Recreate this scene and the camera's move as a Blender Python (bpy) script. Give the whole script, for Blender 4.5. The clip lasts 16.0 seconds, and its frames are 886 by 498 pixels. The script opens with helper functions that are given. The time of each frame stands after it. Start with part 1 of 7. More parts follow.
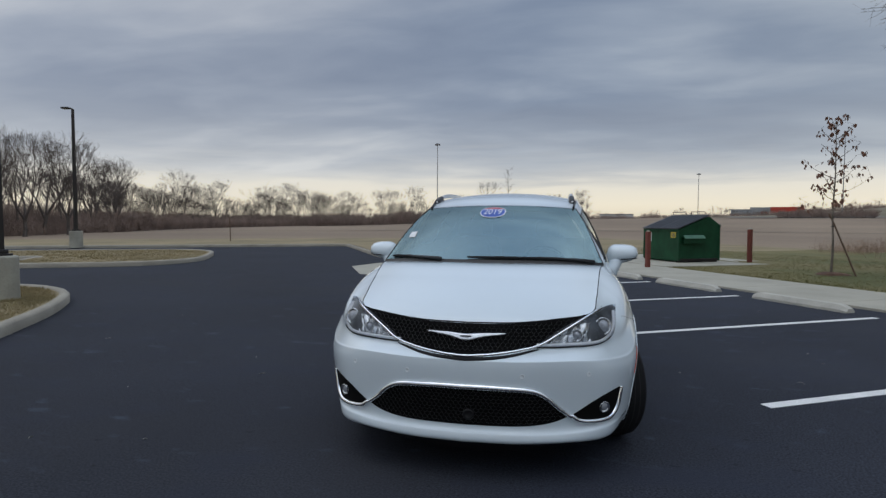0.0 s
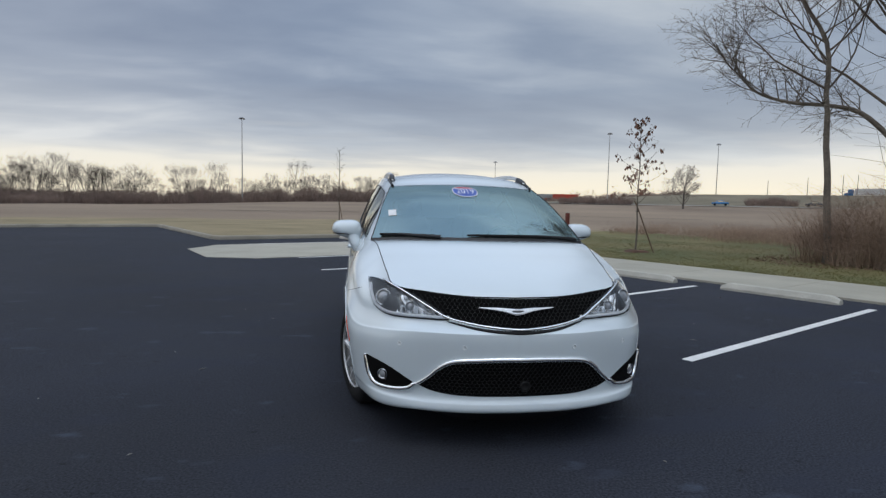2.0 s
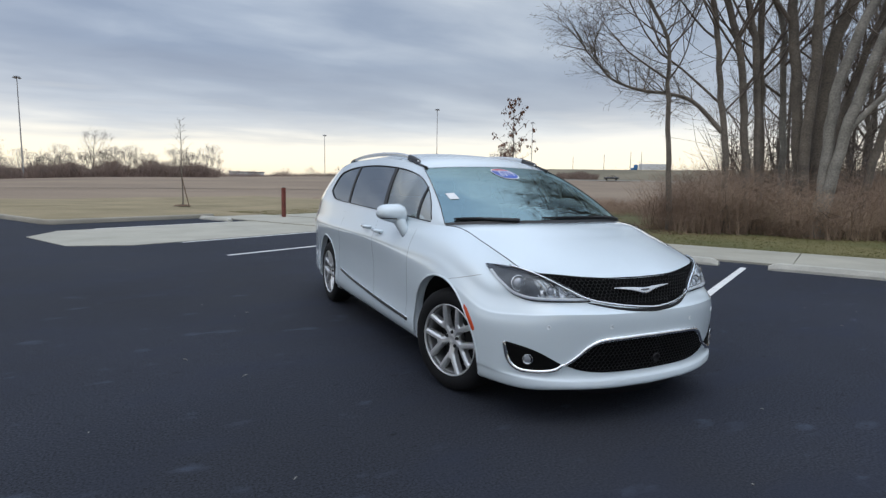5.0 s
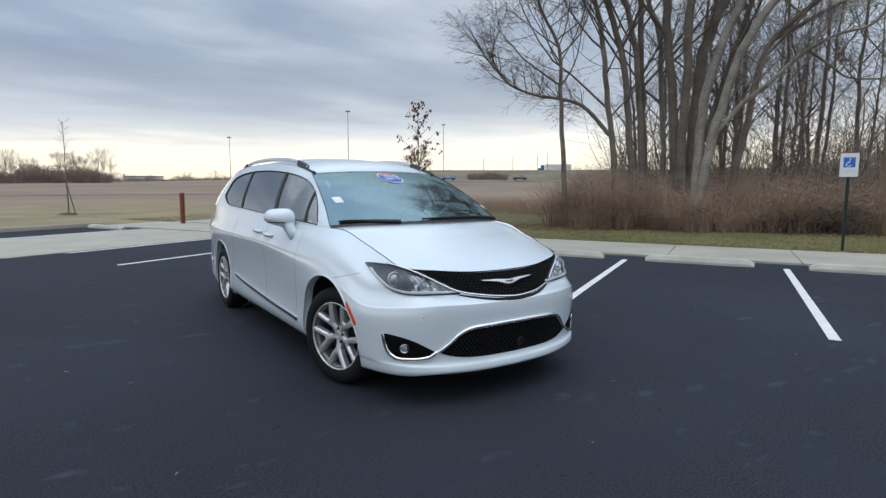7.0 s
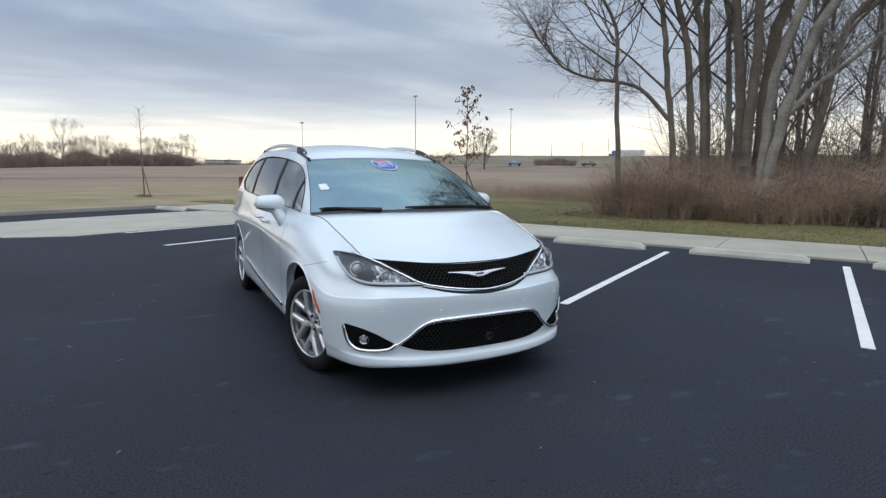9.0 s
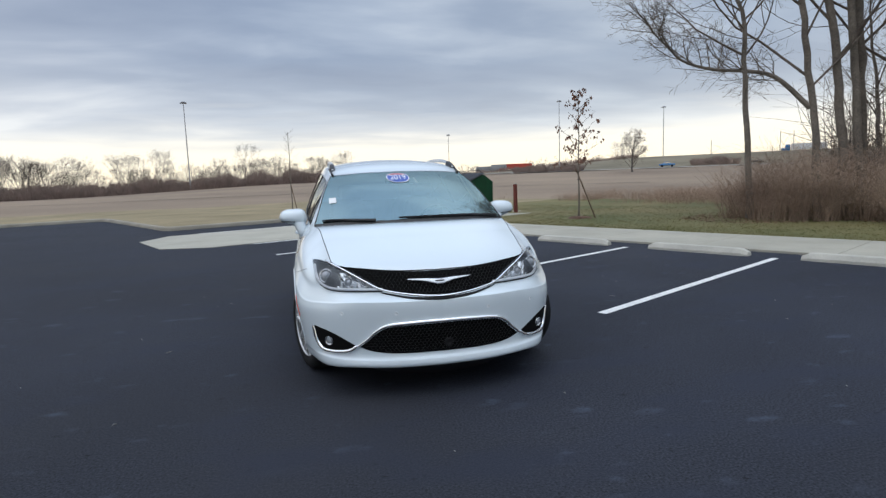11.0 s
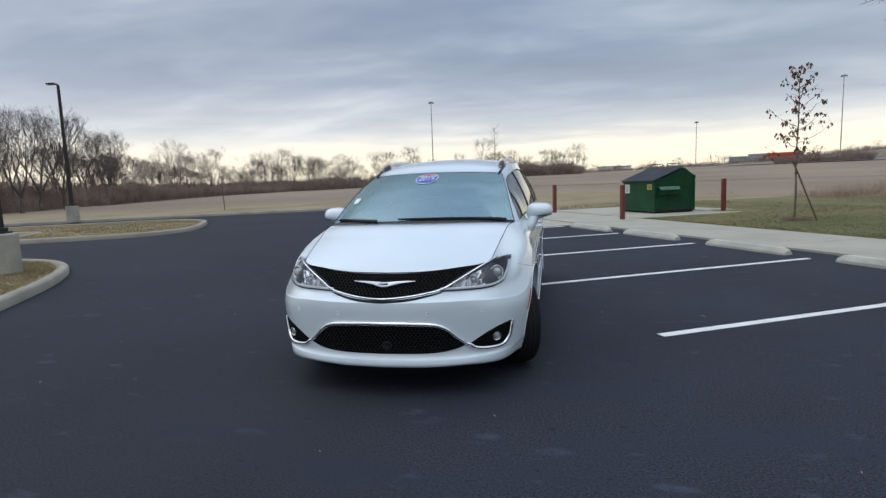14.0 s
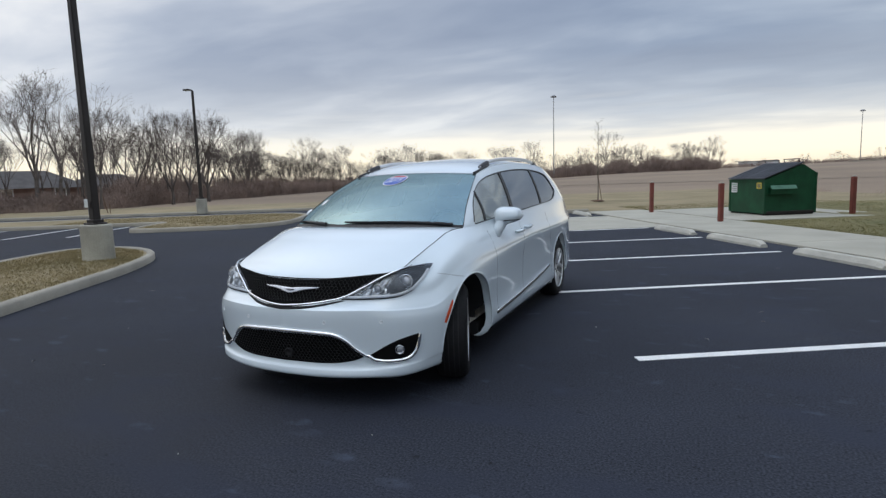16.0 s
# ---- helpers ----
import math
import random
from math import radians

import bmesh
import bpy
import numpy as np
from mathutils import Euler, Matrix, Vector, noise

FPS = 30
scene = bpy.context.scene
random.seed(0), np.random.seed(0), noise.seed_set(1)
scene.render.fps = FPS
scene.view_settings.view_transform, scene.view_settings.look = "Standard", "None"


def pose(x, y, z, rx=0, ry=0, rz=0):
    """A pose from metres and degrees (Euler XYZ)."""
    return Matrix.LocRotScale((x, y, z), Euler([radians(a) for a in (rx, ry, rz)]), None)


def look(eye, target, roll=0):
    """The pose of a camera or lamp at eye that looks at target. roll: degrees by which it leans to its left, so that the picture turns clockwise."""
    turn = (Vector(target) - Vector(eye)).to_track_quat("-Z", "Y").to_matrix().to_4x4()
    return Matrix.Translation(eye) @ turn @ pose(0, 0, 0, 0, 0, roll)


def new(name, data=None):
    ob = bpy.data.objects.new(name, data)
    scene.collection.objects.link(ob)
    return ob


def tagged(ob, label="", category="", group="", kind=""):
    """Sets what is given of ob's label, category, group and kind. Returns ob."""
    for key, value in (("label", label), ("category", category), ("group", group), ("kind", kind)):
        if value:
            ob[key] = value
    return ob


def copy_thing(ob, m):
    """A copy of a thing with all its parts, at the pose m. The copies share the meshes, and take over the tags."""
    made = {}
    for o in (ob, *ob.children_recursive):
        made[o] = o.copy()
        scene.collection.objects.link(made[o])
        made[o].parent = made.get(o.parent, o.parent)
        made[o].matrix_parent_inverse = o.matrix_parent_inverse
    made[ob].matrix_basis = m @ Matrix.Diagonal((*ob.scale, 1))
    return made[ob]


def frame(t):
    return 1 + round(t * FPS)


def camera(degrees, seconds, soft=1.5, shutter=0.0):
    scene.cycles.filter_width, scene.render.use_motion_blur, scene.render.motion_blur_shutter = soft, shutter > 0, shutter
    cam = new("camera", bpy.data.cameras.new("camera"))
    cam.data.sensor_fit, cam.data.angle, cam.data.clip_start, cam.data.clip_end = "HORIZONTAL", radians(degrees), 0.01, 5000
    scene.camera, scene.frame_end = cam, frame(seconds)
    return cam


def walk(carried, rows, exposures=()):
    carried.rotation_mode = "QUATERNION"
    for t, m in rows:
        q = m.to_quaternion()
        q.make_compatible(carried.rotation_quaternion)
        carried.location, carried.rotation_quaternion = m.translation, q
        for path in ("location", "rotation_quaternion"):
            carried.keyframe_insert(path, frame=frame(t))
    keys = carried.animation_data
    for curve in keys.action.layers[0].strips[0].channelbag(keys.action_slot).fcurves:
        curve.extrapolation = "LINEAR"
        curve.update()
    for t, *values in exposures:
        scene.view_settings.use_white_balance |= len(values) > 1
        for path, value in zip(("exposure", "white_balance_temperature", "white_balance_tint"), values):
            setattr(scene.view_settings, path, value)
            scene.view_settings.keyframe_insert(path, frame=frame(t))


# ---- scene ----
cam = camera(77.0, 16.0, soft=1.4)
PATH = [
    (0, (0.482, -3.867, 1.412), (0.084, -1.909, 1.314), 0.3),
    (0.5, (0.146, -3.971, 1.408), (-0.085, -1.988, 1.294), 0.8),
    (1, (-0.165, -3.966, 1.381), (-0.219, -1.972, 1.245), 1.0),
    (1.5, (-0.502, -3.891, 1.376), (-0.376, -1.901, 1.22), 1.3),
    (2, (-0.872, -3.882, 1.368), (-0.589, -1.908, 1.214), 1.3),
    (2.5, (-1.221, -3.818, 1.348), (-0.818, -1.866, 1.177), 1.5),
    (3, (-1.54, -3.705, 1.377), (-1.047, -1.778, 1.171), 1.5),
    (3.5, (-1.895, -3.634, 1.363), (-1.318, -1.729, 1.167), 1.6),
    (3.7, (-1.992, -3.583, 1.372), (-1.372, -1.692, 1.173), 1.5),
    (5.8, (-2.709, -3.291, 1.403), (-1.719, -1.567, 1.181), 0.4),
    (6, (-2.704, -3.3, 1.384), (-1.681, -1.595, 1.172), 0.2),
    (6.5, (-2.593, -3.481, 1.397), (-1.5, -1.819, 1.184), -0.0),
    (7, (-2.486, -3.691, 1.42), (-1.365, -2.049, 1.195), 0.1),
    (7.5, (-2.387, -3.721, 1.425), (-1.271, -2.08, 1.173), 0.4),
    (8, (-2.207, -3.694, 1.427), (-1.113, -2.043, 1.153), 0.2),
    (8.2, (-2.148, -3.73, 1.443), (-1.079, -2.062, 1.166), 0.4),
    (10.3, (-1.187, -4.262, 1.433), (-0.576, -2.376, 1.172), -1.2),
    (10.5, (-1.056, -4.331, 1.426), (-0.49, -2.43, 1.169), -1.4),
    (11, (-0.767, -4.492, 1.451), (-0.343, -2.553, 1.207), -1.9),
    (11.5, (-0.445, -4.477, 1.444), (-0.205, -2.507, 1.198), -1.5),
    (12, (-0.111, -4.563, 1.465), (-0.014, -2.58, 1.225), -1.7),
    (12.5, (0.187, -4.684, 1.492), (0.119, -2.698, 1.265), -1.8),
    (13, (0.452, -4.622, 1.446), (0.277, -2.644, 1.205), -1.8),
    (13.5, (0.749, -4.465, 1.452), (0.476, -2.5, 1.199), -1.4),
    (14, (1.159, -4.449, 1.469), (0.761, -2.504, 1.226), -2.0),
    (14.5, (1.476, -4.343, 1.448), (0.964, -2.425, 1.209), -2.1),
    (15, (1.792, -4.149, 1.473), (1.185, -2.259, 1.227), -1.9),
    (15.5, (2.185, -3.999, 1.488), (1.474, -2.145, 1.247), -2.1),
    (16, (2.461, -3.807, 1.48), (1.651, -1.995, 1.235), -1.8),
]
walk(cam, [(t, look(eye, target, roll)) for t, eye, target, roll in PATH],
     exposures=[(0, -0.60), (1.0, -0.49), (2.0, -0.41), (3.5, -0.24), (6.0, -0.10), (8.2, -0.03), (11.0, -0.07), (13.0, -0.16), (16.0, -0.19)])

# ---- light: overcast late-afternoon sky with a clear bright strip low down ----
SUN_AZ, SUN_EL = radians(190), radians(76)
world = bpy.data.worlds.new("overcast_sky")
scene.world = world
world.use_nodes = True
wt = world.node_tree
wt.nodes.clear()


def wnode(kind, **kw):
    n = wt.nodes.new(kind)
    for k, v in kw.items():
        n.inputs[k].default_value = v
    return n


def wmath(op, a, b=None):
    n = wt.nodes.new("ShaderNodeMath")
    n.operation = op
    for i, v in enumerate((a, b)):
        if v is None:
            continue
        if isinstance(v, (int, float)):
            n.inputs[i].default_value = v
        else:
            wt.links.new(v, n.inputs[i])
    return n.outputs[0]


def wramp(fac, stops):
    n = wt.nodes.new("ShaderNodeValToRGB")
    e = n.color_ramp.elements
    while len(e) < len(stops):
        e.new(0.5)
    for el, (p, c) in zip(e, stops):
        el.position, el.color = p, (*c, 1)
    wt.links.new(fac, n.inputs[0])
    return n.outputs[0]


def wmix(fac, a, b, mode="MIX"):
    n = wt.nodes.new("ShaderNodeMix")
    n.data_type, n.blend_type = "RGBA", mode
    for sock, v in ((n.inputs[0], fac), (n.inputs[6], a), (n.inputs[7], b)):
        if isinstance(v, (int, float)):
            sock.default_value = v
        elif isinstance(v, tuple):
            sock.default_value = (*v, 1)
        else:
            wt.links.new(v, sock)
    return n.outputs[2]


coord = wt.nodes.new("ShaderNodeTexCoord").outputs["Generated"]
sep = wt.nodes.new("ShaderNodeSeparateXYZ")
wt.links.new(coord, sep.inputs[0])
up = wmath("MAXIMUM", sep.outputs[2], 0.0)
# cloud layer seen in perspective: divide the direction by its height
den = wmath("ADD", up, 0.16)
comb = wt.nodes.new("ShaderNodeCombineXYZ")
wt.links.new(wmath("DIVIDE", sep.outputs[0], den), comb.inputs[0])
wt.links.new(wmath("DIVIDE", sep.outputs[1], den), comb.inputs[1])
mapn = wt.nodes.new("ShaderNodeMapping")
mapn.inputs["Rotation"].default_value = (0, 0, radians(12))
mapn.inputs["Scale"].default_value = (0.52, 1.0, 1.0)
wt.links.new(comb.outputs[0], mapn.inputs[0])
big = wnode("ShaderNodeTexNoise", Scale=0.8, Detail=4.0, Roughness=0.48, Distortion=0.2)
fine = wnode("ShaderNodeTexNoise", Scale=2.6, Detail=6.0, Roughness=0.52, Distortion=0.35)
for n in (big, fine):
    wt.links.new(mapn.outputs[0], n.inputs["Vector"])
cloud = wmath("ADD", wmath("MULTIPLY", big.outputs[0], 0.72), wmath("MULTIPLY", fine.outputs[0], 0.28))
# a denser bank of cloud hangs above the clear strip
bank = wramp(up, [(0.08, (0, 0, 0)), (0.15, (0.055, 0.055, 0.055)), (0.24, (0.03, 0.03, 0.03)), (0.40, (0, 0, 0))])
cloud = wmath("SUBTRACT", cloud, bank)
layer = wramp(cloud, [(0.34, (0.195, 0.256, 0.378)), (0.45, (0.280, 0.350, 0.475)), (0.53, (0.400, 0.473, 0.590)), (0.62, (0.60, 0.67, 0.755))])
# bright strip over the horizon, ragged at its upper edge
low = wt.nodes.new("ShaderNodeMapping")
low.inputs["Scale"].default_value = (1.0, 1.0, 11.0)
wt.links.new(coord, low.inputs[0])
shred = wnode("ShaderNodeTexNoise", Scale=2.3, Detail=5.0, Roughness=0.55, Distortion=0.3)
wt.links.new(low.outputs[0], shred.inputs["Vector"])
edge = wmath("ADD", up, wmath("ADD", wmath("MULTIPLY", wmath("SUBTRACT", shred.outputs[0], 0.5), 0.10), wmath("MULTIPLY", wmath("SUBTRACT", cloud, 0.47), 0.12)))
strip = wramp(edge, [(0.0, (1, 1, 1)), (0.068, (0.97, 0.97, 0.97)), (0.092, (0.54, 0.54, 0.54)), (0.122, (0.24, 0.24, 0.24)), (0.20, (0.08, 0.08, 0.08)), (0.36, (0, 0, 0))])
glow = wramp(up, [(0.0, (1.05, 0.93, 0.72)), (0.03, (1.26, 1.15, 0.92)), (0.09, (1.06, 1.04, 0.98)), (0.3, (0.62, 0.66, 0.72))])
# thinner, brighter cloud overhead and behind the viewer
lift = wramp(up, [(0.0, (0, 0, 0)), (0.38, (0.0, 0.0, 0.0)), (0.75, (1, 1, 1))])
south = wramp(wmath("ADD", wmath("MULTIPLY", sep.outputs[1], 0.5), 0.5), [(0.1, (0.86, 0.86, 0.86)), (0.55, (1, 1, 1))])
gain = wmath("MULTIPLY", wmath("ADD", wmath("MULTIPLY", lift, 1.5), 1.0), south)
sc = wt.nodes.new("ShaderNodeVectorMath")
sc.operation = "SCALE"
# thinner cloud, brighter and less blue, towards both sides
flank = wramp(wmath("ABSOLUTE", sep.outputs[0]), [(0.1, (1, 1, 1)), (0.5, (1.22, 1.17, 1.10)), (0.85, (1.5, 1.4, 1.26))])
layer = wmix(1.0, layer, flank, "MULTIPLY")
west = wramp(wmath("ADD", wmath("MULTIPLY", sep.outputs[0], 0.5), 0.5), [(0.1, (1.32, 1.25, 1.20)), (0.3, (1.20, 1.15, 1.12)), (0.5, (1.06, 1.06, 1.06)), (0.75, (1.04, 1.04, 1.03))])
layer = wmix(1.0, layer, west, "MULTIPLY")
wt.links.new(wmix(strip, layer, glow), sc.inputs[0])
wt.links.new(gain, sc.inputs["Scale"])
sky = sc.outputs[0]
nish = wt.nodes.new("ShaderNodeTexSky")
nish.sky_type = "NISHITA"
nish.sun_disc = False
nish.sun_elevation, nish.sun_rotation = SUN_EL, SUN_AZ
bg = wnode("ShaderNodeBackground", Strength=1.0)
bg2 = wnode("ShaderNodeBackground", Strength=0.012)
wt.links.new(sky, bg.inputs[0])
wt.links.new(nish.outputs[0], bg2.inputs[0])
add = wt.nodes.new("ShaderNodeAddShader")
wt.links.new(bg.outputs[0], add.inputs[0])
wt.links.new(bg2.outputs[0], add.inputs[1])
out = wt.nodes.new("ShaderNodeOutputWorld")
wt.links.new(add.outputs[0], out.inputs[0])

sun = new("sun", bpy.data.lights.new("sun", "SUN"))
sun.data.energy, sun.data.angle, sun.data.color = 0.42, radians(45), (1.0, 0.96, 0.91)
sun.matrix_world = look((0, 0, 30), (-30 * math.sin(SUN_AZ) * math.cos(SUN_EL), -30 * math.cos(SUN_AZ) * math.cos(SUN_EL), 30 - 30 * math.sin(SUN_EL)))

# ---- materials ----
def mat(name, color, rough=0.6, metal=0.0, var=0.15, scale=3.0, fine=60.0, bump=0.0, bump_scale=80.0, coat=0.0, spec=0.5, second=None, rand=0.0, fine_var=None):
    """A surface with variation at two scales; second: a colour that large patches turn to; rand: variation from piece to piece."""
    m = bpy.data.materials.new(name)
    m.use_nodes = True
    t = m.node_tree
    p = t.nodes["Principled BSDF"]
    p.inputs["Roughness"].default_value, p.inputs["Metallic"].default_value = rough, metal
    p.inputs["Coat Weight"].default_value, p.inputs["Coat Roughness"].default_value = coat, 0.02
    p.inputs["Specular IOR Level"].default_value = spec
    co = t.nodes.new("ShaderNodeTexCoord").outputs["Object"]

    def noi(s, d=4.0):
        n = t.nodes.new("ShaderNodeTexNoise")
        n.inputs["Scale"].default_value, n.inputs["Detail"].default_value = s, d
        t.links.new(co, n.inputs["Vector"])
        return n.outputs[0]

    def mix(f, a, b):
        n = t.nodes.new("ShaderNodeMix")
        n.data_type = "RGBA"
        for s, v in ((n.inputs[0], f), (n.inputs[6], a), (n.inputs[7], b)):
            if isinstance(v, tuple):
                s.default_value = (*v[:3], 1)
            elif isinstance(v, (int, float)):
                s.default_value = v
            else:
                t.links.new(v, s)
        return n.outputs[2]

    def rng(f, lo, hi, a=0.3, b=0.7):
        n = t.nodes.new("ShaderNodeMapRange")
        for i, v in enumerate((a, b, lo, hi)):
            n.inputs[i + 1].default_value = v
        t.links.new(f, n.inputs[0])
        return n.outputs[0]
    c = tuple(color)
    dark = tuple(v * (1 - var) for v in c)
    light = tuple(min(1, v * (1 + var)) for v in c)
    col = mix(rng(noi(scale), 0, 1), dark, second if second else light)
    fv = var * 0.8 if fine_var is None else fine_var
    f = rng(noi(fine, 2.0), 1 - fv, 1 + fv)
    mul = t.nodes.new("ShaderNodeVectorMath")
    mul.operation = "SCALE"
    t.links.new(col, mul.inputs[0])
    t.links.new(f, mul.inputs["Scale"])
    last = mul.outputs[0]
    if rand:
        oi = t.nodes.new("ShaderNodeObjectInfo")
        m2 = t.nodes.new("ShaderNodeVectorMath")
        m2.operation = "SCALE"
        t.links.new(last, m2.inputs[0])
        t.links.new(rng(oi.outputs["Random"], 1 - rand, 1 + rand, 0, 1), m2.inputs["Scale"])
        last = m2.outputs[0]
    t.links.new(last, p.inputs["Base Color"])
    if bump:
        b = t.nodes.new("ShaderNodeBump")
        b.inputs["Strength"].default_value, b.inputs["Distance"].default_value = bump, 0.01
        t.links.new(noi(bump_scale, 3.0), b.inputs["Height"])
        t.links.new(b.outputs[0], p.inputs["Normal"])
    return m


def glass(name, tint, gloss_rough=0.01, ior=1.5, sheen=(0.95, 0.98, 1.0)):
    """Thin tinted pane: what is behind shows through, with the sky's reflection over it."""
    m = bpy.data.materials.new(name)
    m.use_nodes = True
    t = m.node_tree
    t.nodes.clear()
    o = t.nodes.new("ShaderNodeOutputMaterial")
    tr = t.nodes.new("ShaderNodeBsdfTransparent")
    tr.inputs[0].default_value = (*tint, 1)
    gl = t.nodes.new("ShaderNodeBsdfGlossy")
    gl.inputs["Roughness"].default_value = gloss_rough
    gl.inputs[0].default_value = (*sheen, 1)
    fr = t.nodes.new("ShaderNodeFresnel")
    fr.inputs[0].default_value = ior
    mx = t.nodes.new("ShaderNodeMixShader")
    t.links.new(fr.outputs[0], mx.inputs[0])
    t.links.new(tr.outputs[0], mx.inputs[1])
    t.links.new(gl.outputs[0], mx.inputs[2])
    t.links.new(mx.outputs[0], o.inputs[0])
    return m


M_ASPHALT = mat("asphalt", (0.0240, 0.0268, 0.0358), 0.78, var=0.2, scale=0.35, fine=75, bump=0.3, bump_scale=110, fine_var=0.6, spec=0.14)
M_PAINT_LINE = mat("line_paint", (0.74, 0.735, 0.715), 0.7, var=0.08, scale=4, fine=120, bump=0.2, bump_scale=140, fine_var=0.12)
M_CONC = mat("concrete", (0.385, 0.365, 0.30), 0.85, var=0.12, scale=0.8, fine=70, bump=0.15, bump_scale=120)
M_CONC_POLE = mat("pole_concrete", (0.34, 0.325, 0.27), 0.9, var=0.24, scale=1.5, fine=40, bump=0.25, bump_scale=60, fine_var=0.07)
M_GRASS = mat("lawn_grass", (0.118, 0.131, 0.039), 0.95, var=0.25, scale=0.30, fine=35, bump=0.6, bump_scale=60, second=(0.195, 0.156, 0.063))
M_GRASS_DRY = mat("dry_grass", (0.235, 0.19, 0.098), 0.95, var=0.2, scale=0.30, fine=35, bump=0.6, bump_scale=60, second=(0.30, 0.235, 0.135))
M_KERB = mat("kerb_concrete", (0.30, 0.275, 0.225), 0.88, var=0.16, scale=1.1, fine=60, bump=0.2, bump_scale=110)
M_FIELD = mat("stubble_field", (0.211, 0.153, 0.103), 0.95, var=0.14, scale=0.03, fine=3.0, bump=0.4, bump_scale=12, second=(0.285, 0.212, 0.145))
M_BARK = mat("bark", (0.165, 0.140, 0.115), 0.95, var=0.3, scale=2.0, fine=22, bump=0.6, bump_scale=25)
M_BARK_PALE = mat("pale_bark", (0.235, 0.218, 0.190), 0.95, var=0.3, scale=2.0, fine=22, bump=0.5, bump_scale=25)
M_TWIG = mat("twigs", (0.150, 0.122, 0.102), 0.95, var=0.25, scale=1.0, fine=10)
M_BRUSH = mat("brush_stems", (0.285, 0.192, 0.137), 0.95, var=0.3, scale=0.6, fine=8, second=(0.39, 0.285, 0.205))
M_WHITE = mat("white_car_paint", (0.661, 0.740, 0.786), 0.26, var=0.015, scale=2, fine=300, coat=1.0)
M_BLACKPL = mat("black_plastic", (0.008, 0.008, 0.009), 0.45, var=0.2, scale=6, fine=90)
M_RUBBER = mat("tyre_rubber", (0.0075, 0.0075, 0.0085), 0.75, var=0.2, scale=5, fine=60, bump=0.2, bump_scale=90, spec=0.25)
M_CHROME = mat("chrome", (0.82, 0.83, 0.84), 0.09, 1.0, var=0.03, scale=5, fine=40)
M_ALLOY = mat("alloy", (0.66, 0.67, 0.68), 0.32, 0.6, var=0.06, scale=6, fine=60)
M_DARKMETAL = mat("bronze_pole_paint", (0.022, 0.018, 0.017), 0.45, 0.2, var=0.2, scale=3, fine=40)
M_GREEN = mat("green_steel", (0.006, 0.056, 0.023), 0.55, 0.0, var=0.28, scale=2.5, fine=30, bump=0.1, bump_scale=20, spec=0.3)
M_LID = mat("black_lid", (0.03, 0.032, 0.038), 0.5, var=0.25, scale=3, fine=40)
M_REDBOL = mat("rust_red_paint", (0.17, 0.042, 0.03), 0.6, var=0.2, scale=3, fine=40)


def add_scuffs_and_light(m):
    """Pale scuffs and dusty patches worn into a dark surface, plus sheen and brightness set by colour."""
    t = m.node_tree
    p = t.nodes["Principled BSDF"]
    src = p.inputs["Base Color"].links[0].from_socket
    co = t.nodes.new("ShaderNodeTexCoord").outputs["Object"]

    def layer(scale, stretch, lo, hi, col, amount, below):
        mp = t.nodes.new("ShaderNodeMapping")
        mp.inputs["Scale"].default_value = stretch
        mp.inputs["Rotation"].default_value = (0, 0, 0.7)
        t.links.new(co, mp.inputs[0])
        n = t.nodes.new("ShaderNodeTexNoise")
        n.inputs["Scale"].default_value, n.inputs["Detail"].default_value = scale, 3.0
        t.links.new(mp.outputs[0], n.inputs["Vector"])
        r = t.nodes.new("ShaderNodeMapRange")
        for i, v in enumerate((lo, hi, 0.0, amount)):
            r.inputs[i + 1].default_value = v
        t.links.new(n.outputs[0], r.inputs[0])
        x = t.nodes.new("ShaderNodeMix")
        x.data_type = "RGBA"
        t.links.new(r.outputs[0], x.inputs[0])
        t.links.new(below, x.inputs[6])
        x.inputs[7].default_value = (*col, 1)
        return x.outputs[2]
    c = layer(1.6, (1, 2.6, 1), 0.655, 0.75, (0.050, 0.058, 0.080), 0.7, src)
    c = layer(0.22, (1, 1, 1), 0.52, 0.72, (0.030, 0.031, 0.036), 0.6, c)
    # soft bluish streaks: the surface's patchy reflections put into the colour
    c = layer(0.8, (1, 2.2, 1), 0.50, 0.66, (0.024, 0.028, 0.042), 0.6, c)
    c = layer(9.0, (1, 1.6, 1), 0.66, 0.74, (0.006, 0.006, 0.007), 0.6, c)
    c = layer(2.4, (1, 1.9, 1), 0.645, 0.74, (0.055, 0.066, 0.092), 0.6, c)
    # uneven brightness of the ground put into the colour, lighter towards +x
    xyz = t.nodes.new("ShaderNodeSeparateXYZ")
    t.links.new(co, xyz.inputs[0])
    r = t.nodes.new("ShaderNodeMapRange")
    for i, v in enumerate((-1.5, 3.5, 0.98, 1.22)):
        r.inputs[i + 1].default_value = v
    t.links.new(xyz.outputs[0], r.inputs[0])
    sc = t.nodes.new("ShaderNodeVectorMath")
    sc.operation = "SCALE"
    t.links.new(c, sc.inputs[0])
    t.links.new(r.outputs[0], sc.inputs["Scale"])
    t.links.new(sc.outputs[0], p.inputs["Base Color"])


add_scuffs_and_light(M_ASPHALT)

# ---- building helpers ----
LOT = 28.6
CA, SA = math.cos(radians(LOT)), math.sin(radians(LOT))


def lot(a, b, z=0.0):
    """Car-park grid (a along the stalls, b along the row) to the world."""
    return Vector((a * CA - b * SA, a * SA + b * CA, z))


def mesh_of(bm, name, material=None, smooth=False):
    me = bpy.data.meshes.new(name)
    bm.to_mesh(me)
    bm.free()
    if material:
        me.materials.append(material)
    if smooth:
        me.polygons.foreach_set("use_smooth", [True] * len(me.polygons))
    return me


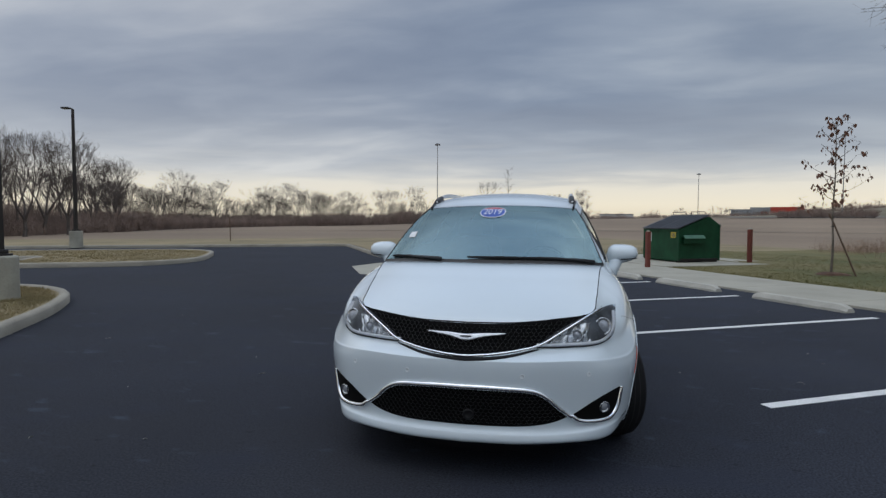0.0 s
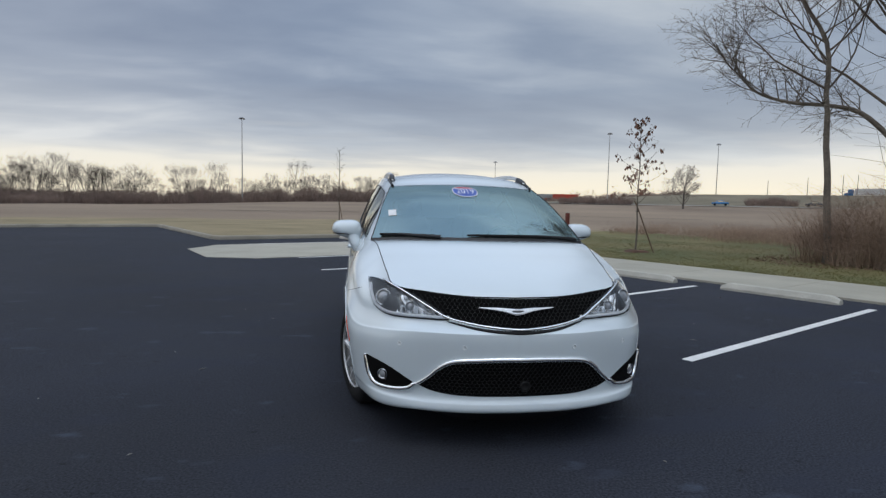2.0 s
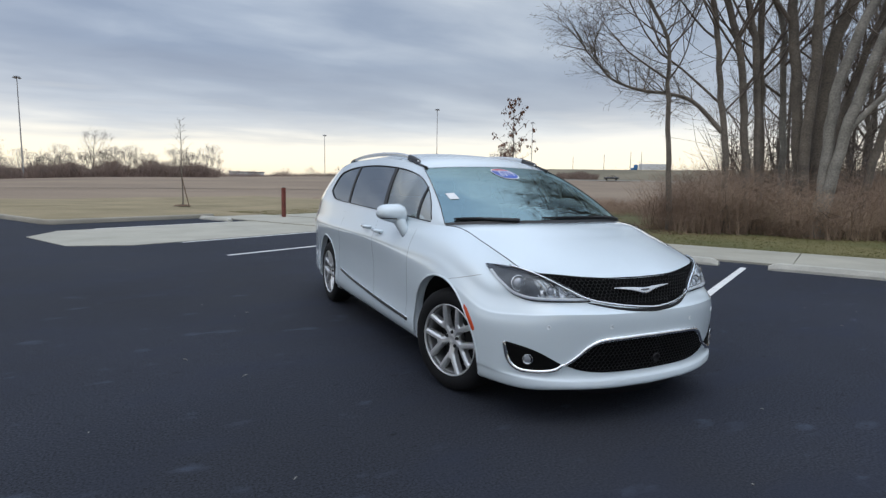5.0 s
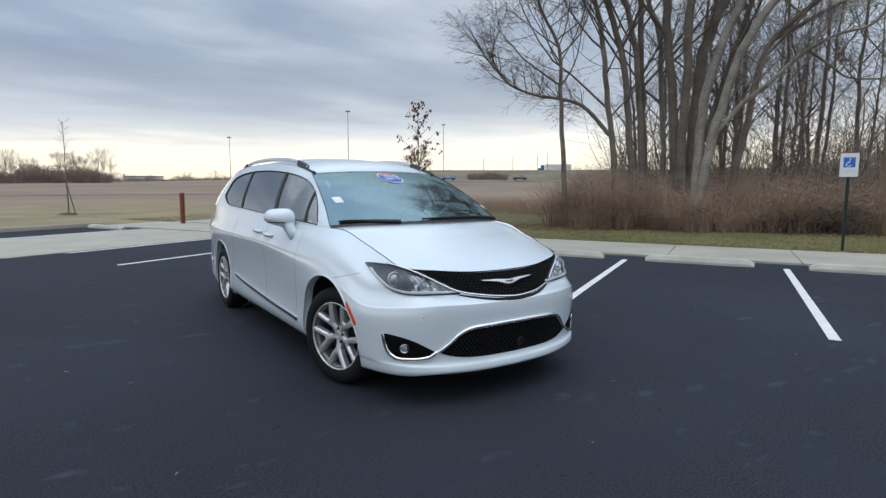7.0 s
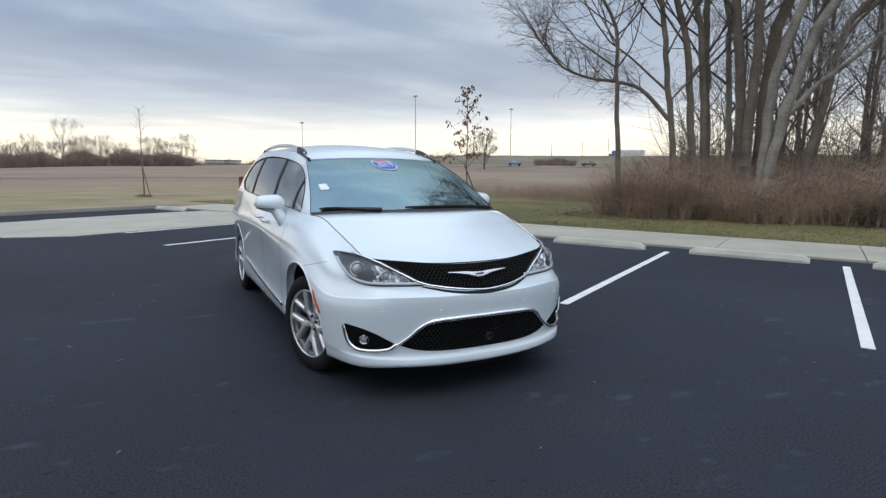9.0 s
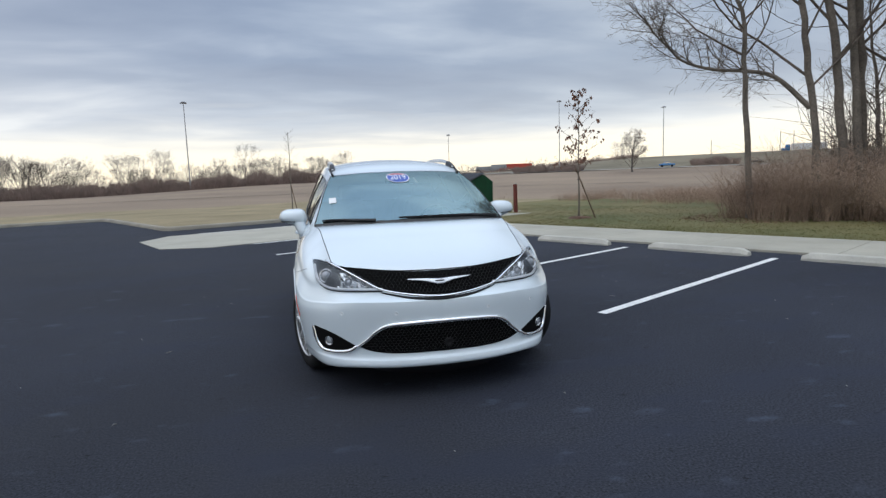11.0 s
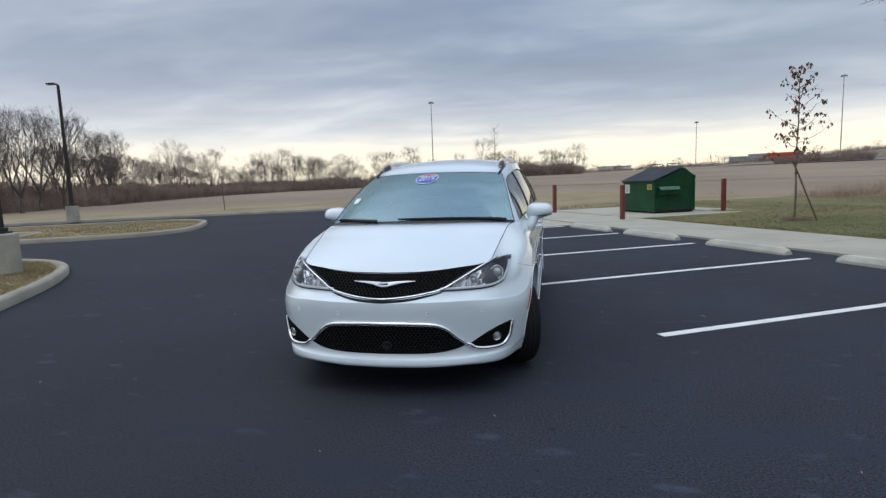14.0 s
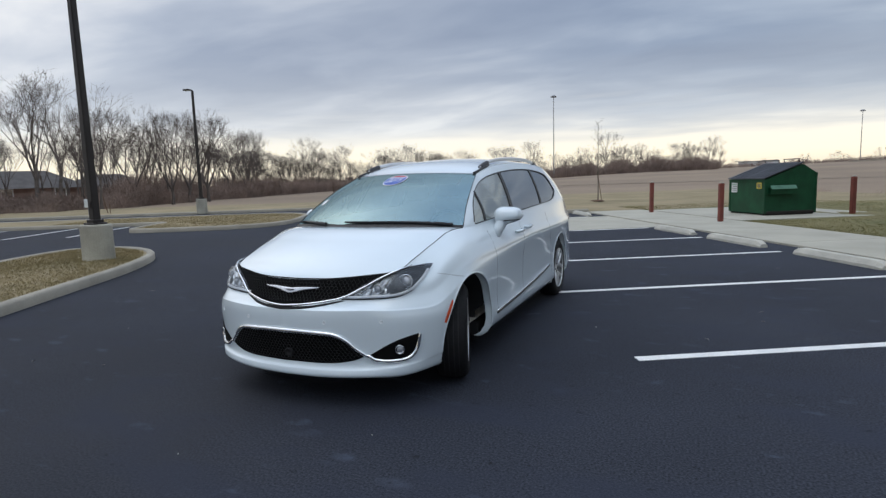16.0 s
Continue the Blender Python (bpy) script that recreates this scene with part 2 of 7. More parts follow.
def part(name, bm, material, parent=None, label="", smooth=False):
    ob = new(name, mesh_of(bm, name, material, smooth))
    ob.parent = parent
    if label:
        ob["label"] = label
    return ob


def thing(name, at=(0, 0, 0), rz=0.0, **tags):
    ob = new(name)
    ob.empty_display_size = 0.1
    ob.matrix_world = pose(*at, 0, 0, rz)
    return tagged(ob, **tags)


def box(bm, lo, hi, bevel=0.0, m=None, seg=2):
    vs = [bm.verts.new((x, y, z)) for z in (lo[2], hi[2]) for y in (lo[1], hi[1]) for x in (lo[0], hi[0])]
    fs = [bm.faces.new([vs[i] for i in q]) for q in ((0, 2, 3, 1), (4, 5, 7, 6), (0, 1, 5, 4), (2, 6, 7, 3), (0, 4, 6, 2), (1, 3, 7, 5))]
    if bevel:
        es = list({e for f in fs for e in f.edges})
        r = bmesh.ops.bevel(bm, geom=es, offset=bevel, segments=seg, affect="EDGES", profile=0.5)
        vs = list({v for f in r["faces"] for v in f.verts} | {v for v in vs if v.is_valid})
    if m is not None:
        bmesh.ops.transform(bm, matrix=m, verts=[v for v in vs if v.is_valid])
    return vs


def tube(bm, pts, radii, n=8, cap=True):
    """A tapered tube through pts."""
    rings, prev = [], None
    for i, p in enumerate(pts):
        d = (pts[min(i + 1, len(pts) - 1)] - pts[max(i - 1, 0)]).normalized()
        x = d.orthogonal().normalized() if prev is None else (prev - d * prev.dot(d)).normalized()
        prev, y = x, d.cross(x)
        rings.append([bm.verts.new(p + (x * math.cos(k * 2 * math.pi / n) + y * math.sin(k * 2 * math.pi / n)) * radii[i]) for k in range(n)])
    for a, b in zip(rings, rings[1:]):
        for k in range(n):
            bm.faces.new((a[k], a[(k + 1) % n], b[(k + 1) % n], b[k]))
    if cap and n > 2:
        bm.faces.new(rings[0][::-1])
        bm.faces.new(rings[-1])
    return rings


def lathe(bm, prof, n=32, m=None, close=False):
    """Revolves (radius, height) pairs round z."""
    rings = [[bm.verts.new((r * math.cos(k * 2 * math.pi / n), r * math.sin(k * 2 * math.pi / n), h)) for k in range(n)] for r, h in prof]
    pairs = list(zip(rings, rings[1:])) + ([(rings[-1], rings[0])] if close else [])
    for a, b in pairs:
        for k in range(n):
            bm.faces.new((a[k], a[(k + 1) % n], b[(k + 1) % n], b[k]))
    if not close:
        bm.faces.new(rings[0][::-1])
        bm.faces.new(rings[-1])
    if m is not None:
        bmesh.ops.transform(bm, matrix=m, verts=[v for r in rings for v in r])


def prism(bm, outline, z0, z1):
    """An upright prism over a plan outline (counter-clockwise)."""
    lo = [bm.verts.new((p[0], p[1], z0)) for p in outline]
    hi = [bm.verts.new((p[0], p[1], z1)) for p in outline]
    bm.faces.new(lo[::-1])
    bm.faces.new(hi)
    for i in range(len(lo)):
        j = (i + 1) % len(lo)
        bm.faces.new((lo[i], lo[j], hi[j], hi[i]))
    return lo, hi


def spline(pts, n):
    """n points, evenly spaced by parameter, on a Catmull-Rom curve through pts."""
    P = [Vector(p) for p in pts]
    P = [P[0] * 2 - P[1]] + P + [P[-1] * 2 - P[-2]]
    out, segs = [], len(P) - 3
    for k in range(n):
        u = k / (n - 1) * segs
        i = min(int(u), segs - 1)
        f = u - i
        a, b, c, d = P[i:i + 4]
        out.append(0.5 * (2 * b + (c - a) * f + (2 * a - 5 * b + 4 * c - d) * f * f + (3 * b - a - 3 * c + d) * f ** 3))
    return out


def even(pts):
    """The same number of points, evenly spaced along the length."""
    d = [0.0]
    for a, b in zip(pts, pts[1:]):
        d.append(d[-1] + (b - a).length)
    out, j = [], 0
    for k in range(len(pts)):
        s = d[-1] * k / (len(pts) - 1)
        while j < len(pts) - 2 and d[j + 1] < s:
            j += 1
        f = (s - d[j]) / max(1e-9, d[j + 1] - d[j])
        out.append(pts[j].lerp(pts[j + 1], min(1, max(0, f))))
    return out


def grid_mesh(bm, rows, closed=False):
    vs = [[bm.verts.new(p) for p in r] for r in rows]
    for a, b in zip(vs, vs[1:]):
        m = len(a)
        for k in range(m if closed else m - 1):
            bm.faces.new((a[k], a[(k + 1) % m], b[(k + 1) % m], b[k]))
    return vs


def coons(front, back, left, right):
    """A grid of points between four boundary curves; front and back run from left to right, left and right from front to back."""
    n, m = len(front), len(left)
    rows = []
    for j in range(m):
        v = j / (m - 1)
        r = []
        for i in range(n):
            u = i / (n - 1)
            p = front[i] * (1 - v) + back[i] * v + left[j] * (1 - u) + right[j] * u
            p -= front[0] * (1 - u) * (1 - v) + front[-1] * u * (1 - v) + back[0] * (1 - u) * v + back[-1] * u * v
            r.append(p)
        rows.append(r)
    return rows

from mathutils.geometry import tessellate_polygon

# ---- ground, car park, pavement ----
def smooth01(e0, e1, v):
    t = min(1.0, max(0.0, (v - e0) / (e1 - e0)))
    return t * t * (3 - 2 * t)


def terrain(x, y):
    """Height of the land: flat near by, rising gently ahead and to the motorway bank."""
    d, az = math.hypot(x, y), math.degrees(math.atan2(x, y))
    far = -0.3 + 2.9 * smooth01(-26, 0, az) + 1.2 * smooth01(0, 18, az)
    bank = 5.2 * smooth01(14, 34, az) * smooth01(190, 270, d)
    return -0.045 + (far * smooth01(60, 230, d) + bank) * (1 - smooth01(100, 150, abs(az)))


def build_ground():
    bm = bmesh.new()
    radii = [0.0, 20, 45, 60, 75, 90, 110, 130, 150, 170, 190, 205, 220, 235, 250, 265, 280, 320, 420, 700, 1500, 4500]
    n = 120
    rows = [[Vector((r * math.sin(k * 2 * math.pi / n), r * math.cos(k * 2 * math.pi / n), terrain(r * math.sin(k * 2 * math.pi / n), r * math.cos(k * 2 * math.pi / n)))) for k in range(n)] for r in radii[1:]]
    vs = grid_mesh(bm, [r[::-1] for r in rows], closed=True)
    c = bm.verts.new((0, 0, terrain(0, 0)))
    for k in range(n):
        bm.faces.new((c, vs[0][k], vs[0][(k + 1) % n]))
    bmesh.ops.recalc_face_normals(bm, faces=bm.faces)
    ob = part("ground", bm, M_FIELD, smooth=True)
    tagged(ob, "flat harvested field of pale brown stubble", "ground", kind="structure")


def quad_sheet(bm, a0, a1, b0, b1, z):
    bm.faces.new([bm.verts.new(lot(a, b, z)) for a, b in ((a0, b0), (a1, b0), (a1, b1), (a0, b1))])


WALK_A0, WALK_A1 = 7.9, 10.25
CROSS_B0, CROSS_B1 = 10.4, 15.0
CURB_B, CURB_A, FIELD_B = 17.4, 2.75, 28.0
LINES_B = [-8.35, -5.68, -3.0, -0.31, 2.40, 5.0, 7.63]

build_ground()
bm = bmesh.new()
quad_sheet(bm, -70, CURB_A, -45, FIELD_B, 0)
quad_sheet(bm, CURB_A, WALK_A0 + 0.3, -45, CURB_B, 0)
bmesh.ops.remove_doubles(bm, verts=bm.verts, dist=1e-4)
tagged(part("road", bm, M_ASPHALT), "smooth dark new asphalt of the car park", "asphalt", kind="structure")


def painted_line(a0, b0, a1, b1, w=0.1):
    bm = bmesh.new()
    p, q = lot(a0, b0), lot(a1, b1)
    s = (q - p).normalized().cross(Vector((0, 0, 1))) * w / 2
    prism(bm, [p - s, q - s, q + s, p + s], -0.002, 0.004)
    bmesh.ops.recalc_face_normals(bm, faces=bm.faces)
    ob = part("parking_line", bm, M_PAINT_LINE)
    tagged(ob, "straight white painted parking line on asphalt", "road marking", "parking lines", "structure")


for b in LINES_B:
    painted_line(2.21, b, 7.24, b)
painted_line(2.8, CROSS_B0 - 0.12, 7.2, CROSS_B0 - 0.12)
painted_line(3.0, CROSS_B1 + 0.14, 7.2, CROSS_B1 + 0.14)
for a in (-15.2, -12.5, -10.5):
    painted_line(a, 14.6, a, 18.9)

# pavement slabs beside the stalls
pavement = thing("pavement", label="pale concrete pavement slabs along the parking stalls", category="pavement", kind="structure")
slab_len = 2.3
for k in range(26):
    b0 = CURB_B - (k + 1) * slab_len
    bm = bmesh.new()
    lo = [lot(WALK_A0, b0 + 0.006), lot(WALK_A1, b0 + 0.006), lot(WALK_A1, b0 + slab_len - 0.006), lot(WALK_A0, b0 + slab_len - 0.006)]
    prism(bm, lo, -0.04, 0.045)
    bmesh.ops.bevel(bm, geom=[e for e in bm.edges if e.verts[0].co.z > 0 and e.verts[1].co.z > 0], offset=0.008, segments=1, affect="EDGES")
    part("slab", bm, M_CONC, pavement)

bm = bmesh.new()
prism(bm, [lot(*p) for p in ((1.8, CROSS_B0), (WALK_A0 - 0.006, CROSS_B0), (WALK_A0 - 0.006, CROSS_B1), (2.05, CROSS_B1), (0.95, 13.75), (0.82, 11.2))], -0.03, 0.012)
tagged(part("crossing_pavement", bm, M_CONC), "flush pale concrete crossing strip set in asphalt", "pavement", kind="structure")
bm = bmesh.new()
prism(bm, [lot(*p) for p in ((WALK_A1 + 0.006, 10.8), (15.3, 10.8), (15.3, 16.75), (WALK_A1 + 0.006, 16.75))], -0.03, 0.06)
tagged(part("dumpster_pavement", bm, M_CONC), "pale concrete slab under the dumpster", "pavement", kind="structure")

# lawn
def lawn_height(a, b):
    z = 0.035 + 0.075 * smooth01(17.0, 18.2, b) * (1 - smooth01(6, 11, a))
    z += 0.05 * smooth01(11, 20, a)
    v = lot(a, b)
    z += 0.02 * noise.noise(v * 0.6) + 0.03 * noise.noise(v * 0.15) * smooth01(11, 14, a)
    edge = min(a + 60, 30 - a, 44 - b, b + 44)
    return z - 0.22 * (1 - smooth01(0, 5, edge))


def build_lawn(verge):
    bm = bmesh.new()
    made = {}
    A = [-60, -50, -40, -30, -20, -12, -6, -2, 1, 2.9, 4, 5, 6, 7, WALK_A1 - 2.2, 9, WALK_A1 + 0.002] + [11 + i * 0.6 for i in range(32)]
    B = [-44 + i * 1.5 for i in range(41)] + [CURB_B + 0.15] + [18.2 + 0.9 * i for i in range(11)] + [FIELD_B + 0.17] + [29 + 1.2 * i for i in range(13)]

    def v(i, j):
        if (i, j) not in made:
            made[i, j] = bm.verts.new(lot(A[i], B[j], lawn_height(A[i], B[j])))
        return made[i, j]
    for i in range(len(A) - 1):
        for j in range(len(B) - 1):
            am, bmid = (A[i] + A[i + 1]) / 2, (B[j] + B[j + 1]) / 2
            if (am < WALK_A1 and bmid < CURB_B + 0.1) or (am < CURB_A + 0.1 and bmid < FIELD_B + 0.1) or (bmid > CURB_B + 0.1) != verge:
                continue
            bm.faces.new((v(i, j), v(i + 1, j), v(i + 1, j + 1), v(i, j + 1)))
    if verge:
        tagged(part("verge", bm, M_GRASS_DRY, smooth=True), "straw-coloured dormant grass verge beyond the asphalt", "grass", kind="structure")
    else:
        tagged(part("lawn", bm, M_GRASS, smooth=True), "dormant yellow-green winter lawn beside the pavement", "lawn", kind="structure")


build_lawn(False)
build_lawn(True)


def curb_run(name, path, closed, label, w=0.17, h=0.15):
    """A concrete kerb with a rounded top, swept along a plan path."""
    prof = [(-w / 2, -0.03), (-w / 2, h - 0.04), (-w / 2 + 0.03, h - 0.008), (0, h), (w / 2 - 0.03, h - 0.008), (w / 2, h - 0.04), (w / 2, -0.03)]
    bm = bmesh.new()
    n, rows = len(path), []
    for i, p in enumerate(path):
        q0, q1 = path[(i - 1) % n] if closed or i else p, path[(i + 1) % n] if closed or i < n - 1 else p
        d = (q1 - q0).normalized()
        s = Vector((d.y, -d.x, 0))
        rows.append([p + s * o + Vector((0, 0, z)) for o, z in prof])
    if closed:
        rows.append(rows[0])
    grid_mesh(bm, rows)
    bmesh.ops.remove_doubles(bm, verts=bm.verts, dist=1e-5)
    bmesh.ops.recalc_face_normals(bm, faces=bm.faces)
    return tagged(part(name, bm, M_KERB, smooth=True), label, "kerb", kind="structure")


def rounded(pts, radius, closed=True, seg=7):
    """Rounds the corners of a plan outline given on the car-park grid."""
    out, n = [], len(pts)
    for i, p in enumerate(pts):
        p = Vector((*p, 0))
        r = radius[i] if isinstance(radius, (list, tuple)) else radius
        if (not closed and i in (0, n - 1)) or r == 0:
            out.append(p)
            continue
        a, b = Vector((*pts[(i - 1) % n], 0)), Vector((*pts[(i + 1) % n], 0))
        u, v = (a - p).normalized(), (b - p).normalized()
        s, e = p + u * min(r, (a - p).length * 0.49), p + v * min(r, (b - p).length * 0.49)
        for k in range(seg + 1):
            t = k / seg
            out.append(s * (1 - t) ** 2 + p * 2 * t * (1 - t) + e * t * t)
    return [lot(q.x, q.y) for q in out]


def island(pts, radius):
    path = rounded(pts, radius)
    curb_run("kerb", path, True, "pale rounded concrete kerb round a grass island")
    bm = bmesh.new()
    vs = [bm.verts.new(p + Vector((0, 0, 0.115))) for p in path]
    for tri in tessellate_polygon([path]):
        bm.faces.new([vs[i] for i in tri])
    bmesh.ops.subdivide_edges(bm, edges=bm.edges, cuts=3, use_grid_fill=True)
    for v in bm.verts:
        v.co.z += 0.025 * noise.noise(v.co * 1.2)
    bmesh.ops.recalc_face_normals(bm, faces=bm.faces)
    for f in bm.faces:
        if f.normal.z < 0:
            f.normal_flip()
    tagged(part("island_lawn", bm, M_GRASS_DRY, smooth=True), "yellowed grass on a kerbed parking island", "lawn", kind="structure")


ISLE_1 = [(-4.6, -30), (-4.6, 6.0), (-4.95, 8.0), (-6.0, 9.3), (-7.3, 9.5), (-7.7, 8.4), (-7.7, -30)]
ISLE_2 = [(-9.1, 15.42), (-3.75, 15.42), (-3.75, 23.6), (-45, 23.6), (-45, 19.2), (-9.1, 19.2)]
island(ISLE_1, [0.2, 0.9, 0.9, 0.9, 0.8, 0.8, 0.2])
island(ISLE_2, [0.9, 3.2, 3.2, 0.3, 0.3, 0.4])
curb_run("kerb", rounded([(WALK_A0 + 0.1, CURB_B + 0.08), (CURB_A - 0.08, CURB_B + 0.08), (CURB_A - 0.08, FIELD_B + 0.08), (-70, FIELD_B + 0.08)], [0, 0.5, 0.7, 0], closed=False),
         False, "long pale concrete kerb between asphalt and grass")

# ---- things of the car park ----
M_STOP = mat("precast_concrete", (0.46, 0.445, 0.39), 0.85, var=0.14, scale=2.5, fine=70, bump=0.15, bump_scale=120)


def wheel_stop():
    """Precast stop: a low beam, chamfered along its length and at its ends."""
    bm = bmesh.new()
    L, W, H = 1.83, 0.21, 0.125
    rows = []
    for x, s, h in ((-L / 2, 0.78, 0.55), (-L / 2 + 0.10, 1, 0.93), (-L / 2 + 0.16, 1, 1), (0, 1, 1), (L / 2 - 0.16, 1, 1), (L / 2 - 0.10, 1, 0.93), (L / 2, 0.78, 0.55)):
        w, t = W / 2 * s, H * h
        rows.append([Vector((x, y, z)) for y, z in ((-w, 0), (-w, t * 0.35), (-w * 0.62, t * 0.94), (-w * 0.5, t), (w * 0.5, t), (w * 0.62, t * 0.94), (w, t * 0.35), (w, 0))])
    vs = grid_mesh(bm, rows)
    bm.faces.new(vs[0])
    bm.faces.new(vs[-1][::-1])
    bmesh.ops.recalc_face_normals(bm, faces=bm.faces)
    ob = part("wheel_stop", bm, M_STOP)
    return tagged(ob, "low pale precast concrete wheel stop on asphalt", "wheel stop", "wheel stops of the stalls")


stop = wheel_stop()
stop.matrix_world = Matrix.Translation(lot(7.3, -1.6)) @ pose(0, 0, 0, 0, 0, LOT + 90)
for b in (-9.5, -6.9, -4.25, 1.02, 3.75, 6.5, 9.0, 16.2):
    copy_thing(stop, Matrix.Translation(lot(7.3 + 0.02 * math.sin(b * 9), b)) @ pose(0, 0, 0, 0, 0, LOT + 90 + math.sin(b * 5)))


def bollard(at, h, lean):
    t = thing("bollard", at, LOT, label="square rust-red steel bollard with pale worn cap", category="bollard", group="bollards round the dumpster")
    bm = bmesh.new()
    box(bm, (-0.062, -0.062, 0), (0.062, 0.062, h), 0.012)
    part("post", bm, M_REDBOL, t)
    bm = bmesh.new()
    lathe(bm, [(0.054, h - 0.002), (0.052, h + 0.018), (0.035, h + 0.038), (0.0001, h + 0.046)], 16)
    part("cap", bm, M_CONC_POLE, t, "weathered concrete dome cap", True)
    t.matrix_world = t.matrix_world @ pose(0, 0, 0, lean, 0, 0)
    return t


bollard(lot(9.65, 10.9, 0.04), 1.10, 0.0)
bollard(lot(9.78, 15.6, 0.05), 1.1, 0.5)
bollard(lot(14.35, 11.62, 0.05), 1.15, -0.4)


def dumpster():
    """Front-load rubbish container: ribbed steel box with a ridge, two lids on the front slope, fork pockets and labels."""
    D, W = 1.70, 1.85
    t = thing("dumpster", lot(11.8, 12.1, 0.06), LOT, label="dark green steel dumpster with black lids on a concrete slab", category="dumpster")
    prof = [(0.0, 0.05), (D, 0.05), (D, 1.30), (1.25, 1.58), (0.0, 1.12)]
    bm = bmesh.new()
    a = [bm.verts.new((x, 0.0, z)) for x, z in prof]
    b = [bm.verts.new((x, W, z)) for x, z in prof]
    bm.faces.new(a)
    bm.faces.new(b[::-1])
    for i in range(5):
        j = (i + 1) % 5
        bm.faces.new((a[j], a[i], b[i], b[j]))
    bmesh.ops.recalc_face_normals(bm, faces=bm.faces)
    bmesh.ops.bevel(bm, geom=bm.edges[:], offset=0.012, segments=2, affect="EDGES")
    part("body", bm, M_GREEN, t)
    # rims, skids, ribs
    for name, lo, hi in (("front_rim", (-0.03, -0.01, 1.06), (0.02, W + 0.01, 1.13)), ("rear_rim", (D - 0.02, -0.01, 1.24), (D + 0.03, W + 0.01, 1.31)),
                         ("skid", (0.02, 0.05, 0.0), (D - 0.02, 0.15, 0.06)), ("skid", (0.02, W - 0.15, 0.0), (D - 0.02, W - 0.05, 0.06)),
                         ("base_rail", (-0.02, -0.012, 0.05), (D + 0.02, 0.03, 0.13)), ("corner_rib", (-0.018, -0.018, 0.06), (0.05, 0.05, 1.12)), ("corner_rib", (D - 0.05, -0.018, 0.06), (D + 0.018, 0.05, 1.30)),
                         ("corner_rib", (-0.018, W - 0.05, 0.06), (0.05, W + 0.018, 1.12))):
        bm = bmesh.new()
        box(bm, lo, hi, 0.008)
        part(name, bm, M_DARKMETAL if name in ("skid", "base_rail") else M_GREEN, t)
    for y in (-0.14, W):
        pocket = new("fork_pocket")
        pocket.parent = t
        bm = bmesh.new()
        box(bm, (0.10, y, 0.86), (0.95, y + 0.14, 0.875), 0.004)
        box(bm, (0.10, y, 0.66), (0.95, y + 0.14, 0.675), 0.004)
        box(bm, (0.10, y + (0 if y < 0 else 0.125), 0.675), (0.95, y + (0.015 if y < 0 else 0.14), 0.86), 0.004)
        part("sleeve", bm, M_GREEN, pocket)
        bm = bmesh.new()
        m = Matrix.Translation((0.525, y + (0.0 if y < 0 else 0.14), 0.88)) @ pose(0, 0, 0, -40 if y < 0 else 40, 0, 0)
        box(bm, (-0.42, -0.005, -0.075), (0.42, 0.005, 0.075), 0.003, m)
        part("flare", bm, M_GREEN_LIGHT, pocket, "lighter worn green lip")
    # lids on the slope: two panels with raised ribs
    ang = math.degrees(math.atan2(1.58 - 1.12, 1.25))
    ln = math.hypot(1.25, 0.46)
    for k in range(2):
        y0 = 0.0 + k * (W / 2 + 0.01)
        lid = new("lid")
        lid.parent = t
        lid["label"] = "black ribbed plastic lid, closed"
        m = Matrix.Translation((-0.06, y0, 1.135)) @ pose(0, 0, 0, 0, -ang, 0)
        bm = bmesh.new()
        box(bm, (0, -0.02, 0), (ln + 0.06, W / 2 + 0.01, 0.035), 0.012, m)
        part("panel", bm, M_LID, lid, smooth=False)
        for r in range(4):
            bm = bmesh.new()
            box(bm, (0.06, 0.08 + r * 0.21, 0.035), (ln - 0.02, 0.15 + r * 0.21, 0.052), 0.008, m)
            part("rib", bm, M_LID, lid)
        bm = bmesh.new()
        tube(bm, [m @ Vector(p) for p in ((ln + 0.02, 0.1, 0.03), (ln + 0.0, 0.1, 0.16), (ln - 0.0, W / 2 - 0.15, 0.16), (ln + 0.02, W / 2 - 0.15, 0.03))], [0.014] * 4, 8)
        part("handle_bar", bm, M_DARKMETAL, lid, "bent steel bar")
    # labels on the front
    for name, y0, y1, z0, z1, mt, lab in (("label", 1.42, 1.74, 0.70, 1.02, M_LABEL_WHITE, "white printed label"), ("label", 0.16, 0.40, 0.84, 1.03, M_LABEL_YELLOW, "yellow warning label")):
        lb = new(name)
        lb.parent = t
        lb["label"] = lab
        bm = bmesh.new()
        box(bm, (-0.008, y0, z0), (-0.001, y1, z1), 0.001, None, 1)
        part("plate", bm, mt, lb)
        for r in range(4):
            bm = bmesh.new()
            zz = z1 - 0.04 - r * (z1 - z0 - 0.06) / 4
            box(bm, (-0.0105, y0 + 0.03, zz - 0.022), (-0.0075, y1 - 0.03 - 0.05 * (r % 2), zz), 0.0, None)
            part("print_bar", bm, M_PRINT_GREEN if mt is M_LABEL_WHITE and r == 0 else M_PRINT, lb)
    return t


M_GREEN_LIGHT = mat("worn_green", (0.06, 0.17, 0.105), 0.5, var=0.2, scale=6, fine=40)
M_LABEL_WHITE = mat("label_white", (0.62, 0.64, 0.62), 0.6, var=0.06, scale=10, fine=60)
M_LABEL_YELLOW = mat("label_yellow", (0.55, 0.42, 0.05), 0.6, var=0.1, scale=10, fine=60)
M_PRINT = mat("print_dark", (0.09, 0.09, 0.10), 0.7, var=0.1)
M_PRINT_GREEN = mat("print_green", (0.04, 0.20, 0.07), 0.7, var=0.1)
dumpster()


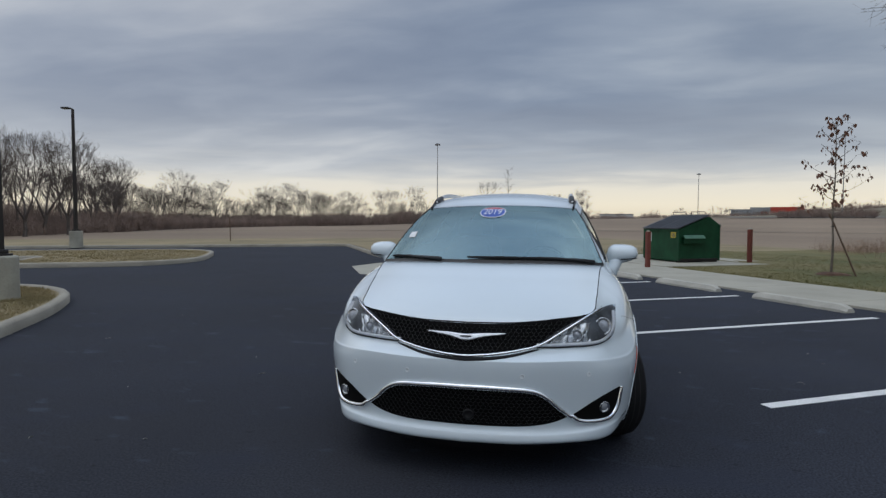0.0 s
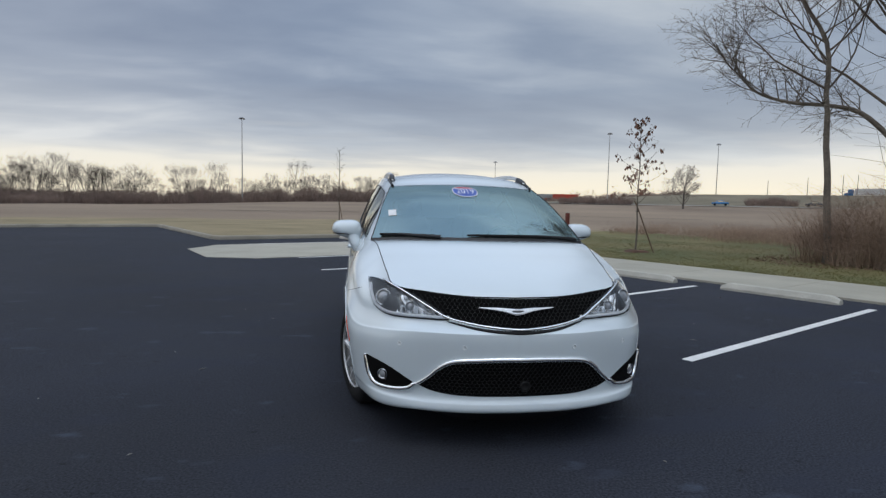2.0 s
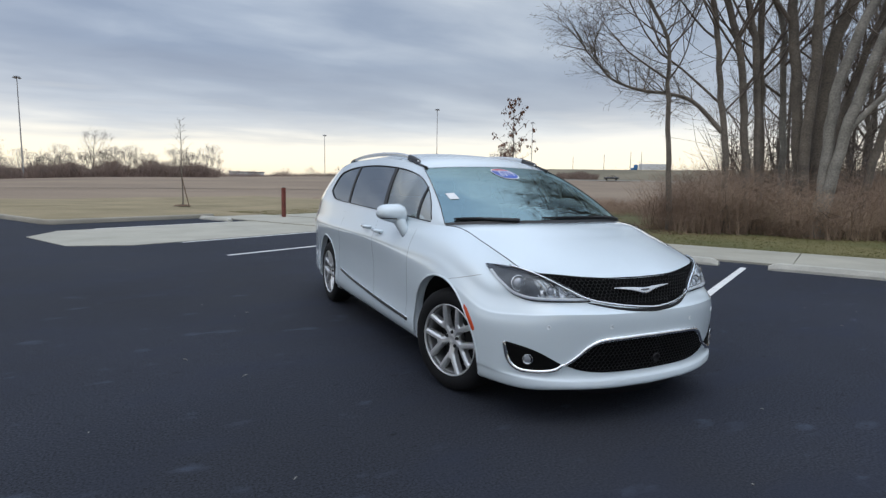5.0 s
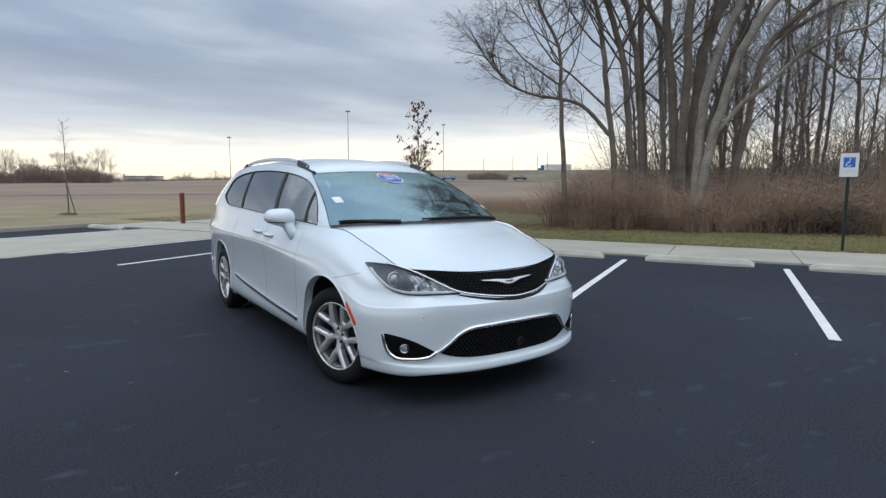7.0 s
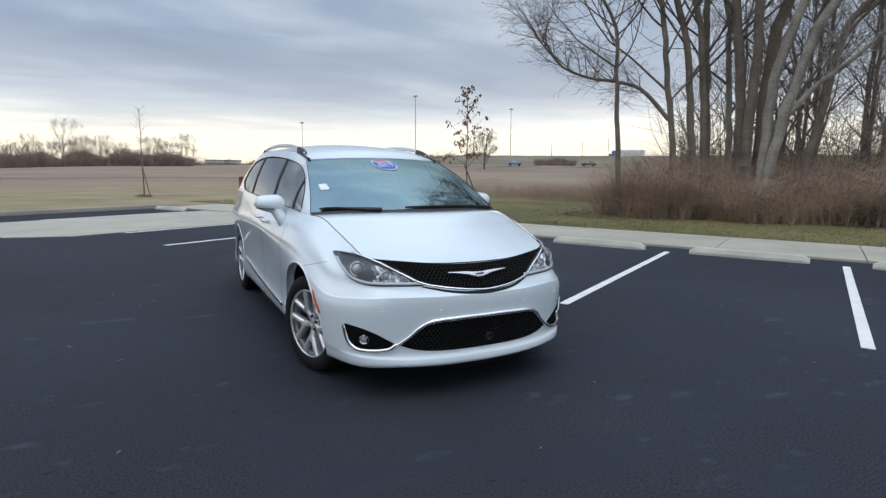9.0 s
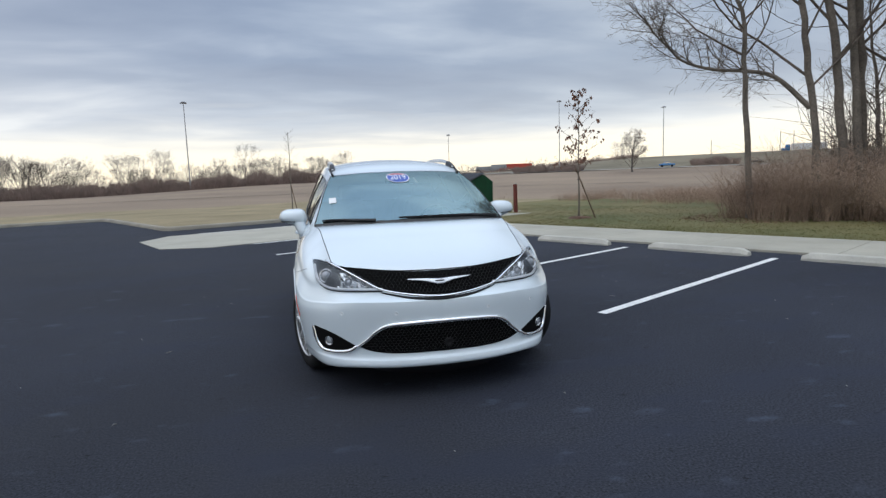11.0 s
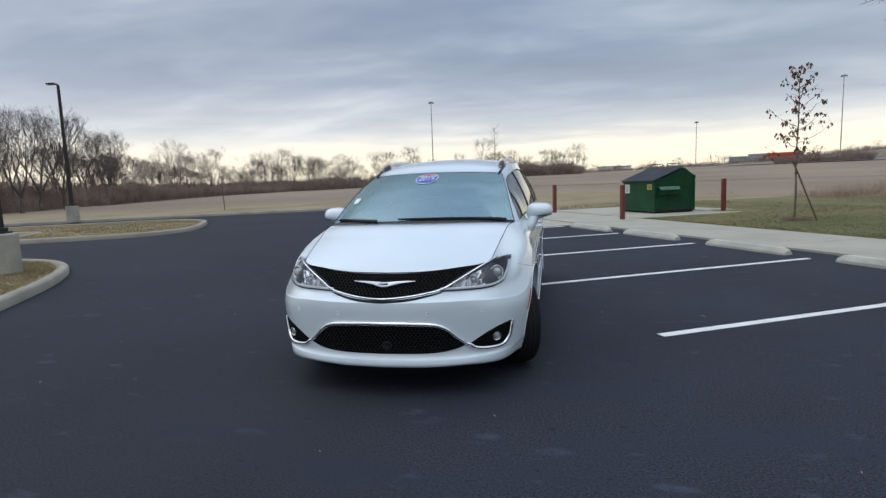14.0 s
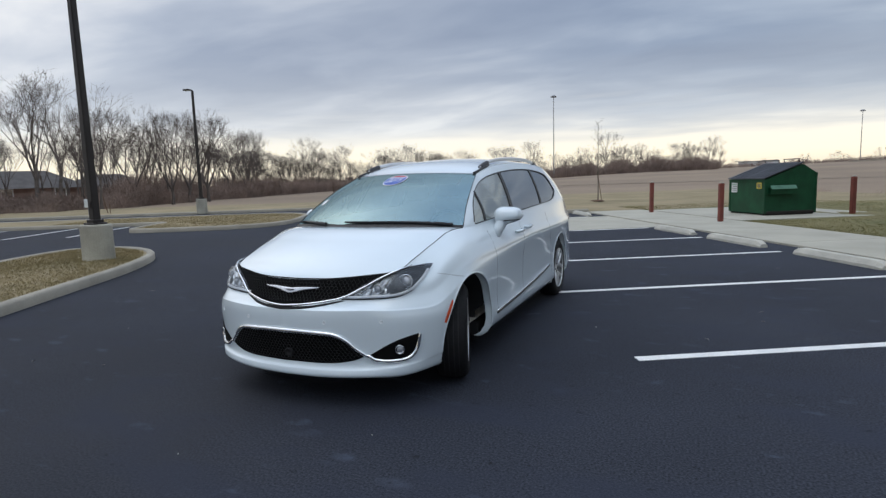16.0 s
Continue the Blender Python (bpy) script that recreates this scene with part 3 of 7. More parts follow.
def lamp_post(at, base_h, top, head_dir, grass_z, base_label):
    t = thing("street_lamp", at, 0, label="dark bronze car park lamp on a pale concrete base", category="street lamp", group="car park lamps")
    bm = bmesh.new()
    lathe(bm, [(0.29, -0.02), (0.285, base_h - 0.03), (0.272, base_h - 0.004), (0.255, base_h), (0.0005, base_h)], 40)
    part("concrete_base", bm, M_CONC_POLE, t, base_label, smooth=False)
    bm = bmesh.new()
    box(bm, (-0.15, -0.15, base_h), (0.15, 0.15, base_h + 0.035), 0.008)
    box(bm, (-0.11, -0.11, base_h + 0.035), (0.11, 0.11, base_h + 0.10), 0.012)
    part("base_cover", bm, M_DARKMETAL, t)
    bm = bmesh.new()
    lo, hi = 0.075, 0.052
    rows = [[Vector((sx * r, sy * r, z)) for sx, sy in ((-1, -1), (1, -1), (1, 1), (-1, 1))] for z, r in ((base_h + 0.03, lo), (base_h + (top - base_h) * 0.5, (lo + hi) / 2), (top, hi))]
    vs = grid_mesh(bm, rows, closed=True)
    bm.faces.new(vs[-1])
    bmesh.ops.recalc_face_normals(bm, faces=bm.faces)
    bmesh.ops.bevel(bm, geom=[e for e in bm.edges if abs(e.verts[0].co.z - e.verts[1].co.z) > 0.5], offset=0.012, segments=2, affect="EDGES")
    part("pole", bm, M_DARKMETAL, t, "tapered dark bronze pole")
    d = Vector((head_dir[0], head_dir[1], 0)).normalized()
    bm = bmesh.new()
    tube(bm, [Vector((0, 0, top - 0.12)), Vector((0, 0, top)) , d * 0.10 + Vector((0, 0, top + 0.06)), d * 0.22 + Vector((0, 0, top + 0.075))], [0.05, 0.05, 0.042, 0.04], 8)
    part("arm", bm, M_DARKMETAL, t)
    bm = bmesh.new()
    ang = math.degrees(math.atan2(d.y, d.x))
    m = Matrix.Translation(d * 0.16 + Vector((0, 0, top + 0.075))) @ pose(0, 0, 0, 0, 0, ang)
    box(bm, (0, -0.13, -0.045), (0.38, 0.13, 0.045), 0.03, m)
    part("lamp_head", bm, M_DARKMETAL, t, "flat dark lamp head")
    bm = bmesh.new()
    box(bm, (0.06, -0.09, -0.052), (0.33, 0.09, -0.044), 0.0, m)
    part("lens", bm, M_LABEL_WHITE, t, "unlit pale lens")
    bm = bmesh.new()
    box(bm, (-0.03, -0.09, base_h + 0.32), (0.03, -0.074, base_h + 0.47), 0.006)
    part("access_cover", bm, M_DARKMETAL, t)
    return t


lamp_post(lot(-5.70, 7.15, 0.08), 0.74, 7.0, (-1, 0.2), 0.1, "round pale concrete base, stained")
lamp_post(lot(-10.65, 27.95, 0.06), 0.80, 6.72, (-1, -0.15), 0.1, "round pale concrete base, stained")

M_SIGNBLUE = mat("sign_blue", (0.015, 0.14, 0.50), 0.4, var=0.06, scale=10, fine=60)
M_SIGNWHITE = mat("sign_white", (0.72, 0.74, 0.76), 0.4, var=0.04, scale=10, fine=60)
M_POSTGREEN = mat("post_green", (0.03, 0.055, 0.04), 0.5, 0.3, var=0.2, scale=6, fine=40)


def parking_sign():
    t = thing("parking_sign", lot(10.72, -4.3, 0.03), LOT + 180, label="blue and white disabled parking sign on a green post", category="sign")
    bm = bmesh.new()
    rows = [[Vector((0, y, z)) + Vector((x, 0, 0)) for x, y in ((-0.012, -0.03), (0.022, -0.03), (0.022, -0.018), (0.0, -0.012), (0.0, 0.012), (0.022, 0.018), (0.022, 0.03), (-0.012, 0.03))] for z in (-0.05, 2.08)]
    vs = grid_mesh(bm, rows, closed=True)
    bm.faces.new(vs[1])
    bmesh.ops.recalc_face_normals(bm, faces=bm.faces)
    part("post", bm, M_POSTGREEN, t, "dark green steel post")
    bm = bmesh.new()
    box(bm, (0.024, -0.165, 1.60), (0.028, 0.165, 2.10), 0.0)
    part("plate", bm, M_SIGNWHITE, t, "white sign plate")
    bm = bmesh.new()
    box(bm, (0.0282, -0.105, 1.80), (0.0292, 0.105, 2.01), 0.0)
    part("panel", bm, M_SIGNBLUE, t, "blue panel")
    # wheelchair symbol from plain strokes
    bm = bmesh.new()
    X = 0.0305
    tube(bm, [Vector((X, -0.008 + 0.046 * math.cos(a), 1.868 + 0.046 * math.sin(a))) for a in [radians(100 + k * 15) for k in range(17)]], [0.0085] * 17, 6)
    tube(bm, [Vector((X, y, z)) for y, z in ((0.005, 1.955), (0.0, 1.900), (-0.045, 1.898), (-0.062, 1.842), (-0.075, 1.846))], [0.008] * 5, 6)
    lathe(bm, [(0.017, 0), (0.015, 0.006), (0.0005, 0.007)], 14, Matrix.Translation((X - 0.003, 0.008, 1.978)) @ pose(0, 0, 0, 0, 90, 0))
    part("symbol", bm, M_SIGNWHITE, t, "white wheelchair symbol")
    for z in (1.715,):
        bm = bmesh.new()
        box(bm, (0.0282, -0.12, z - 0.012), (0.029, 0.12, z + 0.012), 0.0)
        part("print_bar", bm, M_ALLOY, t)
    for z in (1.66, 2.075):
        bm = bmesh.new()
        lathe(bm, [(0.009, 0), (0.008, 0.005), (0.0005, 0.006)], 10, Matrix.Translation((0.028, 0, z)) @ pose(0, 0, 0, 0, 90, 0))
        part("bolt", bm, M_ALLOY, t)
    return t


parking_sign()

# ---- the minivan: nose towards -y, front axle over the origin ----
from mathutils.bvhtree import BVHTree

M_GLASS_FRONT = glass("windscreen_glass", (0.50, 0.62, 0.64), 0.012, 4.5, (0.69, 0.93, 0.94))
M_GLASS_SIDE = glass("door_glass", (0.86, 0.92, 0.88), 0.012, 5.5, (0.97, 1.0, 0.96))
M_GLASS_DARK = glass("privacy_glass", (0.12, 0.125, 0.125), 0.015, 4.6)
M_LENS = glass("lamp_cover", (0.86, 0.88, 0.90), 0.02, 1.25)
M_LAMP_IN = mat("lamp_housing", (0.085, 0.09, 0.098), 0.3, 0.5, var=0.3, scale=14, fine=60)
M_LAMP_BRIGHT = mat("lamp_reflector", (0.56, 0.57, 0.58), 0.22, 0.9, var=0.1, scale=25, fine=80)
M_PROJ = mat("projector_lens", (0.30, 0.32, 0.35), 0.05, 0.2, var=0.1, scale=10, fine=30, coat=1.0)
M_ORANGE = mat("marker_lens", (0.62, 0.075, 0.02), 0.25, var=0.08, scale=30, fine=200, coat=0.6)
M_SEAT = mat("seat_cloth", (0.47, 0.45, 0.40), 0.85, var=0.12, scale=5, fine=80, bump=0.2, bump_scale=200)
M_TRIM = mat("interior_trim", (0.045, 0.045, 0.048), 0.75, var=0.15, scale=5, fine=90)
M_PIT = mat("grille_backing", (0.004, 0.004, 0.004), 0.9, var=0.1, spec=0.1)
M_SEAM = mat("shut_line", (0.008, 0.008, 0.009), 0.8, var=0.1)
M_BADGE = mat("brushed_badge", (0.62, 0.63, 0.65), 0.22, 0.9, var=0.06, scale=12, fine=60)
M_SENSOR = mat("sensor_disc", (0.67, 0.72, 0.75), 0.4, var=0.05, scale=20)
M_PAPER = mat("paper", (0.75, 0.76, 0.76), 0.8, var=0.06, scale=20)
M_BLUE = mat("sticker_blue", (0.03, 0.09, 0.42), 0.45, var=0.05, scale=20)
M_RED = mat("sticker_red", (0.45, 0.06, 0.09), 0.45, var=0.05, scale=20)
M_STICKWHITE = mat("sticker_white", (0.80, 0.82, 0.85), 0.5, var=0.03, scale=20)

van = thing("minivan", label="clean white minivan parked on asphalt with front wheels turned", category="minivan")

PLAN = [(0, -0.95), (0.30, -0.925), (0.56, -0.845), (0.772, -0.718), (0.930, -0.50), (0.988, -0.26), (1.008, 0.12), (1.005, 0.7),
        (1.005, 1.5), (1.008, 2.4), (1.005, 3.1), (0.965, 3.75), (0.86, 4.1), (0.5, 4.2), (0, 4.23)]
TOP = [(0, -0.785, 0.850), (0.27, -0.766, 0.855), (0.50, -0.690, 0.872), (0.685, -0.585, 0.894), (0.726, -0.40, 0.955), (0.754, -0.15, 1.03), (0.786, 0.12, 1.098),
       (0.865, 0.55, 1.10), (0.912, 1.4, 1.12), (0.922, 2.4, 1.145), (0.915, 3.1, 1.165), (0.88, 3.75, 1.18), (0.78, 4.03, 1.18), (0.45, 4.11, 1.18), (0, 4.14, 1.18)]
PROF = {"front": [(0.10, 0.198), (0.004, 0.225), (-0.004, 0.270), (0.020, 0.318), (0.0, 0.56), (0.000, 0.655), (0.013, 0.676), (0.080, 0.712), (0.125, 0.782)],
        "corner": [(0.10, 0.188), (0.014, 0.219), (0.000, 0.278), (0.016, 0.330), (0.0, 0.56), (0.010, 0.645), (0.024, 0.668), (0.065, 0.735), (0.10, 0.82)],
        "edge": [(0.13, 0.185), (0.070, 0.217), (0.046, 0.285), (0.032, 0.335), (0.004, 0.56), (0.012, 0.640), (0.026, 0.668), (0.065, 0.735), (0.10, 0.82)],
        "side": [(0.11, 0.20), (0.045, 0.25), (0.012, 0.33), (0.024, 0.50), (0.022, 0.70), (0.004, 0.875), (0.005, 0.902), (0.010, 0.93), (0.042, 1.01)],
        "fender": [(0.11, 0.20), (0.045, 0.25), (0.012, 0.33), (0.014, 0.50), (0.0, 0.66), (0.008, 0.79), (0.022, 0.85), (0.040, 0.905), (0.100, 1.01)],
        "rear": [(0.11, 0.24), (0.04, 0.29), (0.012, 0.37), (0.014, 0.51), (0.014, 0.70), (0.008, 0.87), (0.013, 0.906), (0.02, 0.94), (0.05, 1.03)]}
KIND = ["front", "front", "front", "corner", "edge", ("edge", "fender"), "fender", ("fender", "side"), "side", "side", "side", "side", "rear", "rear", "rear"]


def car_levels():
    """Feature curves of the lower body, from the sill up, as lists of half-outline points."""
    P = [Vector((*p, 0)) for p in PLAN]
    levels = [[] for _ in range(10)]
    for i, p in enumerate(P):
        if i == 0:
            d = Vector((1, 0, 0))
        elif i == len(P) - 1:
            d = Vector((-1, 0, 0))
        else:
            d = (P[i + 1] - P[i - 1]).normalized()
        out = Vector((d.y, -d.x, 0))
        k = KIND[i]
        prof = PROF[k] if isinstance(k, str) else [((a[0] + b[0]) / 2, (a[1] + b[1]) / 2) for a, b in zip(PROF[k[0]], PROF[k[1]])]
        for lv, (ins, z) in enumerate(prof):
            levels[lv].append(p - out * ins + Vector((0, 0, z)))
        levels[9].append(Vector(TOP[i]))
    return levels


def mirror_x(pts):
    return [Vector((-p.x, p.y, p.z)) for p in pts]


NU, NV = 14 * 24 + 1, 9 * 9 + 1
half_levels = [spline(l, NU) for l in car_levels()]
cols = [spline([l[i] for l in half_levels], NV) for i in range(NU)]
top_edge = [c[-1] for c in cols]

shell = bmesh.new()
full = [mirror_x(c) for c in cols[::-1]] + cols[1:]
full = full[:-1]
grid_mesh(shell, [[c[j] for c in full] for j in range(NV)], closed=True)
for v in shell.verts:
    if abs(v.co.x) < 1e-6:
        v.co.x = 0
bmesh.ops.remove_doubles(shell, verts=shell.verts, dist=1e-5)
bmesh.ops.recalc_face_normals(shell, faces=shell.faces)
BODY = BVHTree.FromBMesh(shell)

# wheel arches: cut round the wheel centres and draw the cut edge onto a circle
ARCH_R, AXLES, WZ = 0.425, (0.0, 3.089), 0.365
for ay in AXLES:
    def inside(v, r):
        return math.hypot(v.co.y - ay, v.co.z - WZ) < r and abs(v.co.x) > 0.5
    dead = [f for f in shell.faces if all(inside(v, ARCH_R) for v in f.verts)]
    bmesh.ops.delete(shell, geom=dead, context="FACES")
    rim = [v for v in shell.verts if any(e.is_boundary for e in v.link_edges) and inside(v, ARCH_R + 0.024)]
    for v in rim:
        d = Vector((v.co.y - ay, v.co.z - WZ)).normalized() * ARCH_R
        v.co.y, v.co.z = ay + d.x, WZ + d.y
    # turned-in lip
    es = [e for e in shell.edges if e.is_boundary and all(abs(math.hypot(v.co.y - ay, v.co.z - WZ) - ARCH_R) < 0.004 and abs(v.co.x) > 0.5 for v in e.verts)]
    r = bmesh.ops.extrude_edge_only(shell, edges=es)
    for v in (g for g in r["geom"] if isinstance(g, bmesh.types.BMVert)):
        v.co.x *= 0.94
        v.co.y = ay + (v.co.y - ay) * 0.985
bmesh.ops.recalc_face_normals(shell, faces=shell.faces)
body = part("body", shell, M_WHITE, van, "glossy white painted body", smooth=True)

# rolled edge round each wheel arch
for ay in AXLES:
    for s in (1, -1):
        P = []
        for k in range(49):
            a = radians(-14 + k * 208 / 48)
            y, z = ay + (ARCH_R + 0.001) * math.cos(a), WZ + (ARCH_R + 0.001) * math.sin(a)
            hit = BODY.ray_cast(Vector((3 * s, y, z)), Vector((-s, 0, 0)))
            if hit[0] is not None and z > 0.27:
                P.append(hit[0] - Vector((s * 0.004, 0, 0)))
        bm = bmesh.new()
        tube(bm, P, [0.0085] * len(P), 8)
        part("arch_lip", bm, M_WHITE, body, smooth=True)

# hood, windscreen, roof, pillars
kf = 72
kc = min(range(NU), key=lambda i: abs(top_edge[i].y - 0.26) + (0 if top_edge[i].x > 0.5 and top_edge[i].y < 1 else 9))
cowl_corner = top_edge[kc].copy()
hood_front = even(mirror_x(top_edge[1:kf + 1][::-1]) + top_edge[:kf + 1])
hood_side = even(top_edge[kf:kc + 1])
COWL = [(-cowl_corner.x, cowl_corner.y, cowl_corner.z), (-0.55, 0.10, 1.122), (0, 0.0, 1.127), (0.55, 0.10, 1.122), tuple(cowl_corner)]
hood_back = even(spline(COWL, len(hood_front)))
rows = coons(hood_front, hood_back, mirror_x(hood_side), hood_side)
for j, r in enumerate(rows):
    v = j / (len(rows) - 1)
    for i, p in enumerate(r):
        u = 2 * i / (len(r) - 1) - 1
        p.z += 0.030 * math.sin(math.pi * v ** 0.7) * (1 - u * u) + 0.012 * (1 - u ** 4) * (v ** 0.5) * (1 - v)
hood_bm = bmesh.new()
grid_mesh(hood_bm, rows)
bmesh.ops.recalc_face_normals(hood_bm, faces=hood_bm.faces)
part("hood", hood_bm, M_WHITE, body, "smooth white bonnet", smooth=True)

header_corner = Vector((0.645, 1.06, 1.527))
HEADER = [(-0.645, 1.06, 1.527), (-0.35, 0.965, 1.544), (0, 0.93, 1.550), (0.35, 0.965, 1.544), (0.645, 1.06, 1.527)]
ROOF_SIDE = [tuple(header_corner), (0.672, 1.45, 1.602), (0.685, 2.1, 1.642), (0.682, 2.8, 1.638), (0.665, 3.4, 1.606), (0.62, 3.9, 1.545)]
ws_base = [p + Vector((0, 0.015, 0.008)) for p in spline(COWL, 41)]
ws_top = spline(HEADER, 41)
ws_side = spline([tuple(ws_base[-1]), (0.762, 0.50, 1.255), (0.705, 0.78, 1.405), tuple(ws_top[-1])], 25)
rows = coons(ws_base, ws_top, mirror_x(ws_side), ws_side)
for j, r in enumerate(rows):
    v = j / (len(rows) - 1)
    for i, p in enumerate(r):
        u = 2 * i / (len(r) - 1) - 1
        p += Vector((0, -0.007, 0.012)) * math.sin(math.pi * v) * (1 - 0.5 * u * u)
ws_rows = rows
ws_bm = bmesh.new()
grid_mesh(ws_bm, rows)
bmesh.ops.recalc_face_normals(ws_bm, faces=ws_bm.faces)
SCREEN = BVHTree.FromBMesh(ws_bm)
screen = part("windscreen", ws_bm, M_GLASS_FRONT, van, "large tinted windscreen reflecting the sky", smooth=True)
screen.visible_shadow = False

roof_side = spline(ROOF_SIDE, 41)
roof_back = spline([(-0.62, 3.9, 1.545), (0, 4.0, 1.60), (0.62, 3.9, 1.545)], 41)
rows = coons(ws_top, roof_back, mirror_x(roof_side), roof_side)
for j, r in enumerate(rows):
    v = j / (len(rows) - 1)
    for i, p in enumerate(r):
        u = 2 * i / (len(r) - 1) - 1
        p.z += 0.036 * (1 - abs(u) ** 2.6) * math.sin(math.pi * min(1, v * 0.9 + 0.1)) ** 0.7 * min(1.0, v * 9)
roof_rows = rows
roof_bm = bmesh.new()
grid_mesh(roof_bm, rows)
bmesh.ops.recalc_face_normals(roof_bm, faces=roof_bm.faces)
part("roof", roof_bm, M_WHITE, body, smooth=True)

# side of the greenhouse: slices of constant y, with the window band left open
edge_up = ws_side + roof_side[1:]


def at_y(curve, y):
    for a, b in zip(curve, curve[1:]):
        if a.y <= y <= b.y:
            return a.lerp(b, (y - a.y) / max(1e-9, b.y - a.y))
    return curve[0].copy() if y < curve[0].y else curve[-1].copy()


belt = [p for p in top_edge[kc:] if p.x > 0.7]
DLO_LO = spline([(0.46, 1.118, 0), (0.9, 1.140, 0), (1.5, 1.158, 0), (2.4, 1.185, 0), (3.0, 1.210, 0), (3.34, 1.300, 0)], 60)
DLO_HI = spline([(0.46, 1.135, 0), (0.60, 1.265, 0), (0.80, 1.385, 0), (1.05, 1.468, 0), (1.40, 1.532, 0), (2.0, 1.570, 0), (2.6, 1.568, 0), (3.1, 1.532, 0), (3.29, 1.475, 0), (3.34, 1.310, 0)], 90)


def at_first(curve, y):
    for a, b in zip(curve, curve[1:]):
        if a.x <= y <= b.x:
            return a.y + (b.y - a.y) * (y - a.x) / max(1e-9, b.x - a.x)
    return curve[0].y if y < curve[0].x else curve[-1].y


def side_point(y, f):
    """A point of the upper side at length y, a fraction f up from the belt to the roof edge."""
    lo, hi = at_y(belt, y), at_y(edge_up, y)
    p = lo.lerp(hi, f)
    p.y = y
    p.x += 0.022 * math.sin(math.pi * f) * min(1, (hi.z - lo.z) / 0.3)
    return p


def frac_at(y, z):
    lo, hi = at_y(belt, y).z, at_y(edge_up, y).z
    return min(0.985, max(0.012, (z - lo) / max(1e-6, hi - lo)))


def side_z(y, z):
    return side_point(y, frac_at(y, z))


pillar_bm = bmesh.new()
y0, y1 = cowl_corner.y, 3.88
ys = [y0 + (y1 - y0) * i / 150 for i in range(151)]
for sgn in (1, -1):
    rows_a, rows_b = [], []
    for y in ys:
        if 0.46 <= y <= 3.34:
            f0, f1 = frac_at(y, at_first(DLO_LO, y)), frac_at(y, at_first(DLO_HI, y))
            f1 = max(f1, f0 + 0.004)
        else:
            f0 = f1 = frac_at(y, at_first(DLO_LO, y))
        q = [side_point(y, f) for f in [f0 * k / 3 for k in range(4)] + [f1 + (1 - f1) * k / 4 for k in range(5)]]
        q = [Vector((sgn * p.x, p.y, p.z)) for p in q]
        rows_a.append(q[:4])
        rows_b.append(q[4:])
    grid_mesh(pillar_bm, rows_a)
    grid_mesh(pillar_bm, rows_b)
# back of the car above the bumper
back_lo = [p for p in top_edge if p.y > 3.88]
back_lo = even(back_lo + mirror_x(back_lo[:-1][::-1]))
back_hi = spline([(0.62, 3.9, 1.545), (0, 4.0, 1.60), (-0.62, 3.9, 1.545)], len(back_lo))
grid_mesh(pillar_bm, [[a.lerp(b, t / 6) + Vector((0, 0.05 * math.sin(math.pi * t / 6), 0)) for a, b in zip(back_lo, back_hi)] for t in range(7)])
bmesh.ops.recalc_face_normals(pillar_bm, faces=pillar_bm.faces)
part("pillar_panel", pillar_bm, M_WHITE, body, smooth=True)


def side_window(name, ya, yb, slant_a, slant_b, material, sgn, label):
    bm = bmesh.new()
    rows = []
    for i in range(25):
        base = ya + (yb - ya) * i / 24
        sl = slant_a + (slant_b - slant_a) * i / 24
        r = []
        for k in range(11):
            t = k / 10
            y = min(3.338, max(0.462, base + sl * t))
            zl, zh = at_first(DLO_LO, y), at_first(DLO_HI, y)
            p = side_z(y, zl + (zh - zl) * t)
            r.append(Vector((sgn * (p.x - 0.006), p.y, p.z)))
        rows.append(r)
    grid_mesh(bm, rows)
    bmesh.ops.recalc_face_normals(bm, faces=bm.faces)
    ob = part(name, bm, material, van, label, smooth=True)
    ob.visible_shadow = False


def side_bar(ya, slant, w, sgn, name="window_pillar"):
    bm = bmesh.new()
    rows = []
    for k in range(13):
        t = k / 12
        y = ya + slant * t
        zl, zh = at_first(DLO_LO, y), at_first(DLO_HI, y)
        p = side_z(y, zl - 0.004 + (zh - zl + 0.008) * t)
        rows.append([Vector((sgn * (p.x + o), y + s * w / 2, p.z)) for s, o in ((-1, -0.012), (-1, 0.002), (1, 0.002), (1, -0.012))])
    grid_mesh(bm, rows)
    bmesh.ops.recalc_face_normals(bm, faces=bm.faces)
    part(name, bm, M_BLACKPL, van, "glossy black window pillar")


for sgn in (1, -1):
    side_window("quarter_window", 0.464, 0.66, 0.03, 0.10, M_GLASS_SIDE, sgn, "small dark quarter light")
    side_window("door_window", 0.69, 1.33, 0.10, 0.15, M_GLASS_SIDE, sgn, "clear front door window")
    side_window("door_window", 1.40, 2.40, 0.15, 0.13, M_GLASS_DARK, sgn, "dark privacy window of the sliding door")
    side_window("rear_window", 2.47, 3.33, 0.13, 0.0, M_GLASS_DARK, sgn, "dark privacy rear side window")
    side_bar(0.675, 0.10, 0.03, sgn)
    side_bar(1.365, 0.15, 0.065, sgn)
    side_bar(2.435, 0.13, 0.05, sgn)


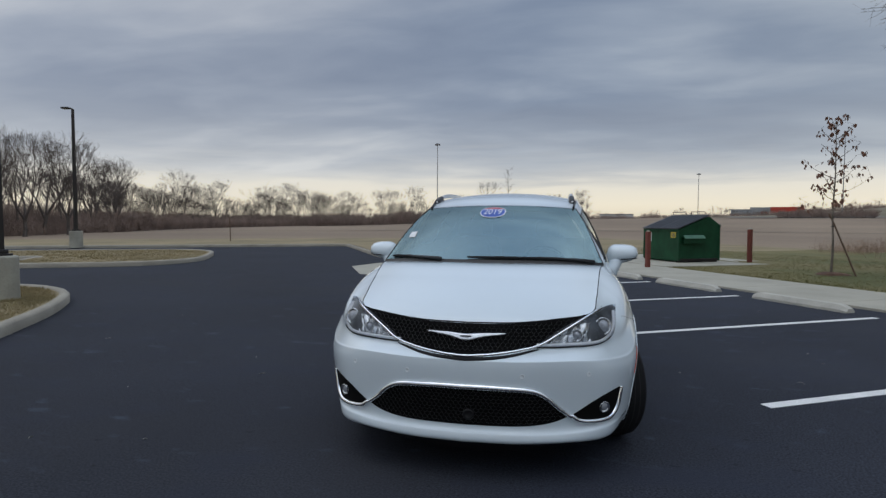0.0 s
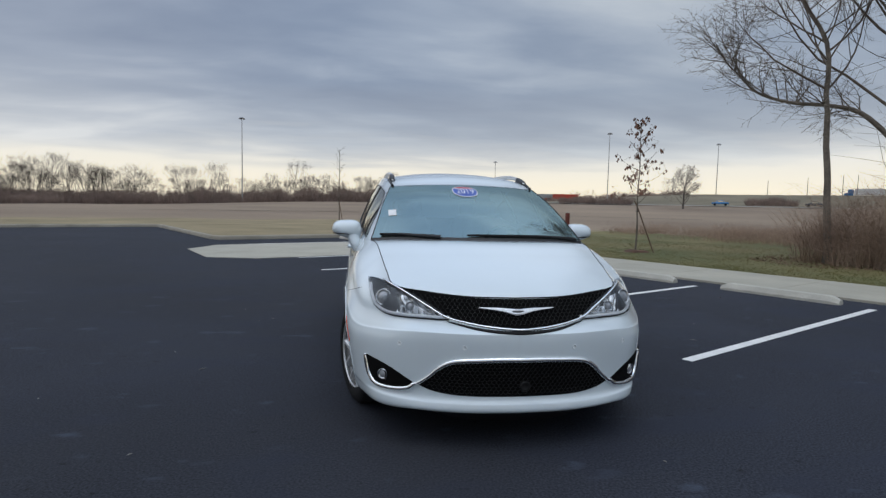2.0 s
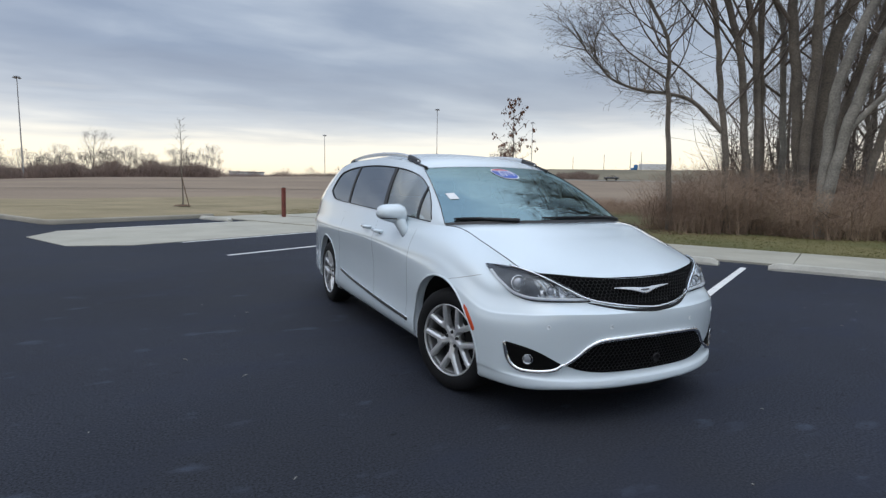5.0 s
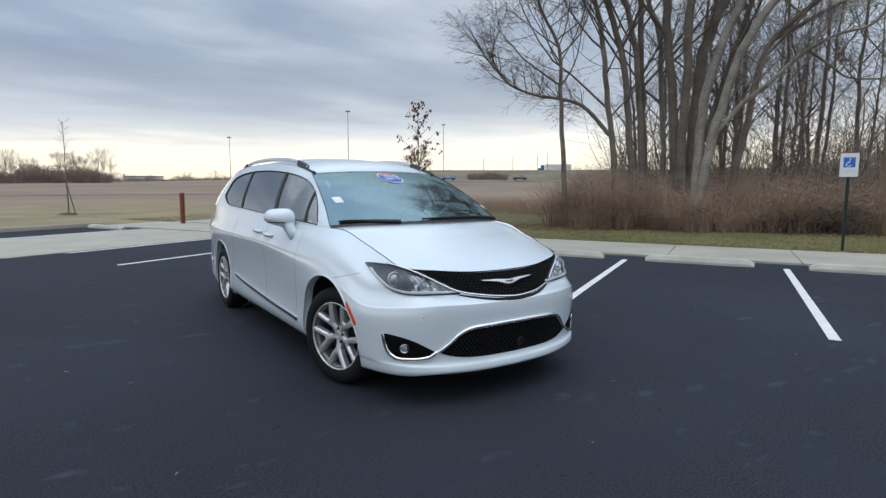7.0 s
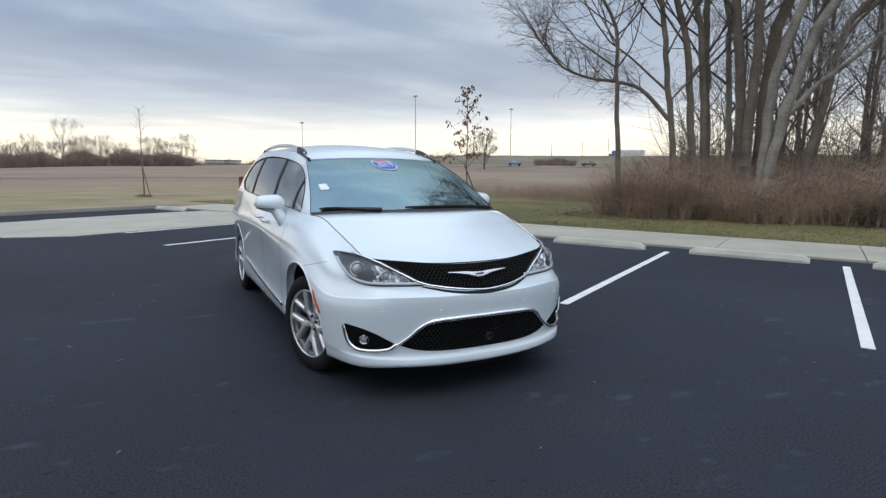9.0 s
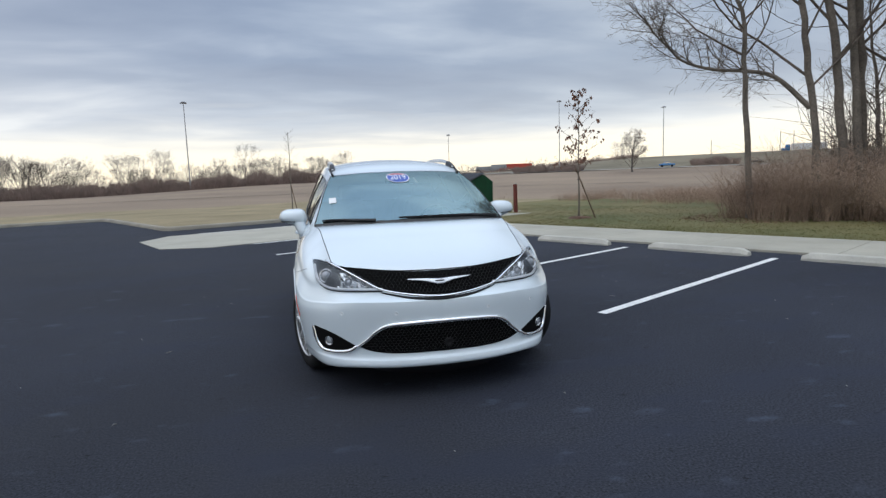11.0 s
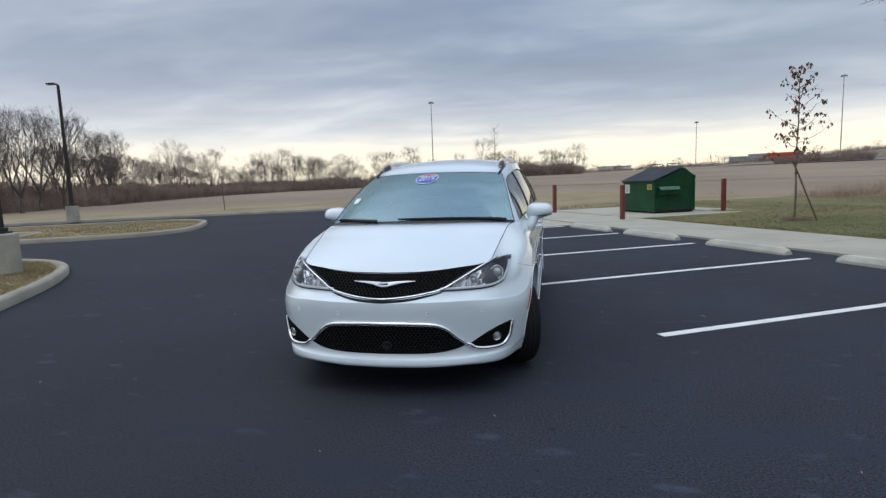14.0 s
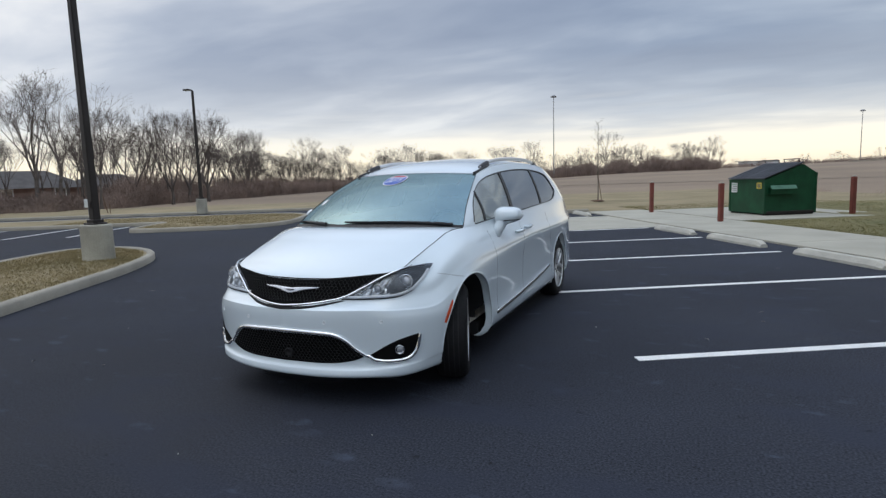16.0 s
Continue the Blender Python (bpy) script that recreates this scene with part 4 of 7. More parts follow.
# ---- laying parts onto the body ----
def cast(tree, x=None, y=None, z=None, sgn=1):
    """Where a ray from the front (x, z given) or from the side (y, z given) meets the body."""
    if y is None:
        hit = tree.ray_cast(Vector((x, -3, z)), Vector((0, 1, 0)))
        if hit[0] is None:
            hit = tree.ray_cast(Vector((x + 0.0003, -3, z + 0.0002)), Vector((0, 1, 0)))
    else:
        hit = tree.ray_cast(Vector((3 * sgn, y, z)), Vector((-sgn, 0, 0)))
    if hit[0] is None:
        hit = tree.find_nearest(Vector((x or sgn, y if y is not None else -0.6, z)))
    n = hit[1]
    if (y is None and n.y > 0) or (y is not None and n.x * sgn < 0):
        n = -n
    return hit[0], n


def front_band(bm, lower, upper, off, nu=40, nv=8, depth=0.0):
    """A sheet over the nose between two front-view curves (x, z), off metres proud, with a rim depth metres deep."""
    lo, hi = spline([(*p, 0) for p in lower], nu), spline([(*p, 0) for p in upper], nu)
    rows = []
    for k in range(nv + 1):
        r = []
        for a, b in zip(lo, hi):
            p = a.lerp(b, k / nv)
            q, n = cast(BODY, x=p.x, z=p.y)
            r.append(q + n * off)
        rows.append(r)
    vs = grid_mesh(bm, rows)
    if depth:
        loop = vs[0] + [r[-1] for r in vs[1:]] + vs[-1][-2::-1] + [r[0] for r in vs[-2:0:-1]]
        back = []
        for v in loop:
            q, n = cast(BODY, x=v.co.x, z=v.co.z)
            back.append(bm.verts.new(v.co - n * depth))
        for i in range(len(loop)):
            j = (i + 1) % len(loop)
            try:
                bm.faces.new((loop[i], loop[j], back[j], back[i]))
            except ValueError:
                pass
    return vs


def front_tube(bm, pts, r, off, n=60, tree=None):
    """A bead over the nose along a front-view curve; pts (x, z) or (x, z, r)."""
    P = []
    for p in spline([(q[0], q[1], 0) for q in pts], n):
        q, nn = cast(tree or BODY, x=p.x, z=p.y)
        P.append(q + nn * off)
    R = [r(i / (n - 1)) if callable(r) else r for i in range(n)]
    tube(bm, P, R, 8)


def side_tube(bm, pts, r, off, sgn, n=40, tree=None):
    P = []
    for p in spline([(q[0], q[1], 0) for q in pts], n):
        q, nn = cast(tree or BODY, y=p.x, z=p.y, sgn=sgn)
        P.append(q + nn * off)
    tube(bm, P, [r(i / (n - 1)) if callable(r) else r for i in range(n)], 6)


def flip_x(pts):
    return [(-p[0], *p[1:]) for p in pts]


# upper grille: black mesh crescent with a chrome line under it
GR_LO = [(-0.69, 0.888), (-0.60, 0.842), (-0.50, 0.787), (-0.385, 0.731), (-0.22, 0.700), (0, 0.688), (0.22, 0.700), (0.385, 0.731), (0.50, 0.787), (0.60, 0.842), (0.69, 0.888)]
GR_HI = [(-0.69, 0.894), (-0.60, 0.880), (-0.50, 0.868), (-0.385, 0.857), (-0.22, 0.845), (0, 0.841), (0.22, 0.845), (0.385, 0.857), (0.50, 0.868), (0.60, 0.880), (0.69, 0.894)]
grille = new("grille")
grille.parent = van
grille["label"] = "black mesh grille with chrome trim"
bm = bmesh.new()
front_band(bm, GR_LO, GR_HI, 0.004, 80, 10, 0.01)
bmesh.ops.recalc_face_normals(bm, faces=bm.faces)
part("backing", bm, M_PIT, grille, smooth=True)


def mesh_bars(lower, upper, step_x, step_z, r, off, x_lim):
    """Wavy rows and links of a honeycomb grille, kept inside its outline."""
    lo, hi = spline([(*p, 0) for p in lower], 120), spline([(*p, 0) for p in upper], 120)
    bm = bmesh.new()
    z0, z1 = min(p.y for p in lo), max(p.y for p in hi)
    row = 0
    z = z0
    while z < z1:
        run = []
        x = -x_lim
        k = 0
        while x <= x_lim:
            zz = z + (step_z * 0.28 if (k + row) % 2 else -step_z * 0.28)
            if at_first(lo, x) + 0.006 < zz < at_first(hi, x) - 0.006:
                q, n = cast(BODY, x=x, z=zz)
                run.append(q + n * off)
            else:
                if len(run) > 1:
                    tube(bm, run, [r] * len(run), 4)
                run = []
            x += step_x
            k += 1
        if len(run) > 1:
            tube(bm, run, [r] * len(run), 4)
        # uprights between this row and the next
        x, k = -x_lim, 0
        while x <= x_lim:
            if (k + row) % 2:
                za, zb = z + step_z * 0.28, z + step_z * 0.72
                if at_first(lo, x) + 0.006 < za and zb < at_first(hi, x) - 0.006:
                    pts = []
                    for zz in (za, zb):
                        q, n = cast(BODY, x=x, z=zz)
                        pts.append(q + n * off)
                    tube(bm, pts, [r, r], 4)
            x += step_x
            k += 1
        z += step_z
        row += 1
    return bm


M_MESH = mat("grille_mesh_plastic", (0.011, 0.011, 0.012), 0.5, var=0.15, scale=9, fine=60, spec=0.3)
part("grille_mesh", mesh_bars(GR_LO, GR_HI, 0.0135, 0.0185, 0.0023, 0.009, 0.66), M_MESH, grille)
bm = bmesh.new()
front_tube(bm, [(-0.735, 0.906)] + [(x, z - 0.010 * max(0.0, 1 - (x / 0.5) ** 2)) for x, z in GR_LO] + [(0.735, 0.906)], lambda t: 0.0045 + 0.003 * math.sin(math.pi * t), 0.019, 110)
part("chrome_line", bm, M_CHROME, grille, "thin chrome line", smooth=True)
bm = bmesh.new()
front_tube(bm, [(-0.40, 0.717), (-0.22, 0.686), (0, 0.674), (0.22, 0.686), (0.40, 0.717)], lambda t: 0.002 + 0.010 * math.sin(math.pi * t) ** 0.6, 0.001, 70)
part("lower_gap", bm, M_SEAM, grille, smooth=True)

# winged badge as a plain shape
badge = new("badge")
badge.parent = grille
bm = bmesh.new()
WING_LO = [(0.0, 0.7495), (0.03, 0.7525), (0.09, 0.768), (0.155, 0.7775), (0.218, 0.7855)]
WING_HI = [(0.0, 0.7815), (0.03, 0.7825), (0.09, 0.7865), (0.155, 0.7882), (0.218, 0.7890)]
front_band(bm, flip_x(WING_LO[:0:-1]) + WING_LO, flip_x(WING_HI[:0:-1]) + WING_HI, 0.026, 48, 4, 0.014)
bmesh.ops.recalc_face_normals(bm, faces=bm.faces)
part("winged_emblem", bm, M_BADGE, badge, "chrome winged shape", smooth=True)
bm = bmesh.new()
front_band(bm, [(-0.030, 0.7665), (0, 0.763), (0.030, 0.7665)], [(-0.030, 0.7725), (0, 0.7735), (0.030, 0.7725)], 0.030, 24, 4, 0.012)
bmesh.ops.recalc_face_normals(bm, faces=bm.faces)
part("centre", bm, M_LAMP_IN, badge, "dark centre bar", smooth=True)

# lower intake
IN_LO = [(-0.562, 0.366), (-0.50, 0.342), (-0.43, 0.327), (-0.33, 0.318), (-0.17, 0.315), (0, 0.315), (0.17, 0.315), (0.33, 0.318), (0.43, 0.327), (0.50, 0.342), (0.562, 0.366)]
IN_HI = [(-0.562, 0.370), (-0.50, 0.420), (-0.44, 0.478), (-0.36, 0.514), (-0.20, 0.525), (0, 0.528), (0.20, 0.525), (0.36, 0.514), (0.44, 0.478), (0.50, 0.420), (0.562, 0.370)]
intake = new("lower_intake")
intake.parent = van
intake["label"] = "wide black mesh lower intake with chrome arch"
bm = bmesh.new()
front_band(bm, IN_LO, IN_HI, 0.003, 80, 12, 0.012)
bmesh.ops.recalc_face_normals(bm, faces=bm.faces)
part("backing", bm, M_PIT, intake, smooth=True)
part("intake_mesh", mesh_bars(IN_LO, IN_HI, 0.0135, 0.0185, 0.0023, 0.008, 0.55), M_MESH, intake)
bm = bmesh.new()
front_tube(bm, IN_HI[:-1] + [(0.575, 0.358)], lambda t: 0.010 + 0.007 * math.sin(math.pi * t), 0.004, 110)
part("chrome_arch", bm, M_CHROME, intake, "bright chrome arch", smooth=True)
bm = bmesh.new()
q, n = cast(BODY, x=0.03, z=0.375)
lathe(bm, [(0.03, 0), (0.032, 0.01), (0.024, 0.016), (0.018, 0.010)], 20, Matrix.Translation(q) @ n.to_track_quat("Z", "Y").to_matrix().to_4x4())
part("round_cover", bm, M_MESH, intake, smooth=True)

# fog-lamp pockets, head lamps, parking sensors, markers
for s in (1, -1):
    pocket = new("fog_lamp")
    pocket.parent = van
    pocket["label"] = "black fog lamp pocket with chrome edge"
    lo = [(s * 0.580, 0.366), (s * 0.61, 0.342), (s * 0.66, 0.330), (s * 0.73, 0.326), (s * 0.79, 0.336), (s * 0.826, 0.385), (s * 0.846, 0.470)]
    hi = [(s * 0.580, 0.370), (s * 0.63, 0.400), (s * 0.69, 0.436), (s * 0.75, 0.464), (s * 0.80, 0.480), (s * 0.825, 0.486), (s * 0.846, 0.490)]
    bm = bmesh.new()
    front_band(bm, lo, hi, 0.004, 40, 8, 0.008)
    bmesh.ops.recalc_face_normals(bm, faces=bm.faces)
    part("pocket", bm, M_PIT, pocket, smooth=True)
    bm = bmesh.new()
    front_tube(bm, [(s * 0.555, 0.372)] + lo + [(s * 0.848, 0.492)], lambda t: 0.0055 + 0.0085 * min(1.0, t * 5) - 0.005 * max(0.0, t - 0.8) * 5, 0.006, 70)
    part("chrome_edge", bm, M_CHROME, pocket, "chrome lower edge", smooth=True)
    q, n = cast(BODY, x=s * 0.752, z=0.398)
    n = (n + Vector((0, -0.5, 0))).normalized()
    m = Matrix.Translation(q + n * 0.006) @ n.to_track_quat("Z", "Y").to_matrix().to_4x4()
    bm = bmesh.new()
    lathe(bm, [(0.025, -0.012), (0.030, -0.004), (0.032, 0.004), (0.030, 0.008), (0.025, 0.0)], 28, m)
    part("bezel", bm, M_CHROME, pocket, "round chrome bezel", smooth=True)
    bm = bmesh.new()
    lathe(bm, [(0.026, -0.004), (0.019, 0.002), (0.009, 0.005), (0.0005, 0.006)], 24, m)
    part("lens", bm, M_PROJ, pocket, "clear round lens", smooth=True)

    lamp = new("head_lamp")
    lamp.parent = van
    lamp["label"] = "clear swept-back head lamp"
    lo = [(s * 0.385, 0.724), (s * 0.47, 0.722), (s * 0.57, 0.724), (s * 0.66, 0.728), (s * 0.735, 0.737), (s * 0.785, 0.764), (s * 0.812, 0.812), (s * 0.826, 0.874)]
    hi = [(s * 0.385, 0.728), (s * 0.45, 0.774), (s * 0.535, 0.824), (s * 0.62, 0.864), (s * 0.69, 0.890), (s * 0.74, 0.900), (s * 0.79, 0.903), (s * 0.830, 0.901)]
    bm = bmesh.new()
    front_band(bm, lo, hi, 0.003, 50, 10, 0.01)
    bmesh.ops.recalc_face_normals(bm, faces=bm.faces)
    part("housing", bm, M_LAMP_IN, lamp, smooth=True)
    bm = bmesh.new()
    front_tube(bm, [(p[0], p[1] + 0.012) for p in lo[:-1]] + [(s * 0.820, 0.876)], 0.0095, 0.006, 50)
    part("light_strip", bm, M_STICKWHITE, lamp, "pale running light strip", smooth=True)
    bm = bmesh.new()
    front_tube(bm, [(p[0], p[1] - 0.003) for p in hi[:-1]], 0.0055, 0.012, 60)
    part("upper_edge", bm, M_BLACKPL, lamp, "black upper edge", smooth=True)
    bm = bmesh.new()
    front_tube(bm, lo, 0.0030, 0.004, 60)
    part("lower_gap", bm, M_SEAM, lamp, smooth=True)
    for x, z, rr in ((0.748, 0.822, 0.050), (0.60, 0.784, 0.034)):
        q, n = cast(BODY, x=s * x, z=z)
        n = (n + Vector((0, -1.2, 0))).normalized()
        m = Matrix.Translation(q) @ n.to_track_quat("Z", "Y").to_matrix().to_4x4()
        bm = bmesh.new()
        lathe(bm, [(rr * 0.86, -0.01), (rr * 0.98, 0.002), (rr, 0.010), (rr * 0.88, 0.014), (rr * 0.80, 0.004)], 28, m)
        part("bezel", bm, M_LAMP_BRIGHT, lamp, smooth=True)
        bm = bmesh.new()
        lathe(bm, [(rr * 0.82, 0.0), (rr * 0.66, 0.012), (rr * 0.35, 0.019), (0.0005, 0.021)], 24, m)
        part("projector", bm, M_PROJ, lamp, smooth=True)
    rnd = random.Random(5)
    bm = bmesh.new()
    rlo = spline([(0.455, 0.738, 0), (0.53, 0.740, 0), (0.61, 0.743, 0), (0.675, 0.750, 0)], 15)
    rhi = spline([(0.455, 0.756, 0), (0.53, 0.797, 0), (0.61, 0.834, 0), (0.675, 0.844, 0)], 15)
    rows = []
    for k in range(6):
        r = []
        for p, q in zip(rlo, rhi):
            h = p.lerp(q, k / 5)
            c, n = cast(BODY, x=s * h.x, z=h.y)
            r.append(c + n * rnd.uniform(0.0, 0.012))
        rows.append(r)
    grid_mesh(bm, rows)
    bmesh.ops.recalc_face_normals(bm, faces=bm.faces)
    part("reflector", bm, M_LAMP_BRIGHT, lamp, "faceted bright reflector")
    bm = bmesh.new()
    front_band(bm, lo, hi, 0.020, 50, 10, 0.017)
    bmesh.ops.recalc_face_normals(bm, faces=bm.faces)
    ob = part("cover", bm, M_LENS, lamp, "clear plastic cover", smooth=True)
    ob.visible_shadow = False

    for x, z in ((0.315, 0.592), (0.665, 0.592)):
        q, n = cast(BODY, x=s * x, z=z)
        bm = bmesh.new()
        lathe(bm, [(0.0135, -0.004), (0.0135, 0.0015), (0.011, 0.0022), (0.0105, 0.0010), (0.0005, 0.0012)], 20, Matrix.Translation(q) @ n.to_track_quat("Z", "Y").to_matrix().to_4x4())
        part("parking_sensor", bm, M_SENSOR, van, smooth=True)

    bm = bmesh.new()
    rows = []
    for k in range(13):
        t = k / 12
        yy, zz = -0.422 + 0.085 * t ** 1.1, 0.515 + 0.145 * t
        w = 0.004 + 0.017 * math.sin(math.pi * min(1, 0.08 + 0.92 * t)) ** 0.6
        rows.append([cast(BODY, y=yy + o * w, z=zz - o * w * 0.5, sgn=s)[0] + Vector((s * h, 0, 0)) for o, h in ((-1, -0.004), (-0.8, 0.002), (0, 0.003), (0.8, 0.002), (1, -0.004))])
    grid_mesh(bm, rows)
    bmesh.ops.recalc_face_normals(bm, faces=bm.faces)
    part("side_marker", bm, M_ORANGE, van, "orange-red side marker", smooth=True)
    # shut lines
    for pts in ([(-0.372, 0.848), (-0.29, 0.826), (-0.20, 0.804), (-0.135, 0.790)],
                [(0.595, 1.05), (0.575, 0.95), (0.56, 0.75), (0.575, 0.50), (0.60, 0.32)],
                [(1.40, 1.07), (1.40, 0.9), (1.39, 0.6), (1.38, 0.30)],
                [(2.46, 1.09), (2.47, 0.95), (2.52, 0.75), (2.56, 0.55), (2.56, 0.34)]):
        bm = bmesh.new()
        side_tube(bm, pts, 0.0013, -0.0004, s, 40)
        part("shut_line", bm, M_SEAM, body)
    bm = bmesh.new()
    side_tube(bm, [(0.55, 0.365), (1.2, 0.385), (2.0, 0.43), (2.46, 0.474)], lambda t: 0.013, 0.0, s, 50)
    part("door_moulding", bm, M_BLACKPL, van, "dark lower door moulding", smooth=True)
    bm = bmesh.new()
    side_tube(bm, [(0.55, 0.384), (1.2, 0.404), (2.0, 0.449), (2.46, 0.492)], lambda t: 0.006, 0.008, s, 50)
    part("moulding_chrome", bm, M_CHROME, van, "chrome line on the moulding", smooth=True)
    # window surround
    bm = bmesh.new()
    ring = [side_z(y, at_first(DLO_LO, y)) for y in [0.46 + 0.04 * i for i in range(73)]]
    tube(bm, [Vector((s * (p.x + 0.002), p.y, p.z)) for p in ring], [0.0045] * len(ring), 6)
    ring = [side_z(y, at_first(DLO_HI, y)) for y in [0.46 + 0.024 * i for i in range(121)]]
    tube(bm, [Vector((s * (p.x + 0.002), p.y, p.z)) for p in ring], [0.0045] * len(ring), 6)
    part("window_surround", bm, M_BLACKPL, van, "thin dark window surround", smooth=True)
    # door handles
    for y in (1.29, 1.60):
        q, n = cast(BODY, y=y, z=0.985 + 0.015 * (y > 1.4), sgn=s)
        bm = bmesh.new()
        tube(bm, [q + Vector((s * o, dy, 0)) for o, dy in ((0.0, -0.10), (0.028, -0.085), (0.036, 0), (0.028, 0.085), (0.0, 0.10))], [0.012, 0.015, 0.016, 0.015, 0.012], 10)
        part("door_handle", bm, M_WHITE, van, smooth=True)
    # hood edge gap and screen pillar trim
    bm = bmesh.new()
    tube(bm, [Vector((s * p.x, p.y, p.z - 0.0005)) for p in hood_side], [0.003] * len(hood_side), 6)
    part("shut_line", bm, M_SEAM, body)
    bm = bmesh.new()
    tube(bm, [Vector((s * r[-1].x, r[-1].y - 0.004, r[-1].z)) for r in ws_rows], [0.0028] * len(ws_rows), 6)
    part("screen_trim", bm, M_BLACKPL, van, "black windscreen edge trim", smooth=True)
    # black seam from the screen up to the rack, and the rack itself
    bm = bmesh.new()
    seam = [p for p in roof_side if p.y < 1.42]
    tube(bm, [Vector((s * (p.x - 0.022), p.y - 0.01, p.z + 0.010)) for p in seam], [0.010] * len(seam), 6)
    part("roof_seam", bm, M_BLACKPL, van, smooth=True)
    rack = new("roof_rack")
    rack.parent = van
    rack["label"] = "silver roof rail on dark feet"
    bm = bmesh.new()
    pts = spline([(0.618, 1.25, 1.590), (0.615, 1.36, 1.622), (0.616, 1.54, 1.652), (0.618, 1.82, 1.676), (0.625, 2.3, 1.692), (0.622, 2.85, 1.683), (0.612, 3.2, 1.654), (0.608, 3.34, 1.620)], 60)
    rings = tube(bm, pts, [0.013 + 0.007 * math.sin(math.pi * i / 59) for i in range(60)], 10)
    for v in bm.verts:
        v.co.x *= s
    bmesh.ops.recalc_face_normals(bm, faces=bm.faces)
    part("rail", bm, M_ALLOY, rack, smooth=True)
    for run in (pts[:14], pts[-11:]):
        bm = bmesh.new()
        rows = []
        for k, p in enumerate(run):
            zr = at_y(roof_side, p.y).z + 0.004
            top = p.z + 0.020
            w = 0.026
            rows.append([Vector((s * (p.x + o), p.y, z)) for o, z in ((-w, zr - 0.01), (-w * 0.8, top - 0.006), (0, top), (w * 0.8, top - 0.006), (w, zr - 0.01))])
        vs = grid_mesh(bm, rows)
        bm.faces.new(vs[0])
        bm.faces.new(vs[-1])
        bmesh.ops.recalc_face_normals(bm, faces=bm.faces)
        part("foot", bm, M_BLACKPL, rack, smooth=True)
    # mirror
    mirror = new("door_mirror")
    mirror.parent = van
    mirror["label"] = "white door mirror on a stalk"
    bm = bmesh.new()
    rows = []
    for i in range(15):
        t = i / 14
        x = 0.885 + 0.252 * t
        e = max(0.0, 1 - abs((t - 0.5) / 0.5) ** 3.6) ** 0.5
        h0, h1, d = (0.096 - 0.060 * t) * e + 0.004, (0.086 - 0.018 * t) * e + 0.004, 0.085 * e + 0.004
        zc = 1.150 + 0.008 * t
        rows.append([Vector((s * x, 0.86 + (-d * 1.15 if math.cos(a) < 0 else d * 0.55) * abs(math.cos(a)) ** 0.8 + 0.02 * t, zc + (h1 if math.sin(a) > 0 else h0) * math.sin(a))) for a in [k * 2 * math.pi / 24 for k in range(24)]])
    vs = grid_mesh(bm, rows, closed=True)
    bm.faces.new(vs[0])
    bm.faces.new(vs[-1])
    bmesh.ops.recalc_face_normals(bm, faces=bm.faces)
    part("housing", bm, M_WHITE, mirror, smooth=True)
    bm = bmesh.new()
    tube(bm, [Vector((s * 0.915, 0.76, 0.985)), Vector((s * 0.935, 0.79, 1.04)), Vector((s * 0.955, 0.82, 1.10)), Vector((s * 0.975, 0.845, 1.135))], [0.040, 0.044, 0.052, 0.062], 12)
    part("stalk", bm, M_WHITE, mirror, smooth=True)
    bm = bmesh.new()
    tube(bm, [Vector((s * (0.92 + 0.2 * k / 10), 0.855 - 0.082 * math.sin(math.pi * (k + 1) / 12), 1.115 + 0.01 * k / 10)) for k in range(11)], [0.004] * 11, 6)
    part("shut_line", bm, M_SEAM, mirror)

# nose gap between hood and grille
bm = bmesh.new()
tube(bm, [p + Vector((0, -0.002, -0.003)) for p in hood_front], [0.004] * len(hood_front), 6)
part("shut_line", bm, M_SEAM, body)

# scuttle and wipers
bm = bmesh.new()
grid_mesh(bm, [[p + Vector((0, -0.004, -0.006)) for p in spline(COWL, 41)], [r.lerp(q, 0.2) + Vector((0, 0.0, 0.004)) for r, q in zip(ws_rows[0], ws_rows[1])], [r.lerp(q, 0.4) + Vector((0, -0.004, 0.003)) for r, q in zip(ws_rows[0], ws_rows[1])]])
bmesh.ops.recalc_face_normals(bm, faces=bm.faces)
part("scuttle", bm, M_BLACKPL, van, "black scuttle panel at the windscreen base", smooth=True)


def on_screen(x, z, off=0.01):
    hit = SCREEN.ray_cast(Vector((x, -3, z)), Vector((0, 1, 0)))
    if hit[0] is None:
        hit = SCREEN.ray_cast(Vector((x + 0.0004, -3, z - 0.0003)), Vector((0, 1, 0)))
    if hit[0] is None:
        hit = SCREEN.find_nearest(Vector((x, 0.3, z)))
    n = hit[1] if hit[1].y < 0 else -hit[1]
    return hit[0] + n * off, n


def ws_at(u, v, off):
    """A point of the windscreen at fractions u across and v up, off metres in front of it."""
    fi, fj = u * (len(ws_rows[0]) - 1), v * (len(ws_rows) - 1)
    i, j = min(int(fi), len(ws_rows[0]) - 2), min(int(fj), len(ws_rows) - 2)
    lo = ws_rows[j][i].lerp(ws_rows[j][i + 1], fi - i)
    hi = ws_rows[j + 1][i].lerp(ws_rows[j + 1][i + 1], fi - i)
    return lo.lerp(hi, fj - j) + Vector((0, -0.45, 0.89)) * off


